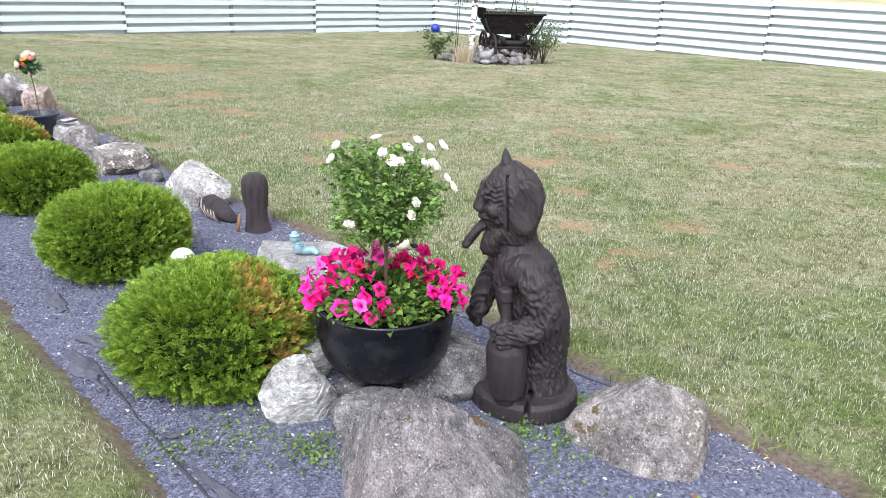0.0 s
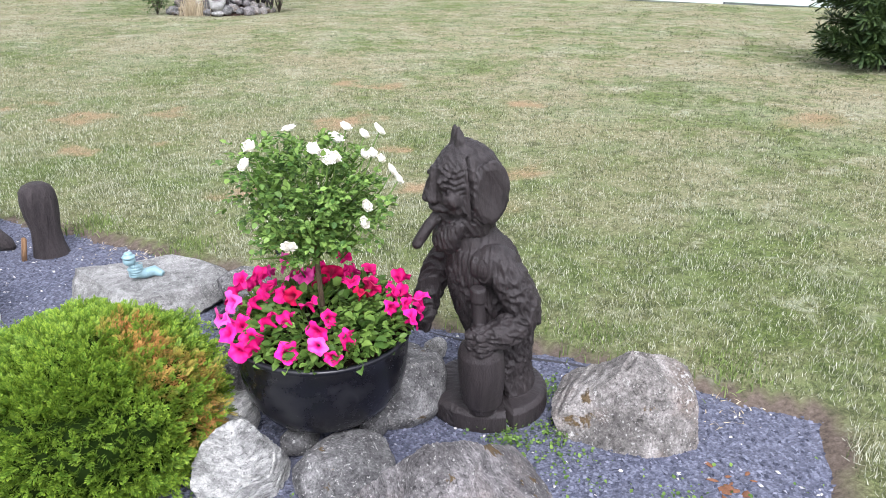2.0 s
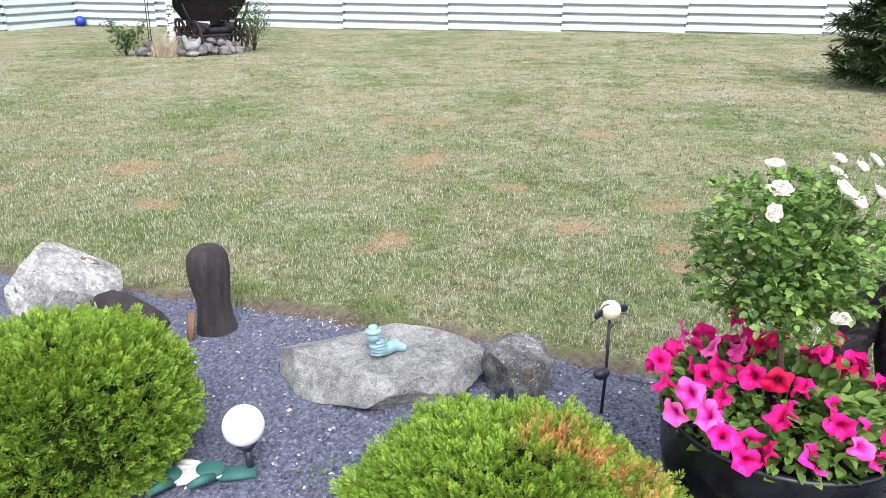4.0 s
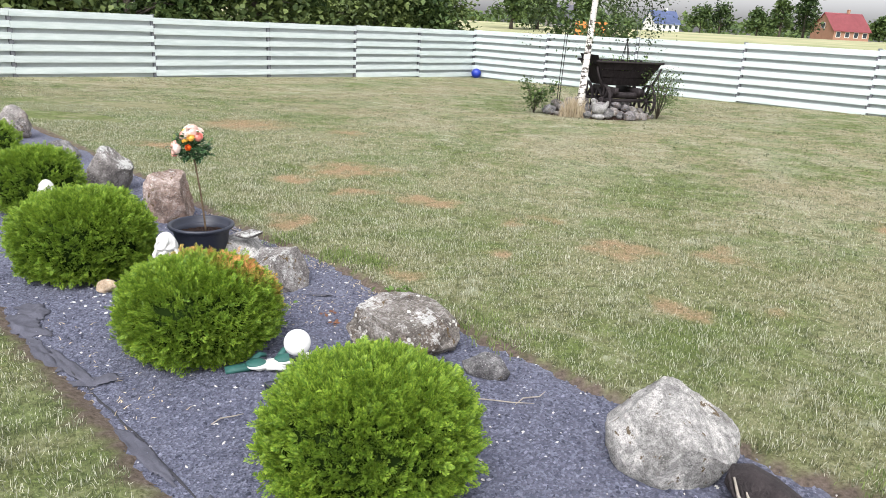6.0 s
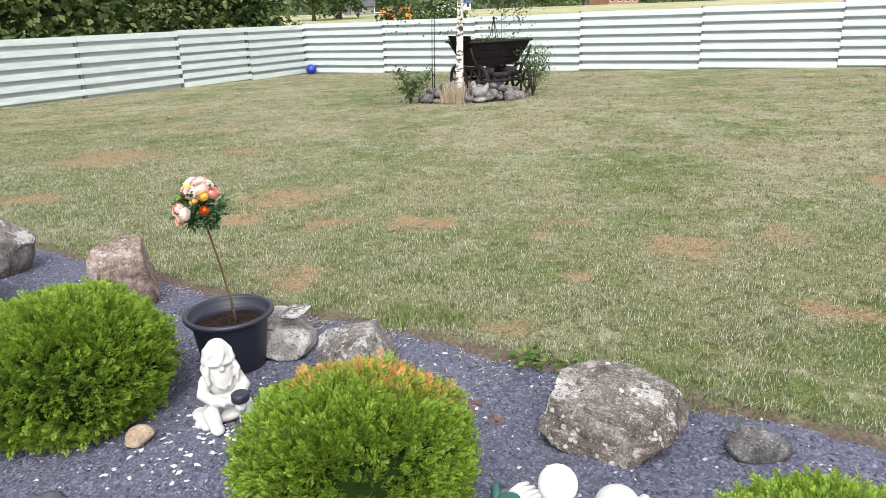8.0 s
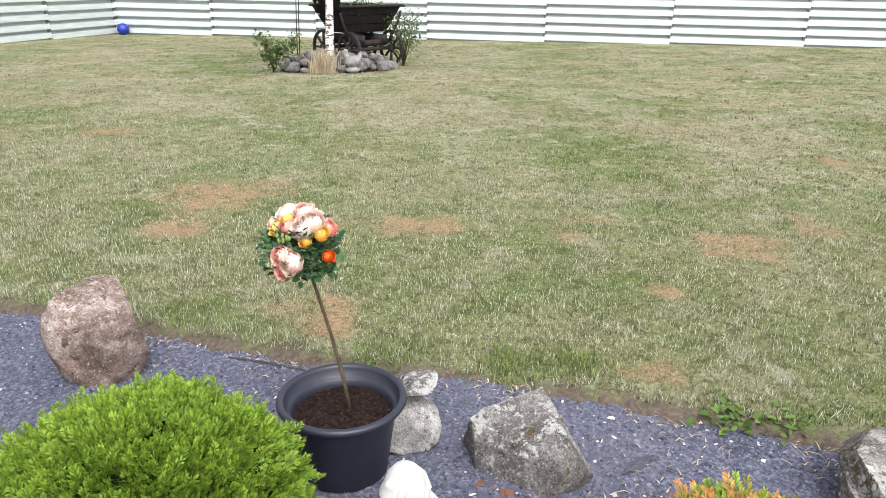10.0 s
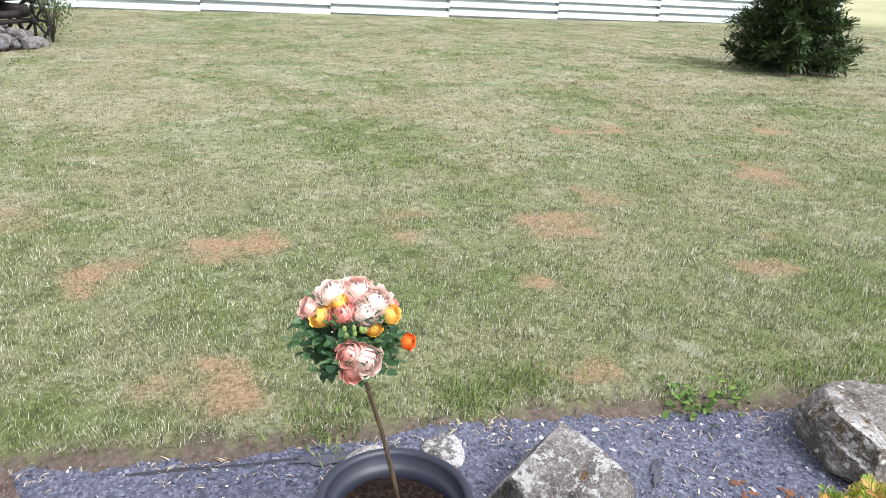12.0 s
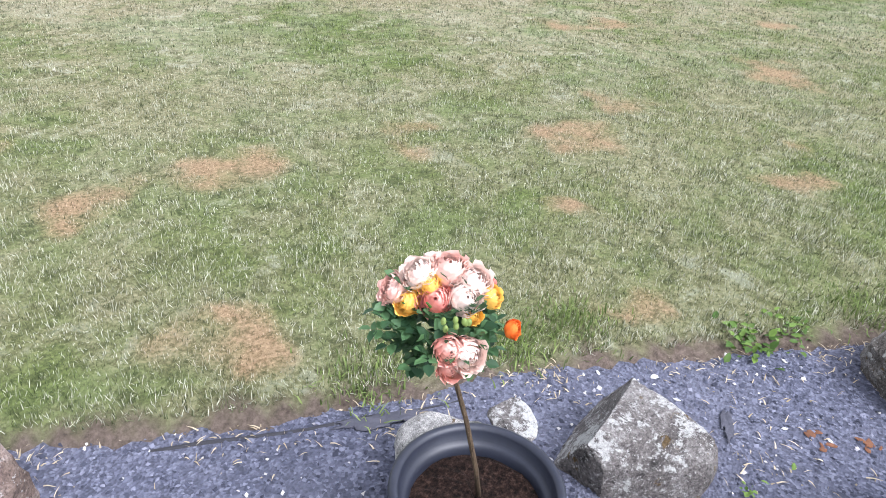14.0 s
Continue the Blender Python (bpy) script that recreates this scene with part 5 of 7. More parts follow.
    co, no = np.empty(k * 3, np.float32), np.empty(k * 3, np.float32)
    done.vertices.foreach_get("co", co)
    done.vertices.foreach_get("normal", no)
    co, no = co.reshape(-1, 3), no.reshape(-1, 3)
    out = co.copy()
    for i in range(k):
        x_, y_, z_ = (float(c) for c in co[i])
        axis = math.hypot(x_ + 0.072, y_ + 0.150)
        smooth_ = (z_ < 0.385 and axis < 0.088) or (0.445 < z_ and axis < 0.034) or (x_ < -0.165 and z_ < 0.80 and abs(y_) < 0.026 and x_ < -0.165 - 0.6 * (0.76 - z_) * (z_ < 0.76))
        face = x_ < -0.070 and z_ > 0.81
        ear = math.hypot((x_ - 0.002) / 0.055, (z_ - 0.893) / 0.100)
        base = z_ < 0.105
        bend = noise.noise(Vector((x_ * 6, y_ * 6, z_ * 4)))
        a = math.atan2(y_ - 0.02, x_ - 0.03)
        if z_ > 0.745 or (z_ > 0.68 and x_ < -0.09):      # hair combed back over the skull
            q = Vector((x_ * 48 + 24 * (z_ - 0.9) + bend, y_ * 50, z_ * 13))
        elif y_ < -0.128 and 0.36 < z_ < 0.50 and x_ < 0.07:      # the forearm's coat runs to the hand
            q = Vector((x_ * 20, y_ * 50, z_ * 62 + 16 * x_ + 2 * bend))
        else:      # the coat hangs down in slanting locks
            q = Vector((math.cos(a) * 9 + 7 * z_ + 1.5 * bend, math.sin(a) * 9 + 4.0 * z_, z_ * 15 + 2.0 * bend)) * 1.25
        lock = 1 - 2.6 * abs(noise.noise(q))
        fine = 1 - 2 * abs(noise.noise(q * 2.3 + Vector((7, 3, 1))))
        depth = 0.0004 if smooth_ else 0.0022 if base else 0.0030 if face else 0.0022 if ear < 1 else 0.0042 if z_ > 0.68 else 0.0080
        out[i] = co[i] + no[i] * depth * (lock + 0.35 * fine)
        # dished ears, drying cracks in base and head, wrinkles round the eyes, the open mouth
        if ear < 0.86 and abs(y_) > 0.06 and z_ > 0.78:
            out[i, 1] -= math.copysign(0.016 * (1 - (ear / 0.86) ** 2), y_)
        if z_ < 0.125 and y_ < -0.07 and abs(x_ - 0.012 - 0.15 * (y_ + 0.2)) < 0.011:
            out[i, 1] += 0.10
            out[i, 2] -= 0.012
        if 0.79 < z_ < 1.01 and y_ < -0.04 and abs(x_ + 0.064 + 0.03 * (z_ - 0.88)) < 0.0048:
            out[i, 1] += 0.024
        if face and -0.150 < x_ < -0.085 and 0.89 < z_ < 0.975 and abs(y_) > 0.04:
            out[i] -= no[i] * 0.0065 * max(0.0, math.sin((z_ - 0.5 * abs(x_ + 0.115)) * 330))
        if -0.20 < x_ < -0.085 and abs(z_ - 0.806 - 0.25 * (x_ + 0.12) * (x_ > -0.12)) < 0.011 and abs(y_) > 0.024:
            out[i, 0] += 0.022
            out[i, 1] *= 0.78
    out[:, 0] -= 0.075 * np.maximum(out[:, 2] - 0.1, 0)      # the trunk leans forward
    done.vertices.foreach_set("co", out.ravel())
    done.materials.clear()
    done.materials.append(CARVED)
    done.polygons.foreach_set("use_smooth", np.ones(len(done.polygons), bool))
    done.update()
    ob = new("carved_figure", done)
    ob.matrix_world = pose(x, y, float(bed_height(x, y)) - 0.012, 0, 0, -6)
    return tagged(ob, "carved wooden troll-like figure holding a jug, dark stained", "statue")


carved_figure(0.375, 2.66)


# ---- bucket with an orange rose ----
BX, BY = -4.38, 7.57


def bucket_rose():
    z0 = float(bed_height(BX, BY)) - 0.008
    pot = thing("flower_pot", BX, BY, z0, 0, "black plastic flower pot standing on the gravel", "flower pot")
    bm = bmesh.new()
    lathe(bm, [(0, 0.0), (0.140, 0.0), (0.146, 0.006), (0.176, 0.235), (0.180, 0.240), (0.183, 0.262), (0.192, 0.268), (0.207, 0.272), (0.213, 0.281), (0.211, 0.291), (0.202, 0.296), (0.192, 0.293), (0.187, 0.284),
               (0.183, 0.258), (0.173, 0.252), (0.166, 0.246), (0.163, 0.225), (0.160, 0.21)], 64)
    part("pot", bm, BLACK_PLASTIC, pot)
    bm = bmesh.new()
    rr = random.Random(2)
    rings = [[bm.verts.new((0, 0, 0.235))]]
    for r in (0.03, 0.06, 0.09, 0.12, 0.145, 0.162):
        rings.append([bm.verts.new((r * math.cos(a * 0.1963), r * math.sin(a * 0.1963), 0.232 - 0.05 * r + rr.uniform(-0.006, 0.006))) for a in range(32)])
    for i in range(32):
        bm.faces.new((rings[0][0], rings[1][i], rings[1][(i + 1) % 32]))
    for a, b in zip(rings[1:], rings[2:]):
        for i in range(32):
            bm.faces.new((a[i], b[i], b[(i + 1) % 32], a[(i + 1) % 32]))
    part("soil", bm, SOIL, pot, "crumbly brown potting soil")
    rose = thing("standard_rose", BX, BY, z0 + 0.22, 0, "standard rose with orange, pink and yellow blooms", "rose")
    bm = bmesh.new()
    top = Vector((-0.070, 0.100, 0.550))
    tube(bm, [(0.03, 0.0, -0.02), (0.018, 0.015, 0.10), (-0.008, 0.045, 0.27), (-0.042, 0.080, 0.44), top], [0.0068, 0.0062, 0.0058, 0.0054, 0.005], 10)
    part("stem", bm, STEM, rose)
    rng = np.random.default_rng(31)
    V, F = crown_leaves(190, tuple(top + Vector((0, 0, 0.01))), (0.108, 0.108, 0.090), rng, 0.024, 0.2)
    part("leaves", mesh_of("leaves", V, F, BLUE_LEAF), None, rose, "dark bluish green leaves")
    for _ in range(9):
        a = rr.uniform(0, 6.28)
        bm = bmesh.new()
        e = top + Vector((0.09 * math.cos(a), 0.09 * math.sin(a), rr.uniform(0.05, 0.12)))
        tube(bm, [top, (top + e) / 2 + Vector((0, 0, 0.01)), e], [0.004, 0.003, 0.002], 6)
        part("twig", bm, WEED_LEAF, rose)
    m_pink, m_pale, m_yel, m_or = (rose_mesh("bloom", m, i, 48, 0.033, 1.1) for i, m in enumerate((PINK_ROSE, PALE_ROSE, YELLOW_ROSE, ORANGE_ROSE)))
    # right and up as seen from the path, with a depth towards it
    right, toward = Vector((0.45, -0.89, 0)), Vector((-0.89, -0.45, 0))
    for mesh, u, v, w, s in ((m_pale, -0.105, 0.085, 0.03, 1.0), (m_pale, -0.055, 0.125, 0.02, 1.1), (m_pale, 0.01, 0.135, 0.0, 1.15), (m_pale, 0.065, 0.115, 0.03, 1.15), (m_pink, -0.015, 0.09, 0.09, 1.1), (m_pale, 0.045, 0.095, 0.085, 1.1),
                             (m_yel, -0.075, 0.075, 0.08, 0.82), (m_yel, -0.03, 0.115, 0.07, 0.7), (m_yel, 0.105, 0.085, 0.04, 0.75), (m_yel, 0.065, 0.060, 0.10, 0.62), (m_pink, 0.02, 0.02, 0.125, 1.0), (m_pale, 0.055, 0.005, 0.12, 1.15),
                             (m_pink, 0.025, -0.025, 0.125, 0.85), (m_or, 0.155, 0.025, 0.05, 0.6), (m_pink, -0.06, 0.10, -0.06, 1.05), (m_pale, 0.03, 0.11, -0.07, 1.1), (m_pink, 0.09, 0.09, -0.05, 0.95), (m_pale, -0.02, 0.12, -0.10, 0.9), (m_pink, -0.10, 0.06, -0.03, 0.9)):
        p = top + right * u + toward * w * (0.62 if v > 0.05 else 1.0) + Vector((0, 0, v + 0.015))
        out = right * u + toward * (w + 0.05) + Vector((0, 0, 0.06 + max(v, 0) * 0.6))
        part("bloom", mesh, None, rose, at=Matrix.Translation(p - out.normalized() * 0.02) @ out.to_track_quat("Z", "Y").to_matrix().to_4x4() @ pose(0, 0, 0, 0, 0, rr.uniform(0, 360)) @ Matrix.Diagonal((s, s, s, 1)))
    bm = bmesh.new()
    ball(bm, (0, 0, 0), (0.0055, 0.0055, 0.0085), sub=2)
    bud = bpy.data.meshes.new("bud")
    bm.to_mesh(bud)
    bm.free()
    bud.materials.append(GREEN_BUD)
    for _ in range(7):
        part("bud", bud, None, rose, at=Matrix.Translation(top + right * rr.uniform(0.0, 0.05) + toward * 0.105 + Vector((0, 0, rr.uniform(0.07, 0.10)))))


bucket_rose()


# ---- figurines ----
def fused(name, bm, material, x, y, turn, voxel, label, category, lift=0.0, scale=1.0):
    me = bpy.data.meshes.new(name)
    bm.to_mesh(me)
    bm.free()
    me.materials.append(material)
    ob = new(name, me)
    ob.matrix_world = pose(x, y, float(bed_height(x, y)) - 0.005 + lift, 0, 0, turn) @ Matrix.Diagonal((scale, scale, scale, 1))
    re = ob.modifiers.new("fuse", "REMESH")
    re.mode, re.voxel_size, re.use_smooth_shade = "VOXEL", voxel, True
    return tagged(ob, label, category)


def gnome(x, y, turn, label, scale=1.0):
    """A seated garden figure in a drooping cap, facing -y, lumpy with old paint."""
    bm = bmesh.new()
    rr = random.Random(3)
    ball(bm, (0, 0.01, 0.030), (0.098, 0.090, 0.036))
    ball(bm, (0.012, 0.015, 0.085), (0.088, 0.075, 0.070))
    ball(bm, (0.004, 0.010, 0.155), (0.066, 0.058, 0.062))
    for s in (-1, 1):
        ball(bm, (0.058 * s, 0.0, 0.182), (0.030, 0.032, 0.030))
        tube(bm, [(0.064 * s, 0.0, 0.182), (0.084 * s, -0.030, 0.140), (0.052 * s, -0.068, 0.118), (0.018 * s, -0.080, 0.112)], [0.026, 0.027, 0.024, 0.020], 10)
        ball(bm, (0.016 * s, -0.084, 0.110), (0.022, 0.020, 0.020), sub=2)
        tube(bm, [(0.045 * s, -0.02, 0.055), (0.070 * s, -0.075, 0.072), (0.060 * s, -0.108, 0.030)], [0.040, 0.035, 0.028], 10)
        ball(bm, (0.060 * s, -0.122, 0.022), (0.028, 0.040, 0.021))
        ball(bm, (0.022 * s, -0.042, 0.262), (0.014, 0.012, 0.010), sub=2)
        for i in range(5):      # locks of hair under the cap
            tube(bm, [(0.050 * s, 0.02 - 0.012 * i, 0.258), (0.064 * s, 0.018 - 0.016 * i, 0.232), (0.056 * s, 0.012 - 0.016 * i, 0.200 - 0.004 * i)], [0.011, 0.013, 0.007], 7)
    ball(bm, (0, -0.004, 0.242), (0.050, 0.047, 0.048))
    ball(bm, (0, -0.056, 0.246), (0.013, 0.013, 0.012), sub=2)
    for i in range(9):
        a = -1.1 + 2.2 * i / 8
        tube(bm, [(0.042 * math.sin(a), -0.034 * math.cos(a) - 0.010, 0.236), (0.046 * math.sin(a), -0.052 * math.cos(a), 0.200), (0.022 * math.sin(a) + rr.uniform(-0.006, 0.006), -0.062, 0.152 + 0.016 * abs(a))], [0.012, 0.013, 0.005], 8)
    lathe(bm, [(0, 0.258), (0.062, 0.258), (0.070, 0.265), (0.066, 0.277), (0.058, 0.292), (0.053, 0.310), (0.043, 0.330), (0.030, 0.346), (0.014, 0.354), (0, 0.356)], 22, (0, 0.004, 0))
    for i in range(6):      # folds of the cap
        a = i * 1.05 + 0.4
        tube(bm, [(0.062 * math.cos(a), 0.062 * math.sin(a), 0.272), (0.050 * math.cos(a + 0.35), 0.050 * math.sin(a + 0.35), 0.310), (0.024 * math.cos(a + 0.7), 0.024 * math.sin(a + 0.7), 0.345)], [0.010, 0.011, 0.007], 7)
    for i in range(9):      # a heap of lumps at its side
        ball(bm, (-0.085 - 0.012 * (i % 3) + rr.uniform(-0.01, 0.01), -0.07 + 0.016 * i, 0.018 + 0.012 * (i % 2)), (0.026, 0.024, 0.020), sub=2)
    return fused("garden_gnome", bm, WHITE_PAINT, x, y, turn, 0.0042, label, "statue", 0, scale)


gnome(-4.43, 7.05, 12, "white painted plaster garden gnome seated on gravel")
gnome(-5.84, 8.46, 20, "white painted garden gnome beside a thuja", 0.95)


def snail(x, y, turn):
    bm = bmesh.new()
    # body creeping along -x, neck raised
    tube(bm, [(0.14, 0, 0.008), (0.08, 0, 0.022), (0.0, 0, 0.028), (-0.05, 0, 0.034), (-0.085, 0, 0.06), (-0.098, 0, 0.10), (-0.10, 0, 0.13)], [0.012, 0.03, 0.038, 0.036, 0.030, 0.026, 0.026], 16)
    ball(bm, (-0.102, 0, 0.155), (0.042, 0.040, 0.042))
    for s in (-1, 1):
        tube(bm, [(-0.098, 0.015 * s, 0.185), (-0.100, 0.020 * s, 0.205)], [0.010, 0.010], 8)
        ball(bm, (-0.102, 0.021 * s, 0.210), (0.016, 0.016, 0.016), sub=2)
    # a small cup-like crown on the head
    lathe(bm, [(0.0, 0.19), (0.012, 0.19), (0.012, 0.215), (0.022, 0.226), (0.014, 0.224), (0, 0.218)], 12, (-0.082, 0.01, 0))
    body = fused("garden_snail", bm, WHITE_PAINT, x, y, turn, 0.005, "white plaster garden snail with a pale blue shell", "statue")
    bm = bmesh.new()
    ball(bm, (0.025, 0, 0.105), (0.082, 0.050, 0.088))
    pts, rad = [], []
    for i in range(60):
        a = i * 0.24
        r = 0.070 * (1 - i / 66)
        pts.append((0.025 + r * math.cos(a) * 0.95, -0.036 - 0.022 * (1 - r / 0.07), 0.105 + r * math.sin(a)))
        rad.append(0.004 + 0.013 * (1 - i / 60))
    tube(bm, pts, rad, 8)
    tube(bm, [(p[0], -p[1], p[2]) for p in pts], rad, 8)
    me = bpy.data.meshes.new("shell")
    bm.to_mesh(me)
    bm.free()
    me.materials.append(SHELL_BLUE)
    me.polygons.foreach_set("use_smooth", np.ones(len(me.polygons), bool))
    part("shell", me, None, body, "pale blue glazed spiral shell")
    return body


snail(-2.37, 4.53, -5)


def lamb(x, y, turn):
    """A lying white plaster animal, plain shapes."""
    bm = bmesh.new()
    ball(bm, (0, 0, 0.06), (0.115, 0.075, 0.062))
    ball(bm, (0.06, 0.01, 0.085), (0.075, 0.07, 0.055))
    ball(bm, (-0.115, -0.02, 0.055), (0.062, 0.055, 0.055))
    for s in (-1, 1):
        tube(bm, [(0.10, 0.03 * s, 0.04), (0.17, 0.028 * s, 0.028), (0.215, 0.028 * s, 0.022)], [0.03, 0.024, 0.018], 10)
        ball(bm, (-0.10, 0.045 * s, 0.09), (0.02, 0.02, 0.03), sub=2)
    return fused("plaster_figure", bm, WHITE_PAINT, x, y, turn, 0.006, "white plaster animal figure lying on gravel", "statue")


lamb(-3.30, 5.84, 38)


def worm(x, y, z, turn):
    bm = bmesh.new()
    tube(bm, [(0.10, 0.02, 0.016), (0.06, 0.035, 0.030), (0.02, 0.02, 0.026), (-0.015, 0.0, 0.040), (-0.03, -0.005, 0.075)], [0.014, 0.026, 0.026, 0.030, 0.026], 14)
    for i in range(5):
        lathe(bm, [(0.022, -0.006), (0.035, 0.0), (0.022, 0.006)], 14, (-0.02 + 0.002 * i, 0, 0.03 + 0.013 * i))
    ball(bm, (-0.036, -0.008, 0.108), (0.029, 0.027, 0.026))
    lathe(bm, [(0.0, 0.124), (0.03, 0.124), (0.032, 0.131), (0.02, 0.138), (0.018, 0.150), (0, 0.153)], 14, (-0.036, -0.008, 0))
    ob = fused("worm_figurine", bm, WORM_BLUE, x, y, turn, 0.004, "turquoise glazed worm figurine lying on a flat boulder", "statue")
    ob.matrix_world = pose(x, y, z, 0, 0, turn)


worm(-0.84, 3.97, -0.088, -10)


# ---- lamps ----
def globe_lamp(x, y, lean, turn, height, label, radius=0.060, globe=None):
    lamp = thing("solar_lamp", x, y, float(bed_height(x, y)) - 0.005, turn, label, "garden lamp", "globe lamps in the bed")
    tilt = pose(0, 0, 0, 0, lean, 0)
    bm = bmesh.new()
    tube(bm, [(0, 0, 0), (0, 0, height)], [0.013, 0.013], 12)
    lathe(bm, [(0, height - 0.005), (0.016, height - 0.005), (0.034, height + 0.018), (0.034, height + 0.028), (0, height + 0.028)], 20)
    bmesh.ops.transform(bm, matrix=tilt, verts=bm.verts)
    part("stake", bm, BLACK_PLASTIC, lamp)
    bm = bmesh.new()
    ball(bm, (0, 0, height + 0.028 + radius * 0.9), (radius,) * 3, sub=4)
    bmesh.ops.transform(bm, matrix=tilt, verts=bm.verts)
    part("globe", bm, globe or GLOBE, lamp, "white frosted globe")
    return lamp


globe_lamp(-3.47, 5.90, 4, 0, 0.120, "white globe solar lamp on a black stake")
globe_lamp(-1.43, 3.68, -3, 0, 0.105, "white globe solar lamp beside a green toy", 0.066)
tube_bm = tube(bmesh.new(), [(-0.09, -0.02, 0.018), (0.0, 0.01, 0.020), (0.045, 0.03, 0.02)], [0.019, 0.017, 0.017], 14)
spike = part("lamp_tube", tube_bm, BLACK_PLASTIC, smooth=True)
spike.matrix_world = pose(-3.50, 5.86, float(bed_height(-3.5, 5.86)) - 0.004, 0, 0, 12)
tagged(spike, "loose black plastic tube lying beside a lamp", "tube")


def stake_lamp(x, y):
    lamp = thing("stake_lamp", x, y, float(bed_height(x, y)) - 0.01, 0, "cream globe lamp on a black stake with wire leaves", "garden lamp")
    bm = bmesh.new()
    tube(bm, [(0, 0, 0), (0.003, 0, 0.20), (-0.004, 0, 0.40)], [0.006, 0.006, 0.006], 8)
    part("stake", bm, BLACK_PLASTIC, lamp)
    bm = bmesh.new()
    ball(bm, (-0.004, 0, 0.435), (0.036,) * 3, sub=3)
    part("globe", bm, CREAM_GLOBE, lamp, "cream coloured globe")
    for a, z, l in ((0, 0.40, 0.10), (180, 0.41, 0.09), (200, 0.46, 0.11), (20, 0.36, 0.09), (170, 0.20, 0.10)):
        bm = bmesh.new()
        c, s = math.cos(radians(a)), math.sin(radians(a))
        tube(bm, [(0, 0, z), (l * 0.5 * c, l * 0.5 * s, z + 0.012), (l * c, l * s, z - 0.012)], [0.003, 0.0025, 0.002], 6)
        part("wire", bm, BLACK_PLASTIC, lamp)
    bm = bmesh.new()
    ball(bm, (-0.035, -0.02, 0.20), (0.034, 0.024, 0.022), sub=3)
    part("battery_case", bm, BLACK_PLASTIC, lamp)
    for sx in (-1, 1):
        bm = bmesh.new()
        ball(bm, (0.055 * sx, 0, 0.43), (0.022, 0.004, 0.016), (0, 20 * sx, 0), 2)
        part("wing", bm, BLACK_PLASTIC, lamp)


stake_lamp(-0.20, 3.42)


def spot(x, y, turn):
    lamp = thing("solar_spotlight", x, y, float(bed_height(x, y)) - 0.005, turn, "small black solar spotlight lying between boulders", "garden lamp")
    bm = bmesh.new()
    lathe(bm, [(0, 0), (0.028, 0.0), (0.034, 0.05), (0.036, 0.06), (0.028, 0.058), (0, 0.05)], 20)
    bmesh.ops.transform(bm, matrix=pose(0, 0, 0.045, 65, 0, 0), verts=bm.verts)
    part("head", bm, BLACK_PLASTIC, lamp)
    bm = bmesh.new()
    tube(bm, [(0, 0, 0.03), (0.05, 0.02, 0.02), (0.10, 0.02, 0.012)], [0.009, 0.008, 0.004], 8)
    part("spike", bm, BLACK_PLASTIC, lamp)


spot(-0.52, 3.62, 30)


def path_light(x, y):
    lamp = thing("path_light", x, y, float(bed_height(x, y)) - 0.01, 0, "small black-capped solar path light beside the gnome", "garden lamp")
    bm = bmesh.new()
    tube(bm, [(0, 0, 0), (0.002, 0, 0.10)], [0.009, 0.010], 10)
    part("stake", bm, BLACK_PLASTIC, lamp)
    bm = bmesh.new()
    lathe(bm, [(0, 0.10), (0.016, 0.10), (0.026, 0.150), (0, 0.150)], 20)
    part("lens", bm, GLOVE_WHITE, lamp, "clear ribbed lens")
    bm = bmesh.new()
    lathe(bm, [(0, 0.150), (0.034, 0.150), (0.036, 0.156), (0.035, 0.180), (0.030, 0.184), (0, 0.184)], 24)
    part("cap", bm, BLACK_PLASTIC, lamp)


path_light(-4.36, 6.90)


# ---- wood, gloves, sticks ----
def stump(x, y):
    bm = bmesh.new()
    rows = []
    for z, rx, cx in ((0, 0.098, 0.012), (0.03, 0.092, 0.010), (0.09, 0.080, 0.004), (0.17, 0.074, 0.0), (0.25, 0.088, -0.006), (0.33, 0.094, -0.010), (0.39, 0.088, -0.012), (0.42, 0.070, -0.010), (0.437, 0.040, -0.008)):
        rows.append((cx, 0, z, rx, rx * 0.8))
    loft(bm, rows, 28)
    bmesh.ops.subdivide_edges(bm, edges=bm.edges[:], cuts=1, use_grid_fill=True)
    for v in bm.verts:
        a = math.atan2(v.co.y, v.co.x)
        k = 1 + 0.035 * noise.noise(Vector((math.cos(a) * 5, math.sin(a) * 5, v.co.z * 2))) + 0.02 * noise.noise(Vector((math.cos(a) * 14, math.sin(a) * 14, v.co.z * 5)))
        v.co.x *= k
        v.co.y *= k
    ob = part("wooden_post", bm, OLD_WOOD)
    ob.matrix_world = pose(x, y, float(bed_height(x, y)) - 0.015, 0, 2, 0)
    tagged(ob, "dark weathered wooden post with a rounded top", "post")
    bm = bmesh.new()
    box(bm, (0, 0, 0.07), (0.022, 0.035, 0.15), (0, 4, 0), 0.004)
    chip = part("wood_splinter", bm, RAW_WOOD)
    chip.matrix_world = pose(x - 0.118, y - 0.055, float(bed_height(x, y)) - 0.01, 0, 6, 20)
    tagged(chip, "light splinter of wood leaning on the post", "wood")


stump(-1.33, 4.80)


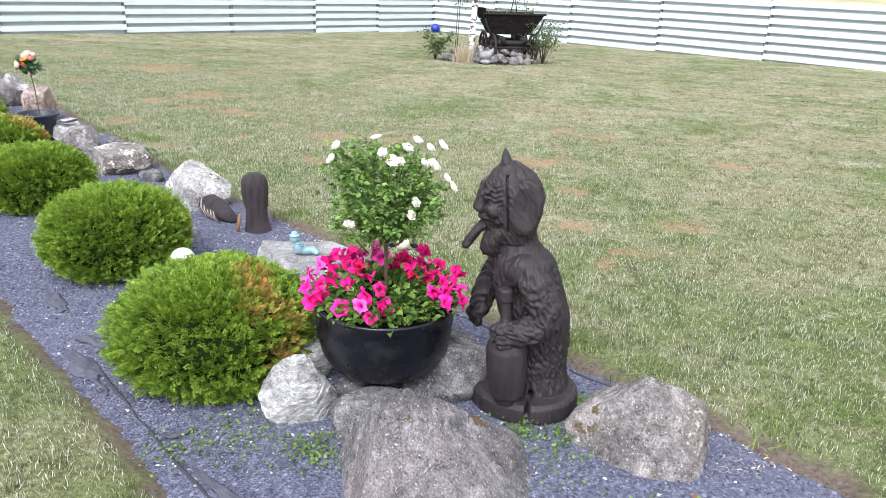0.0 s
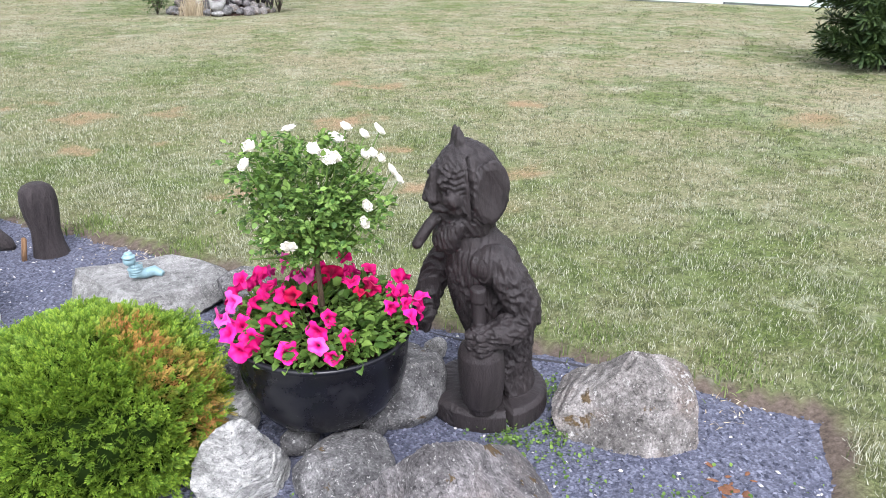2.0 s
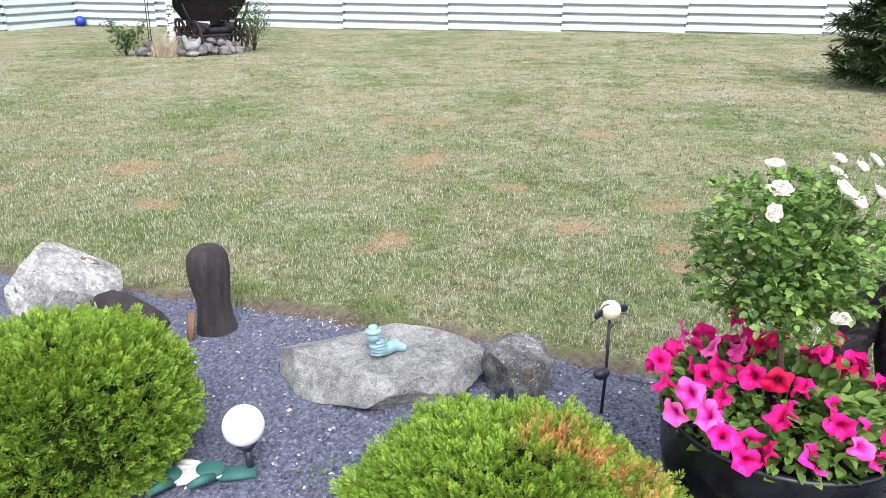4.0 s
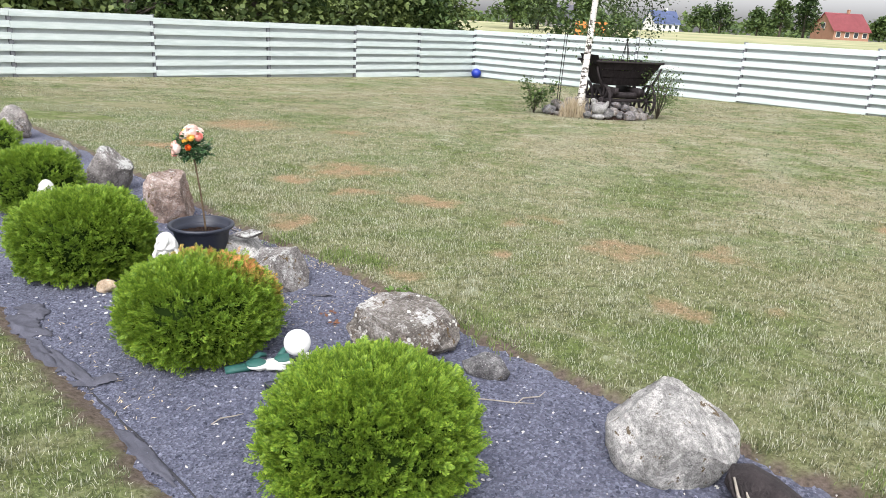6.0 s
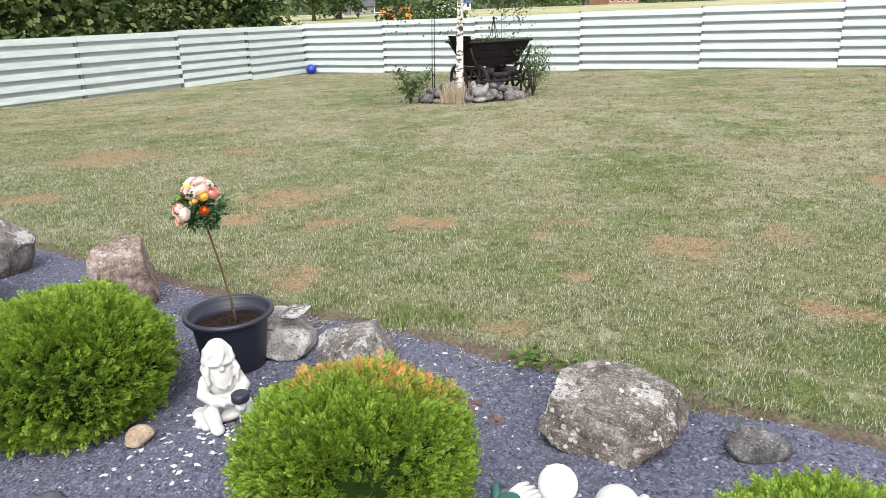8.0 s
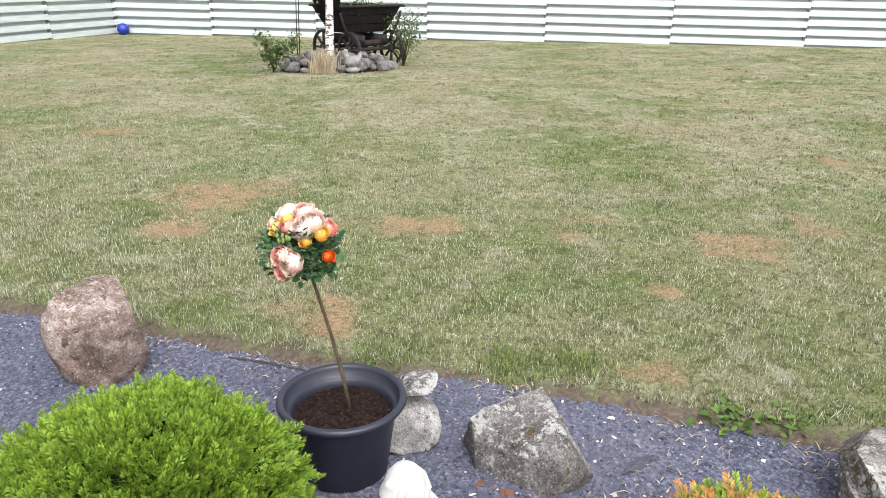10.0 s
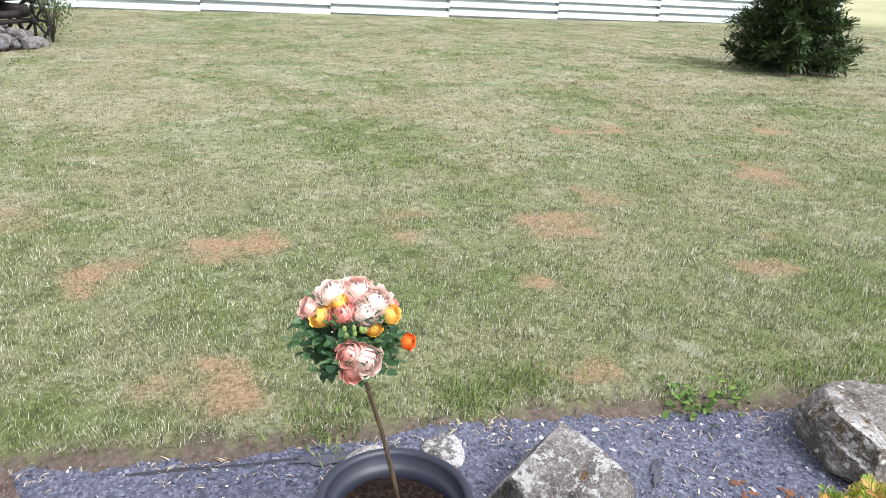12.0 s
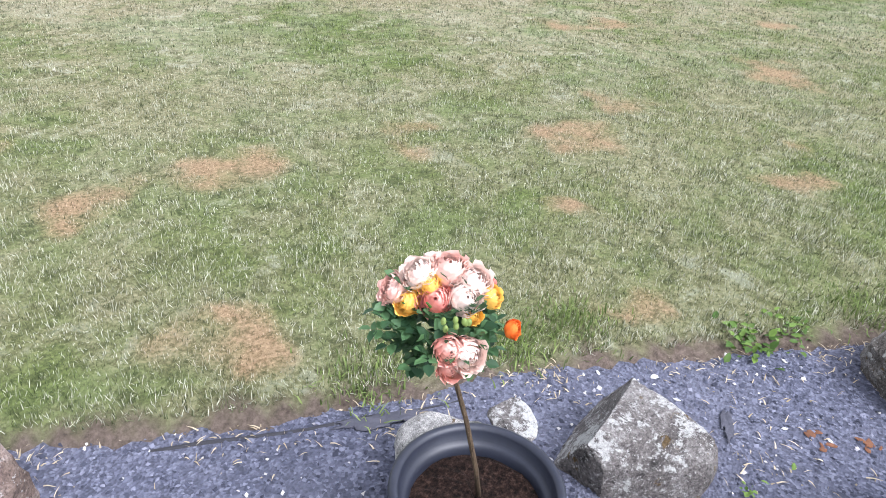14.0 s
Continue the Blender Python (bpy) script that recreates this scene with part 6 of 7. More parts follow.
def ribbed_log(x, y, turn):
    """A split piece of wood, pointed at one end, with a fan of ridges."""
    log = thing("carved_log", x, y, float(bed_height(x, y)) - 0.01, turn, "weathered ribbed piece of driftwood lying on gravel", "driftwood")
    bm = bmesh.new()
    pts = [(-0.17, 0, 0.12), (-0.12, 0, 0.115), (-0.04, 0, 0.085), (0.05, 0, 0.062), (0.13, 0, 0.045), (0.18, 0, 0.03)]
    tube(bm, pts, [0.04, 0.072, 0.082, 0.068, 0.046, 0.016], 18)
    for v in bm.verts:
        v.co.z = max(v.co.z * 0.95, 0.0)
    part("body", bm, OLD_WOOD, log)
    for i in range(11):
        bm = bmesh.new()
        t = i / 10
        bx = -0.16 + 0.20 * t
        tube(bm, [(bx, -0.055 - 0.02 * t, 0.15 - 0.07 * t), (bx + 0.03, -0.085, 0.10 - 0.05 * t), (bx + 0.085, -0.088, 0.045 - 0.02 * t)], [0.004, 0.006, 0.003], 6)
        part("ridge", bm, TWIG if i % 2 else OLD_WOOD, log)


ribbed_log(-1.66, 5.03, -38)


def gloves(x, y, turn, name="garden_gloves", label="green and white garden gloves lying on gravel"):
    pair = thing(name, x, y, float(bed_height(x, y)), turn, label, "gloves")
    for k, (dx, dy, a) in enumerate(((0, 0, 0), (0.13, 0.04, 12))):
        m = pose(dx, dy, 0.004 + 0.002 * k, 0, 0, a)
        bm = bmesh.new()
        ball(bm, (0, 0, 0.022), (0.062, 0.045, 0.018))
        part("palm", bm, GLOVE_WHITE, pair, at=m)
        for i in range(4):
            bm = tube(bmesh.new(), [(0.04, -0.033 + 0.022 * i, 0.02), (0.085, -0.04 + 0.026 * i, 0.022), (0.125, -0.045 + 0.028 * i, 0.012)], [0.013, 0.012, 0.009], 8)
            part("finger", bm, GLOVE_WHITE, pair, at=m)
        bm = bmesh.new()
        ball(bm, (-0.01, 0.0, 0.030), (0.050, 0.040, 0.018))
        tube(bm, [(-0.03, 0.03, 0.025), (0.0, 0.07, 0.04), (0.03, 0.085, 0.03)], [0.016, 0.015, 0.01], 8)
        part("back", bm, GLOVE_GREEN, pair, "green rubber back", at=m)
        bm = bmesh.new()
        tube(bm, [(-0.04, 0, 0.022), (-0.10, -0.01, 0.018), (-0.15, -0.02, 0.014)], [0.032, 0.030, 0.028], 12)
        for v in bm.verts:
            v.co.z *= 0.6
        part("cuff", bm, GLOVE_WHITE if k else GLOVE_GREEN, pair, at=m)


gloves(-3.66, 6.02, 10)
gloves(-1.56, 3.72, 150, "garden_glove", "green garden glove lying beside a globe lamp")


def stick(x, y, turn, length, material=None, label="thin dry stick lying on gravel"):
    rr = random.Random(int(x * 100))
    bm = bmesh.new()
    tube(bm, [(-length / 2, 0, 0.004), (-length / 6, rr.uniform(-0.02, 0.02), 0.008), (length / 5, rr.uniform(-0.02, 0.02), 0.006), (length / 2, 0, 0.004)], [0.002, 0.0032, 0.003, 0.0015], 6)
    ob = part("stick", bm, material or GLOVE_WHITE)
    ob.matrix_world = pose(x, y, float(bed_height(x, y)) + 0.004, 0, 0, turn)
    tagged(ob, label, "stick")


stick(-2.55, 5.78, -5, 0.32, TWIG)
stick(-2.40, 5.82, 40, 0.20, TWIG)
stick(-3.68, 5.55, 40, 0.14, TWIG)


# ---- stray white pebbles, fabric, weeds and cuttings ----
def scatter(name, spots, size, material, seed, label, category):
    """Many small flat bits strewn over the gravel."""
    rng = np.random.default_rng(seed)
    V, F, off = [], [], 0
    unit = np.array([(1, 0, 0), (0.4, 0.8, 0), (-0.6, 0.7, 0), (-1, -0.1, 0), (-0.3, -0.9, 0), (0.6, -0.7, 0), (0, 0, 0.6)], float)
    for sx, sy, r, k in spots:
        for _ in range(k):
            x, y = sx + rng.normal(0, r), sy + rng.normal(0, r)
            s = size * rng.uniform(0.5, 1.6) * np.array([1, rng.uniform(0.4, 0.9), 0.6])
            a = rng.uniform(0, 6.28)
            u = unit * s + rng.normal(0, 0.12, unit.shape) * s
            z = float(bed_height(x, y)) + 0.003
            V.append(np.stack([x + u[:, 0] * np.cos(a) - u[:, 1] * np.sin(a), y + u[:, 0] * np.sin(a) + u[:, 1] * np.cos(a), z + u[:, 2]], 1))
            F += [(off + i, off + (i + 1) % 6, off + 6) for i in range(6)]
            off += 7
    tagged(new(name, mesh_of(name, np.concatenate(V), F, material, False)), label, category, kind="stuff")


scatter("white_pebbles", [(-4.43, 6.93, 0.10, 55), (-4.30, 7.02, 0.12, 30), (-4.62, 6.86, 0.12, 22), (-4.7, 6.7, 0.1, 10), (-3.5, 7.3, 0.2, 12), (-3.2, 6.9, 0.2, 10)], 0.011, WHITE_PAINT, 3, "small white pebbles strewn on the gravel", "pebbles")
scatter("fallen_leaves", [(-3.42, 6.80, 0.03, 6), (-3.38, 6.62, 0.02, 4), (-4.0, 7.2, 0.06, 12), (-4.55, 7.75, 0.03, 5), (-4.2, 7.05, 0.08, 8), (0.92, 1.95, 0.05, 12)], 0.016, LITTER, 8, "brown leaf litter scattered on the gravel", "leaf litter")


def clippings(spots, seed):
    """Dry slivers of cut grass lying about the bed's edge."""
    rng = np.random.default_rng(seed)
    x = np.concatenate([sx + rng.normal(0, r, 2 * k) for sx, sy, r, k in spots])
    y = np.concatenate([sy + rng.normal(0, r, 2 * k) for sx, sy, r, k in spots])
    V, T = blades(x, y, np.full(len(x), 0.042), 0.006, rng, bed_height(x, y) + 0.008, 1.6)
    V[:, 2] = np.minimum(V[:, 2], np.repeat(bed_height(x, y), 5) + 0.010)
    tagged(new("dry_clippings", mesh_of("dry_clippings", V, T, DRY_GRASS, False)), "dry pale grass clippings along the bed", "clippings", kind="stuff")


clippings( [(-3.55, 7.65, 0.10, 60), (-3.95, 8.0, 0.12, 60), (-3.2, 7.25, 0.1, 50), (-2.9, 6.75, 0.1, 40), (-4.3, 8.4, 0.1, 50), (-4.7, 8.85, 0.12, 50), (-1.0, 4.75, 0.08, 25), (-0.8, 4.6, 0.06, 20), (1.2, 2.3, 0.1, 20),
                          (-3.45, 6.85, 0.22, 40), (-3.7, 6.9, 0.15, 30), (-4.6, 6.2, 0.2, 25), (-4.2, 5.7, 0.15, 20), (-3.4, 4.8, 0.15, 15)], 5)


def weed_patch(spots, seed):
    rng = np.random.default_rng(seed)
    P, D = [], []
    for sx, sy, r, k in spots:
        x, y = sx + rng.normal(0, r, k), sy + rng.normal(0, r, k)
        P.append(np.stack([x, y, bed_height(x, y) + rng.uniform(0, 0.025, k)], 1))
        D.append(np.stack([rng.normal(0, 1, k), rng.normal(0, 1, k), rng.uniform(0.1, 0.9, k)], 1))
    P, D = np.concatenate(P), np.concatenate(D)
    D /= np.linalg.norm(D, axis=1, keepdims=True)
    V, F = leaves(P, D, 0.013, rng, 0.4, 0.1, True)
    tagged(new("chickweed", mesh_of("chickweed", V, F, WEED_LEAF)), "low chickweed growing through the gravel", "weeds", kind="stuff")


weed_patch([(-0.45, 2.22, 0.06, 260), (-0.75, 2.30, 0.10, 220), (-0.95, 2.22, 0.08, 120), (0.33, 2.40, 0.05, 180), (0.50, 2.37, 0.06, 160), (0.62, 2.62, 0.05, 160), (0.45, 2.18, 0.08, 60), (0.72, 1.95, 0.07, 60), (1.0, 1.75, 0.1, 60),
            (-0.55, 3.5, 0.08, 160), (-1.2, 3.5, 0.06, 60), (-3.78, 6.95, 0.01, 8)], 9)


def broad_weed(x, y, k, size, seed, label):
    rng = np.random.default_rng(seed)
    P = np.stack([x + rng.normal(0, 0.07, k), y + rng.normal(0, 0.05, k), float(bed_height(x, y)) + rng.uniform(0.005, 0.055, k)], 1)
    D = np.stack([rng.normal(0, 1, k), rng.normal(0, 1, k), rng.uniform(0.0, 0.6, k)], 1)
    D /= np.linalg.norm(D, axis=1, keepdims=True)
    V, F = leaves(P, D, size * 0.42, rng, 0.30, 0.1, True)
    tagged(new("weed", mesh_of("weed", V, F, WEED_LEAF)), label, "weed", kind="stuff")


broad_weed(-3.02, 7.05, 70, 0.085, 1, "broad-leaved green weed at the lawn's edge")
broad_weed(-2.88, 6.90, 60, 0.07, 2, "broad-leaved green weed at the lawn's edge")
broad_weed(-3.79, 6.95, 6, 0.06, 3, "small green seedling in the gravel")
broad_weed(-3.20, 4.72, 14, 0.05, 4, "small green weed in the gravel")


def tuft(x, y, k, length, seed, material, label, spread_=0.10, lean=0.5):
    rng = np.random.default_rng(seed)
    px, py = x + rng.normal(0, spread_, k), y + rng.normal(0, spread_, k)
    V, T = blades(px, py, np.full(k, length), 0.006, rng, slope(py) - 0.01, lean)
    tagged(new("grass_tuft", mesh_of("grass_tuft", V, T, material, False)), label, "grass", kind="stuff")


for k, (tx, ty) in enumerate(((-2.45, 6.42), (-2.60, 6.60), (-3.30, 7.62), (-3.55, 7.78), (-3.95, 8.12), (-1.15, 5.10), (-0.60, 4.52), (0.62, 3.12), (0.95, 2.85), (1.35, 2.45))):
    tuft(tx + 0.04, ty + 0.04, 420, 0.050, 40 + k, TUFT, "long uncut grass tuft along the bed's edge", 0.085, 0.9)


def fabric(x, y, turn, lx, ly, seed, label="crumpled black weed fabric showing through the gravel"):
    """A torn, wrinkled sheet of ground cloth."""
    bm = bmesh.new()
    nx, ny = 30, 16
    off = seed * 7.3
    ca, sa = math.cos(radians(turn)), math.sin(radians(turn))
    rows = []
    for j in range(ny + 1):
        row = []
        for i in range(nx + 1):
            u, v = (i / nx - 0.5) * lx, (j / ny - 0.5) * ly
            v *= 0.75 + 0.35 * noise.noise(Vector((u * 7, off, 0)))
            u += 0.06 * noise.noise(Vector((v * 8, off, 3)))
            wx, wy = x + u * ca - v * sa, y + u * sa + v * ca
            h = 0.024 * max(0, noise.noise(Vector((u * 9, v * 16 + off, 1)))) + 0.012 * abs(noise.noise(Vector((u * 25, v * 40, off))))
            edge = min(1, 4 * min(i / nx, 1 - i / nx, j / ny, 1 - j / ny))
            row.append(bm.verts.new((u, v, float(bed_height(wx, wy)) - float(bed_height(x, y)) + 0.006 + h * edge)))
        rows.append(row)
    for j, (a, b) in enumerate(zip(rows, rows[1:])):
        for i in range(nx):
            u, v = 2 * i / nx - 1, 2 * j / ny - 1
            if u * u + v * v < 0.75 + 0.7 * noise.noise(Vector((u * 2.2, v * 2.2, off))):
                bm.faces.new((a[i], a[i + 1], b[i + 1], b[i]))
    bmesh.ops.delete(bm, geom=[v for v in bm.verts if not v.link_faces], context="VERTS")
    bmesh.ops.solidify(bm, geom=bm.faces[:], thickness=0.002)
    ob = part("weed_fabric", bm, FABRIC)
    ob.matrix_world = pose(x, y, float(bed_height(x, y)), 0, 0, turn)
    tagged(ob, label, "ground cloth", "torn weed fabric")


def edging(points, label="black weed fabric edge standing along the gravel"):
    """A thin upright lip of black cloth between soil and gravel."""
    bm = bmesh.new()
    pts = []
    for (x0, y0), (x1, y1) in zip(points, points[1:]):
        m = max(2, int(math.hypot(x1 - x0, y1 - y0) / 0.06))
        pts += [(x0 + (x1 - x0) * i / m, y0 + (y1 - y0) * i / m) for i in range(m)]
    rows = []
    for x, y in pts:
        x += 0.012 * noise.noise(Vector((x * 6, y * 6, 0)))
        y += 0.012 * noise.noise(Vector((x * 6, y * 6, 5)))
        z, h = float(bed_height(x, y)), 0.005 + 0.010 * noise.noise(Vector((x * 4, y * 4, 9)))
        rows.append([bm.verts.new((x - 0.008, y - 0.006, z - 0.01)), bm.verts.new((x, y, z + h)), bm.verts.new((x + 0.004, y + 0.004, z + h)), bm.verts.new((x + 0.008, y + 0.007, z - 0.01))])
    for a, b in zip(rows, rows[1:]):
        for i in range(3):
            bm.faces.new((a[i], a[i + 1], b[i + 1], b[i]))
    tagged(part("fabric_edge", bm, EDGING), label, "edging")


edging([(-4.50, 8.55), (-4.28, 8.30), (-4.0, 8.0), (-3.80, 7.80)])
edging([(0.02, 3.58), (0.30, 3.28), (0.68, 2.86), (0.95, 2.62)])
edging([(-1.62, 2.86), (-1.34, 2.58), (-1.05, 2.26), (-0.78, 1.98), (-0.50, 1.66), (-0.30, 1.48)])
edging([(-4.60, 6.05), (-4.15, 5.58), (-3.60, 4.98), (-3.12, 4.45)])
for k, args in enumerate(((-4.95, 6.42, -45, 0.45, 0.22), (-4.70, 6.08, -50, 0.50, 0.13), (-3.42, 4.85, -48, 0.55, 0.20), (-4.35, 5.85, 20, 0.25, 0.16), (-1.55, 2.74, -45, 0.5, 0.12), (-1.62, 3.0, -20, 0.3, 0.1), (-4.05, 8.02, -48, 0.35, 0.10),
                          (-3.48, 7.05, 10, 0.18, 0.08), (-2.05, 3.45, -48, 0.4, 0.1), (-0.98, 2.30, 35, 0.16, 0.06), (-0.72, 1.98, -40, 0.40, 0.08), (-5.02, 6.62, -40, 0.30, 0.20), (-4.52, 5.98, -42, 0.60, 0.10), (-3.92, 5.28, -46, 0.55, 0.10), (-2.75, 4.02, -46, 0.6, 0.09))):
    fabric(*args, k + 1)


# ---- birch, cart and stone mound ----
MX, MY = 1.05, 19.35


def tree_limbs(bm, rng, base, top, r0, limbs, low, spread_, droop, steps=10):
    """A tapered trunk with limbs; gives back the places of the limb ends."""
    base, top = Vector(base), Vector(top)
    pts = [base.lerp(top, t) + Vector((rng.uniform(-1, 1), rng.uniform(-1, 1), 0)) * 0.03 * t for t in (0, 0.08, 0.2, 0.35, 0.5, 0.65, 0.8, 1)]
    tube(bm, pts, [r0 * k for k in (1.35, 1.05, 0.95, 0.85, 0.7, 0.52, 0.33, 0.1)], steps)
    ends = []
    for i in range(limbs):
        t = low + (0.97 - low) * (i + rng.random()) / limbs
        s = base.lerp(top, t)
        a = rng.uniform(0, 6.283)
        L = spread_ * (1.15 - 0.75 * t) * rng.uniform(0.7, 1.2)
        out = Vector((math.cos(a), math.sin(a), 0))
        mid = s + out * L * 0.55 + Vector((0, 0, L * 0.30))
        end = s + out * L + Vector((0, 0, L * (0.30 - droop)))
        tube(bm, [s, mid, end], [r0 * (0.42 - 0.28 * t), r0 * 0.16, r0 * 0.04], 6)
        ends += [mid, (mid + end) / 2, end]
    return ends


def leaf_cloud(ends, k, spread_, size, rng, hang=0.0, wide=0.33):
    e = np.array([tuple(v) for v in ends])
    p = e[rng.integers(0, len(e), k)] + rng.normal(0, 1, (k, 3)) * spread_
    if hang:
        p[:, 2] -= np.abs(rng.normal(0, hang, k))
    d = rng.normal(0, 1, (k, 3)) + [0, 0, -0.3]
    d /= np.linalg.norm(d, axis=1, keepdims=True)
    return leaves(p, d, size, rng, wide)


def birch():
    x, y, z = 0.50, 18.93, -0.36
    tree = thing("birch_tree", x, y, z, 0, "slender white birch with hanging branches on a stone mound", "tree")
    rng = random.Random(6)
    bm = bmesh.new()
    ends = tree_limbs(bm, rng, (0, 0, 0), (0.30, 0.1, 6.6), 0.074, 0, 0.3, 1.0, 0, 16)
    part("trunk", bm, BIRCH_BARK, tree)
    all_ends = []
    base, top = Vector((0, 0, 0)), Vector((0.30, 0.1, 6.6))
    for i in range(24):
        t = 0.37 + 0.58 * i / 23
        s = base.lerp(top, t)
        a = i * 2.4
        L = 1.75 * (1.1 - 0.8 * t) * rng.uniform(0.75, 1.15)
        out = Vector((math.cos(a), math.sin(a), 0))
        pts = [s, s + out * L * 0.45 + Vector((0, 0, 0.30 * L)), s + out * L * 0.85 + Vector((0, 0, 0.22 * L)), s + out * L * 1.05 + Vector((0, 0, -0.12 * L)), s + out * L * 1.1 + Vector((0, 0, -0.50 * L))]
        bm = bmesh.new()
        tube(bm, pts, [0.028 * (1.1 - t), 0.018 * (1.1 - t), 0.010, 0.006, 0.003], 6)
        part("branch", bm, BARK, tree)
        all_ends += [pts[1].lerp(pts[2], 0.5), pts[2], pts[3], pts[4], pts[3].lerp(pts[4], 0.5)]
    g = np.random.default_rng(6)
    V, F = leaf_cloud(all_ends, 15000, 0.20, 0.058, g, 0.20, 0.38)
    part("crown", mesh_of("crown", V, F, BIRCH_LEAF), None, tree, "small dark leaves")
    part("twig_leaves", mesh_of("twig_leaves", *leaf_cloud([Vector((0.05, -0.1, 1.6)), Vector((0.25, 0, 1.75)), Vector((-0.2, 0, 1.3))], 50, 0.10, 0.06, g), BIRCH_LEAF), None, tree)


def mound():
    rng = random.Random(4)
    xs, ys = np.linspace(-1.3, 1.5, 29), np.linspace(-0.9, 1.6, 26)
    X, Y = np.meshgrid(xs, ys)
    r = np.hypot(X / 1.25, (Y - 0.3) / 1.0)
    Z = slope(Y + MY) + np.where(r < 1, 0.17 * np.clip(1.0 - r, 0, 0.5) * 2, -0.05) + 0.02 * wobble(X, Y, 6)
    n, m = X.shape
    i = np.arange(n * m).reshape(n, m)
    F = np.stack([i[:-1, :-1], i[:-1, 1:], i[1:, 1:], i[1:, :-1]], -1).reshape(-1, 4)
    tagged(new("soil_mound", mesh_of("soil_mound", np.stack([X + MX, Y + MY, Z], -1).reshape(-1, 3), F, SOIL, True)), "low soil mound under the birch and the cart", "mound", kind="structure")
    done = []
    tries = 0
    while len(done) < 72 and tries < 1600:
        tries += 1
        a, q = rng.uniform(0, 6.283), math.sqrt(rng.uniform(0.05, 1.1))
        x, y = 1.15 * q * math.cos(a), 0.3 + 0.92 * q * math.sin(a)
        if any(math.hypot(x - u, y - w) < 0.155 for u, w in done) or math.hypot(x + 0.55, y + 0.42) < 0.14:
            continue
        done.append((x, y))
        s = rng.uniform(0.09, 0.19)
        z = on_ground(0, MY + y) + 0.19 * min(0.5, max(0, 1 - q)) * 2
        rock("stone", MX + x, MY + y, (s, s * rng.uniform(0.7, 1), s * rng.uniform(0.55, 0.8)), rng.uniform(0, 360), rng.choice((GREY_STONE, PINK_STONE, BROWN_STONE, BROWN_STONE, GREY_STONE)), 300 + len(done), "rounded field stone piled under the cart", [], 0.07, 0.02, base=z, fine=2)["group"] = "stones of the mound"


def wheel(parent, x, y, z, radius):
    w = part("wheel", lathe_ring(radius), CART_WOOD, parent, "spoked wooden wheel", at=pose(x, y, z, 0, 90, 0))
    for i in range(8):
        bm = bmesh.new()
        box(bm, (radius * 0.48, 0, 0), (radius * 0.9, 0.04, 0.04), bevel=0.004)
        part("spoke", bm, CART_WOOD, w, at=pose(0, 0, 0, 0, 0, i * 45))
    bm = bmesh.new()
    lathe(bm, [(0, -0.07), (0.06, -0.07), (0.08, 0), (0.06, 0.07), (0, 0.07)], 16)
    part("hub", bm, CART_WOOD, w)


def lathe_ring(radius):
    bm = bmesh.new()
    lathe(bm, [(radius * 0.86, -0.025), (radius, -0.025), (radius, 0.025), (radius * 0.86, 0.025), (radius * 0.86, -0.025)], 32)
    return bm


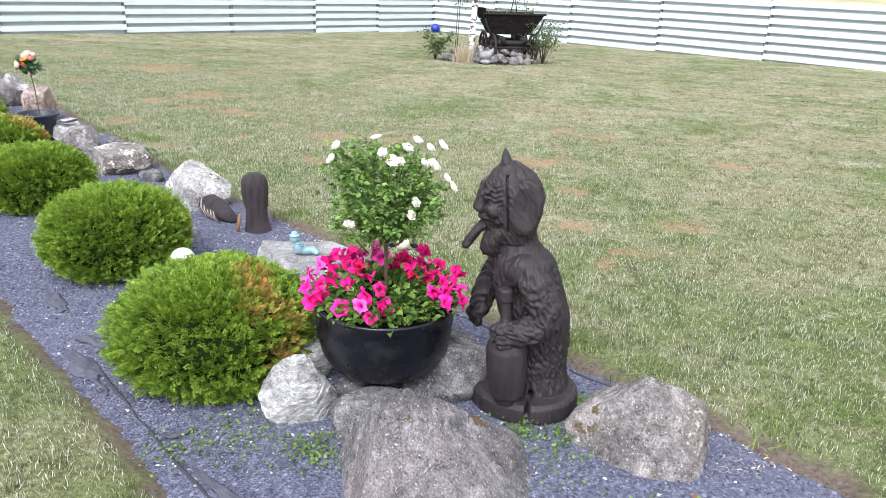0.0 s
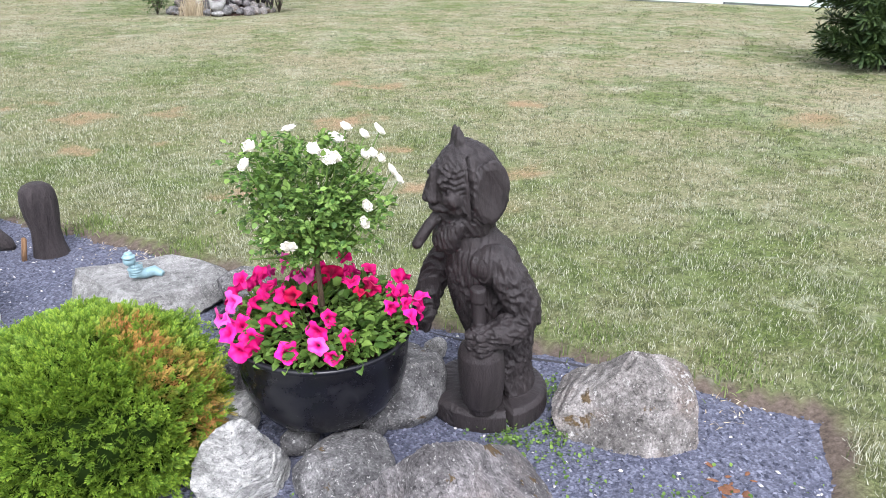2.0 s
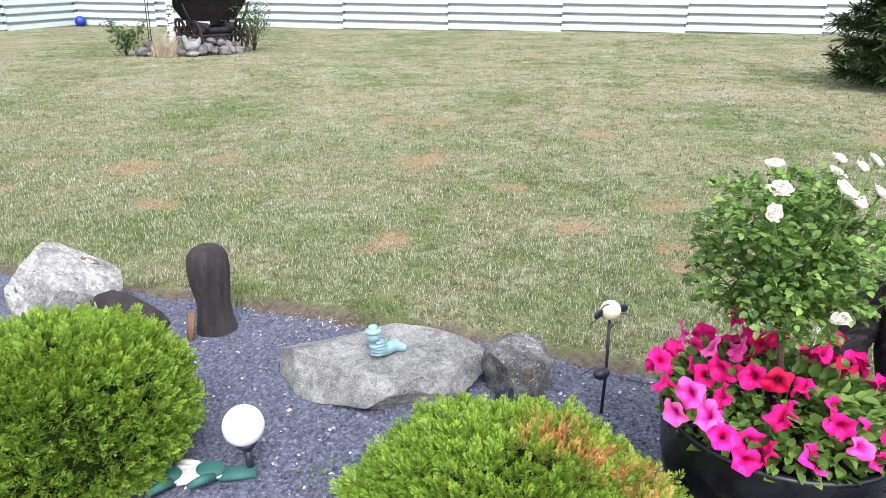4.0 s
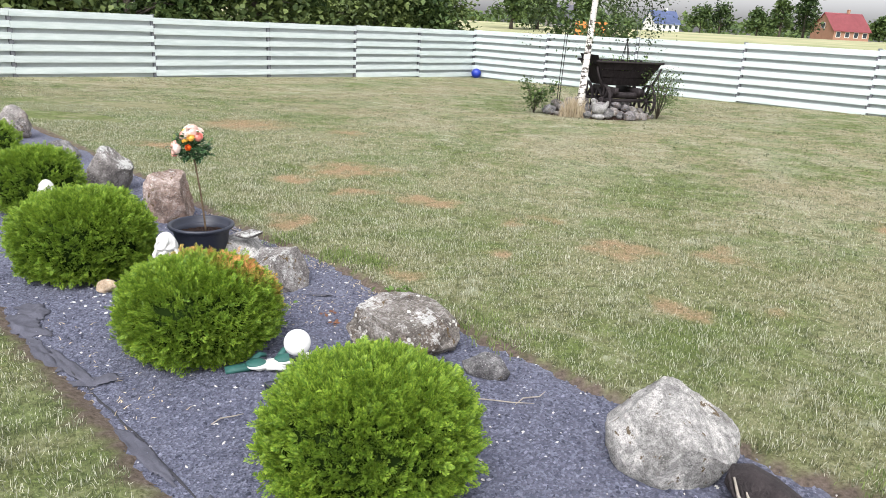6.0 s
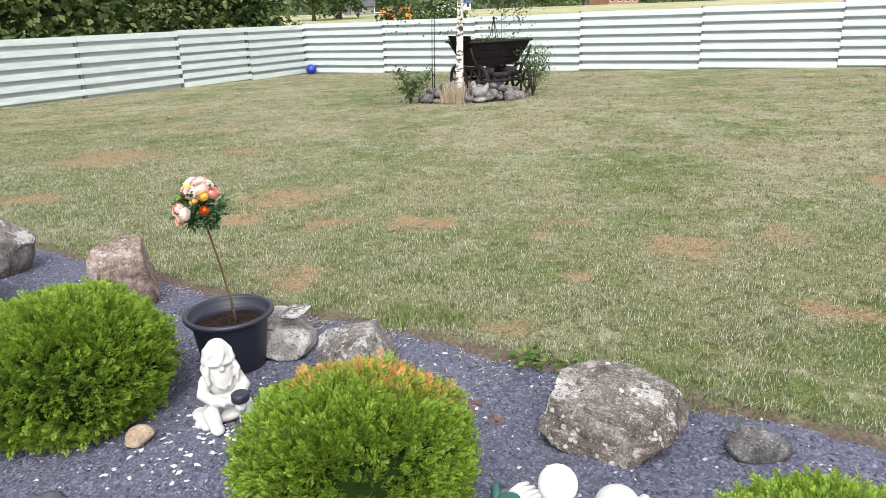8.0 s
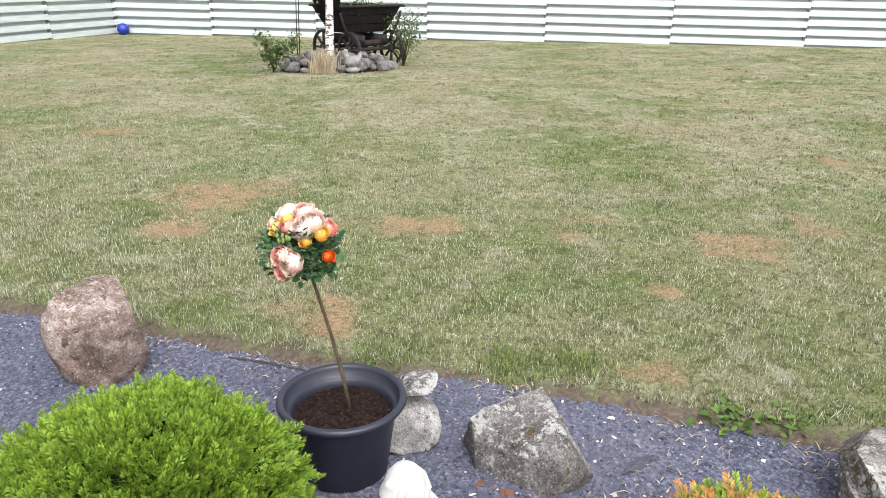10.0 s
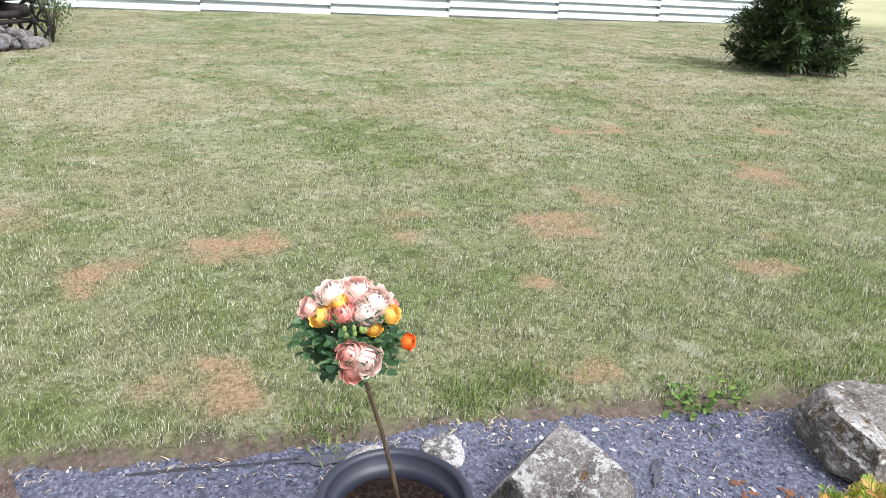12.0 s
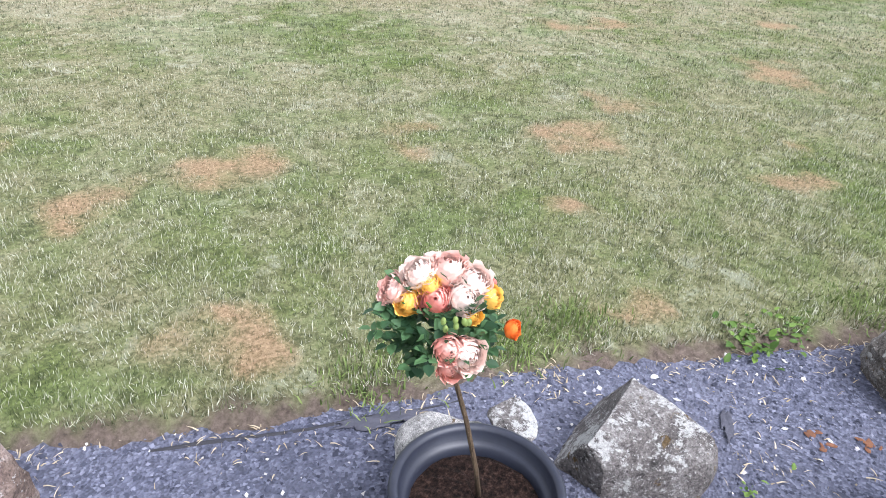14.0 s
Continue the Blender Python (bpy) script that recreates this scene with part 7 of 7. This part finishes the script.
def cart():
    x, y = 1.50, 19.75
    z = on_ground(x, y) + 0.10
    c = thing("wooden_cart", x, y, z, 14, "dark wooden cart used as a planter on a stone mound", "cart")
    # body: a trough of boards, wider above
    lo, hi, wl, wh, zb, zt = 0.52, 0.80, 0.30, 0.46, 0.62, 1.13

    def panel(corners, name):
        bm = bmesh.new()
        vs = [bm.verts.new(p) for p in corners]
        bm.faces.new(vs)
        bmesh.ops.solidify(bm, geom=bm.faces[:], thickness=0.03)
        part(name, bm, CART_WOOD, c, smooth=False)

    for side in (-1, 1):
        for k in range(3):
            t0, t1 = k / 3 + 0.01, (k + 1) / 3 - 0.01
            a0, a1 = lo + (hi - lo) * t0, lo + (hi - lo) * t1
            w0, w1 = wl + (wh - wl) * t0, wl + (wh - wl) * t1
            panel([(-a0, side * w0, zb + (zt - zb) * t0), (a0, side * w0, zb + (zt - zb) * t0), (a1, side * w1, zb + (zt - zb) * t1), (-a1, side * w1, zb + (zt - zb) * t1)], "side_board")
        rise = 0.14 if side < 0 else 0.0
        panel([(side * lo, -wl, zb), (side * lo, wl, zb), (side * hi, wh, zt + rise), (side * hi, -wh, zt + rise)], "end_board")
    panel([(-lo, -wl, zb), (lo, -wl, zb), (lo, wl, zb), (-lo, wl, zb)], "floor_board")
    panel([(-hi + 0.05, -wh + 0.05, zt - 0.07), (hi - 0.05, -wh + 0.05, zt - 0.07), (hi - 0.05, wh - 0.05, zt - 0.07), (-hi + 0.05, wh - 0.05, zt - 0.07)], "soil_fill")
    for s in (-1, 1):
        bm = bmesh.new()
        box(bm, (0, s * 0.48, zt + 0.005), (1.68, 0.05, 0.05), bevel=0.008)
        part("rim_rail", bm, CART_WOOD, c)
        wheel(c, 0.56 * s, -0.42, 0.30, 0.36)
        wheel(c, 0.56 * s, 0.42, 0.30, 0.36)
        bm = bmesh.new()
        tube(bm, [(-0.60, 0.42 * s, 0.30), (0.60, 0.42 * s, 0.30)], [0.04, 0.04], 10)
        part("axle", bm, CART_WOOD, c)
        bm = bmesh.new()
        box(bm, (0, 0.42 * s, 0.42), (0.96, 0.10, 0.12), bevel=0.012)
        part("bolster", bm, CART_WOOD, c)
        bm = bmesh.new()
        box(bm, (0.30 * s, 0, 0.50), (0.10, 1.10, 0.16), bevel=0.010)
        part("bearer", bm, CART_WOOD, c)
        bm = bmesh.new()
        tube(bm, [(0.50 * s, -0.40, 0.42), (0.72 * s, -0.44, 0.80), (0.80 * s, -0.46, 1.02)], [0.030, 0.026, 0.022], 8)
        part("stanchion", bm, CART_WOOD, c)
    g = np.random.default_rng(13)
    V, F = leaf_cloud([Vector((q, 0, zt - 0.02)) for q in (-0.5, -0.2, 0.1, 0.35, 0.6)], 260, 0.09, 0.06, g)
    plants = new("cart_plants", mesh_of("cart_plants", V, F, ROSE_LEAF))
    plants.matrix_world = c.matrix_world.copy()
    tagged(plants, "sparse green plants growing in the cart", "plants")
    # an obelisk of rods and a tall wire arch in the planter
    ob = thing("obelisk", x + 0.10, y - 0.02, z + 0.95, 0, "small dark metal plant obelisk in the cart", "plant support")
    for i in range(4):
        a = math.pi / 4 + i * math.pi / 2
        bm = bmesh.new()
        tube(bm, [(0.16 * math.cos(a), 0.16 * math.sin(a), 0), (0.01 * math.cos(a), 0.01 * math.sin(a), 0.62)], [0.008, 0.008], 6)
        part("rod", bm, CART_WOOD, ob)
    bm = bmesh.new()
    ball(bm, (0, 0, 0.66), (0.03, 0.03, 0.04), sub=2)
    part("finial", bm, CART_WOOD, ob)
    arch = thing("wire_arch", x + 0.42, y + 0.25, z + 0.9, -14, "thin grey wire arch standing in the cart", "plant support")
    for dx in (-0.03, 0.03):
        bm = bmesh.new()
        tube(bm, [(dx, 0, 0), (dx, 0, 0.75), (dx - 0.03, 0, 1.05), (dx - 0.15, 0, 1.30), (dx - 0.34, 0, 1.42)], [0.006] * 5, 6)
        part("wire", bm, FENCE_POST, arch)
    hook = thing("shepherd_hook", MX - 0.95, MY + 0.25, on_ground(0, MY) + 0.05, 0, "thin dark garden rods beside the birch", "plant support")
    for dx in (0, 0.05):
        bm = bmesh.new()
        tube(bm, [(dx, 0, 0), (dx + 0.02, 0, 0.9), (dx + 0.05, 0, 1.75)], [0.010, 0.009, 0.008], 6)
        part("rod", bm, CART_WOOD, hook)


def shrub(x, y, radius, height, k, leaf, material, seed, label, base=None, name="shrub"):
    g = np.random.default_rng(seed)
    rr = random.Random(seed)
    z = on_ground(x, y) if base is None else base
    s = thing(name, x, y, z, 0, label, "shrub")
    ends = []
    for i in range(11):
        a, L = rr.uniform(0, 6.283), rr.uniform(0.4, 1.0)
        e = Vector((math.cos(a) * radius * L, math.sin(a) * radius * L, height * rr.uniform(0.45, 1.0)))
        bm = bmesh.new()
        tube(bm, [(0, 0, 0), (e.x * 0.45, e.y * 0.45, e.z * 0.6), e], [0.012 * height, 0.009 * height, 0.004 * height], 5)
        part("stem", bm, BARK, s)
        ends += [e * 0.6, e * 0.8, e]
    V, F = leaf_cloud(ends, k, 0.16 * max(radius, height * 0.6), leaf, g)
    V[:, 2] = np.maximum(V[:, 2], 0.01)
    part("crown", mesh_of("crown", V, F, material), None, s)


birch()
mound()
cart()
shrub(2.42, 19.45, 0.40, 1.15, 1100, 0.055, TREE_LEAF, 3, "leafy green shrub beside the cart")
shrub(-0.42, 19.55, 0.50, 0.75, 600, 0.075, TREE_LEAF, 4, "low leafy weeds beside the birch")
gk = np.random.default_rng(17)
px, py = 0.36 + gk.normal(0, 0.12, 420), 18.85 + gk.normal(0, 0.10, 420)
tagged(new("dry_grass_tuft", mesh_of("dry_grass_tuft", *blades(px, py, np.full(420, 0.45), 0.014, gk, np.full(420, on_ground(0, 18.85) + 0.02), 0.28), DRY_GRASS, False)), "tall dry grass tuft at the birch's foot", "grass")
figure = bmesh.new()
ball(figure, (0, 0, 0.07), (0.17, 0.14, 0.07))
ball(figure, (0, 0, 0.26), (0.19, 0.13, 0.13))
tube(figure, [(0.0, 0, 0.08), (0.0, 0, 0.22)], [0.08, 0.09], 10)
tube(figure, [(-0.10, 0, 0.28), (-0.15, 0, 0.40), (-0.16, 0, 0.46)], [0.09, 0.06, 0.05], 10)
ball(figure, (-0.17, -0.01, 0.48), (0.065, 0.055, 0.06))
tube(figure, [(0.10, 0, 0.28), (0.19, 0, 0.38), (0.22, 0, 0.47)], [0.09, 0.06, 0.03], 10)
fused("stone_figure", figure, SLAB_STONE, 0.88, 18.70, 0, 0.015, "pale grey hen figure among the mound's stones", "statue", 0.03, 0.85)
bm = bmesh.new()
ball(bm, (0, 0, 0.20), (0.21, 0.21, 0.205), sub=4)
blue = part("ball", bm, BLUE_BALL)
blue.matrix_world = pose(-0.78, 34.35, on_ground(0, 34.35) - 0.01)
tagged(blue, "blue plastic ball lying at the fence corner", "ball")
bm = bmesh.new()
lathe(bm, [(0.211, 0.18), (0.215, 0.20), (0.211, 0.22)], 32)
part("stripe", bm, WHITE_PAINT, blue, "white band", at=pose(0, 0.2, 0.2, 90, 0, 0) @ pose(0, 0, -0.2))


def spruce(x, y, height, radius, seed, label, k=9000):
    g = np.random.default_rng(seed)
    rr = random.Random(seed)
    t = thing("spruce_tree", x, y, on_ground(x, y), 0, label, "tree")
    bm = bmesh.new()
    tube(bm, [(0, 0, 0), (0.01, 0, height * 0.5), (0, 0, height * 0.97)], [0.07, 0.045, 0.01], 10)
    part("trunk", bm, BARK, t)
    ps, ds = [], []
    for i in range(90):
        f = (i + rr.random()) / 90
        z = 0.10 + (height - 0.2) * f
        L = radius * (1 - f) ** 0.85 * rr.uniform(0.75, 1.1) * (0.72 + 0.28 * min(1, f * 9)) + 0.1
        a = i * 2.4 + rr.uniform(-0.3, 0.3)
        out = np.array((math.cos(a), math.sin(a), 0.0))
        n = int(40 + 160 * (1 - f))
        u = g.uniform(0.12, 1, n)
        side = np.array((-out[1], out[0], 0))
        sag = -0.10 * u + 0.16 * u * u
        p = np.array((0, 0, z)) + out * (u * L)[:, None] + side * (g.normal(0, 0.16, n) * (1.1 - u) * L)[:, None] + np.array((0, 0, 1)) * (sag * L + g.normal(0, 0.02, n))[:, None]
        ps.append(p)
        ds.append(out + side * g.normal(0, 0.5, n)[:, None] + np.array((0, 0, 1)) * g.normal(0.0, 0.35, n)[:, None])
        if i % 2 == 0:
            bm = bmesh.new()
            tube(bm, [(0, 0, z), tuple(out * L * 0.5 + [0, 0, z - 0.03 * L]), tuple(out * L * 0.95 + [0, 0, z + 0.05 * L])], [0.016, 0.010, 0.003], 5)
            part("branch", bm, BARK, t)
    p, d = np.concatenate(ps), np.concatenate(ds)
    d /= np.linalg.norm(d, axis=1, keepdims=True)
    V, F, tip = sprays(p, d, 0.17, g, 5, 0.10, 0.4)
    V[:, 2] = np.maximum(V[:, 2], 0.02)
    part("needles", mesh_of("needles", V, F, SPRUCE_LEAF, False, {"tip": tip}), None, t, "dark green needles")


spruce(9.15, 7.95, 3.2, 1.05, 3, "bushy dark green spruce standing on the lawn")


# ---- beyond the fence ----
def tree(x, y, height, radius, seed, material, label, k=2200, leaf=0.2, low=0.12, name="tree", base=None):
    rr, g = random.Random(seed), np.random.default_rng(seed)
    t = thing(name, x, y, on_ground(x, y) if base is None else base, 0, label, "tree", "trees beyond the fence")
    bm = bmesh.new()
    ends = tree_limbs(bm, rr, (0, 0, 0), (rr.uniform(-0.3, 0.3), 0, height * 0.95), 0.03 * height, 26, low, radius * 1.05, 0.05, 8)
    part("trunk", bm, BARK, t)
    V, F = leaf_cloud(ends, k, radius * 0.19, leaf, g, 0, 0.42)
    V[:, 2] = np.maximum(V[:, 2], 0.02)
    part("crown", mesh_of("crown", V, F, material), None, t)
    return t


def behind(s, off):
    """A place behind the left fence: s along it, off metres out."""
    return CORNER[0] + LEFT_WAY[0] * s - 0.7025 * off, CORNER[1] + LEFT_WAY[1] * s + 0.7117 * off


hr = random.Random(15)
for k, s in enumerate((-2.2, 0.2, 2.4, 4.4, 6.6, 8.6, 10.8, 13.0, 15.2, 17.6, 20.2, 23.0, 26.0)):
    hx, hy = behind(s, hr.uniform(3.4, 4.4))
    high = (3.9, 4.1, 3.6, 4.6, 4.4, 5.4, 5.0, 5.8, 5.2, 6.0, 6.0, 6.2, 6.2)[k]
    tree(hx, hy, high, 1.75 + 0.1 * (k % 3), 60 + k, (PINE_LEAF, TREE_LEAF, PINE_LEAF)[k % 3], "dense green tree behind the white fence", 3400, 0.26, 0.05)
for k, (s, off) in enumerate(((3.5, 7), (8, 8), (13, 8), (18, 8), (23, 8), (0.5, 9))):
    hx, hy = behind(s, off)
    tree(hx, hy, 5.8 + k % 3, 2.6, 80 + k, TREE_LEAF, "tall dark tree behind the hedge", 3000, 0.34, 0.1)
shrub(4.2, 34.4, 1.9, 3.1, 2600, 0.22, TREE_LEAF, 8, "round leafy shrub just beyond the fence")
shrub(15.5, 22.0, 1.3, 2.1, 900, 0.17, WEED_LEAF, 9, "light green shrub just beyond the fence")
shrub(17.6, 19.2, 1.9, 2.7, 1300, 0.18, TREE_LEAF, 10, "leafy shrub just beyond the fence")


def away(bearing, dist):
    """A far place by its bearing from the walk, in degrees clockwise from +y."""
    return -4.0 + dist * math.sin(radians(bearing)), 4.3 + dist * math.cos(radians(bearing))


def far_ground(x, y):
    return float(slope(y)) + float(far_rise(np.float64(x), np.float64(y)))


def house(bearing, dist, length, depth, eave, ridge, wall, roof, turn, label, windows=4, gable_window=True):
    x, y = away(bearing, dist)
    h = thing("house", x, y, far_ground(x, y) - 0.1, turn - bearing, label, "house", "houses beyond the field")
    bm = bmesh.new()
    L, D = length / 2, depth / 2
    pts = [(-L, -D, 0), (L, -D, 0), (L, D, 0), (-L, D, 0), (-L, -D, eave), (L, -D, eave), (L, D, eave), (-L, D, eave), (-L, 0, ridge), (L, 0, ridge)]
    vs = [bm.verts.new(p) for p in pts]
    for f in ((0, 1, 5, 4), (2, 3, 7, 6), (1, 2, 6, 9, 5), (3, 0, 4, 8, 7)):
        bm.faces.new([vs[i] for i in f])
    part("wall", bm, wall, h, smooth=False)
    for s in (-1, 1):
        bm = bmesh.new()
        o = 0.4
        k = (ridge - eave) / D
        vs = [bm.verts.new(p) for p in ((-L - o, s * (D + o), eave - o * k), (L + o, s * (D + o), eave - o * k), (L + o, 0, ridge + 0.12), (-L - o, 0, ridge + 0.12))]
        bm.faces.new(vs)
        bmesh.ops.solidify(bm, geom=bm.faces[:], thickness=0.14)
        part("roof", bm, roof, h, smooth=False)

    def window(px, py, pz, w, hgt, a):
        fr = part("window", box_mesh(w + 0.24, 0.10, hgt + 0.24), None, h, at=pose(px, py, pz, 0, 0, a))
        bm2 = bmesh.new()
        box(bm2, (0, 0, 0), (w, 0.14, hgt))
        part("pane", bm2, DARK_GLASS, fr, smooth=False)

    for i in range(windows):
        window(-L + length * (i + 0.5) / windows, -D, eave * 0.55, 1.0, 1.1, 0)
    if gable_window:
        window(L, 0, eave + 0.9, 1.1, 1.1, 90)
        window(-L, 0, eave + 0.9, 1.1, 1.1, 90)
        window(L, -D * 0.5, eave * 0.5, 1.0, 1.1, 90)
    bm = bmesh.new()
    box(bm, (L * 0.3, 0.2, ridge + 0.4), (0.6, 0.6, 1.2), bevel=0.03)
    part("chimney", bm, wall, h, smooth=False)


def box_mesh(x, y, z):
    bm = bmesh.new()
    box(bm, (0, 0, 0), (x, y, z))
    me = bpy.data.meshes.new("frame")
    bm.to_mesh(me)
    bm.free()
    me.materials.append(PALE_WALL)
    return me


house(29.6, 205, 9.5, 8.5, 2.4, 6.2, BRICK_WALL, RED_ROOF, 38, "red-roofed brick house beyond the field")
house(17.7, 260, 9, 8, 2.6, 6.4, PALE_WALL, BLUE_ROOF, 30, "white house with a blue-grey roof beyond the field")
house(10.9, 135, 6.5, 5, 1.8, 3.9, GREY_WALL, GREY_ROOF, 15, "small grey wooden house beyond the field", 2, False)
house(38.3, 200, 8, 7, 2.6, 5.6, GREY_WALL, BLUE_ROOF, 8, "grey barn with a blue-grey roof", 2, False)
house(46.3, 185, 17, 7, 3.0, 4.2, PALE_WALL, GREY_ROOF, 4, "long low white building beyond the field", 7, False)
house(49.6, 185, 7, 9, 3.0, 7.6, GREY_WALL, GREY_ROOF, 75, "grey building with a steep gable", 2, True)
house(41.5, 230, 6, 7, 3.0, 6.4, PALE_WALL, GREY_ROOF, 60, "pale gabled house beyond the field", 2, True)
bm = bmesh.new()
box(bm, (0, 0, 1.0), (3.6, 1.6, 1.6), bevel=0.05)
shed = part("trailer", bm, ORANGE_PAINT, smooth=False)
shed.matrix_world = pose(*away(13.2, 88), far_ground(*away(13.2, 88)), 0, 0, -10)
tagged(shed, "orange panelled trailer standing in the field", "trailer")
for k, (b, d, h_, r) in enumerate(((25.9, 190, 8.5, 2.6), (27.4, 195, 9.5, 3.0), (24.4, 200, 6.0, 2.6), (33.8, 180, 9.0, 3.4), (35.2, 182, 9.5, 3.8), (36.6, 185, 8.5, 3.2), (32.0, 215, 5.5, 2.6), (40.2, 200, 6.5, 2.8), (43.3, 130, 6.5, 3.0),
                                   (52.5, 140, 9.0, 4.0), (55.5, 140, 10.0, 4.0), (44.2, 170, 9, 3.5), (20.5, 230, 7, 3.5), (21.8, 235, 8, 3.5), (12.5, 120, 6, 2.6), (9.0, 110, 7, 3.0), (7.0, 105, 8, 3.2))):
    fx, fy = away(b, d)
    tree(fx, fy, h_, r, 120 + k, (TREE_LEAF, SPRUCE_LEAF)[k % 4 == 1], "dark tree standing beyond the field", 1300, 0.75, 0.12, base=far_ground(fx, fy))
wg = np.random.default_rng(5)
nb = 14000
bear = np.radians(wg.uniform(-75, 95, nb))
dist = wg.uniform(300, 420, nb)
tall = 5.0 + 2.2 * np.sin(bear * 23) * np.sin(bear * 57 + 1) + 1.2 * np.sin(bear * 131)
P = np.stack([-4 + dist * np.sin(bear), 4 + dist * np.cos(bear), -0.98 + 3.7 + tall * wg.uniform(0, 1, nb) ** 0.7], 1)
Dn = wg.normal(0, 1, (nb, 3))
Dn /= np.linalg.norm(Dn, axis=1, keepdims=True)
tagged(new("far_woods", mesh_of("far_woods", *leaves(P, Dn, 2.2, wg, 0.5), TREE_LEAF)), "distant line of woods on the horizon", "woods", kind="stuff")
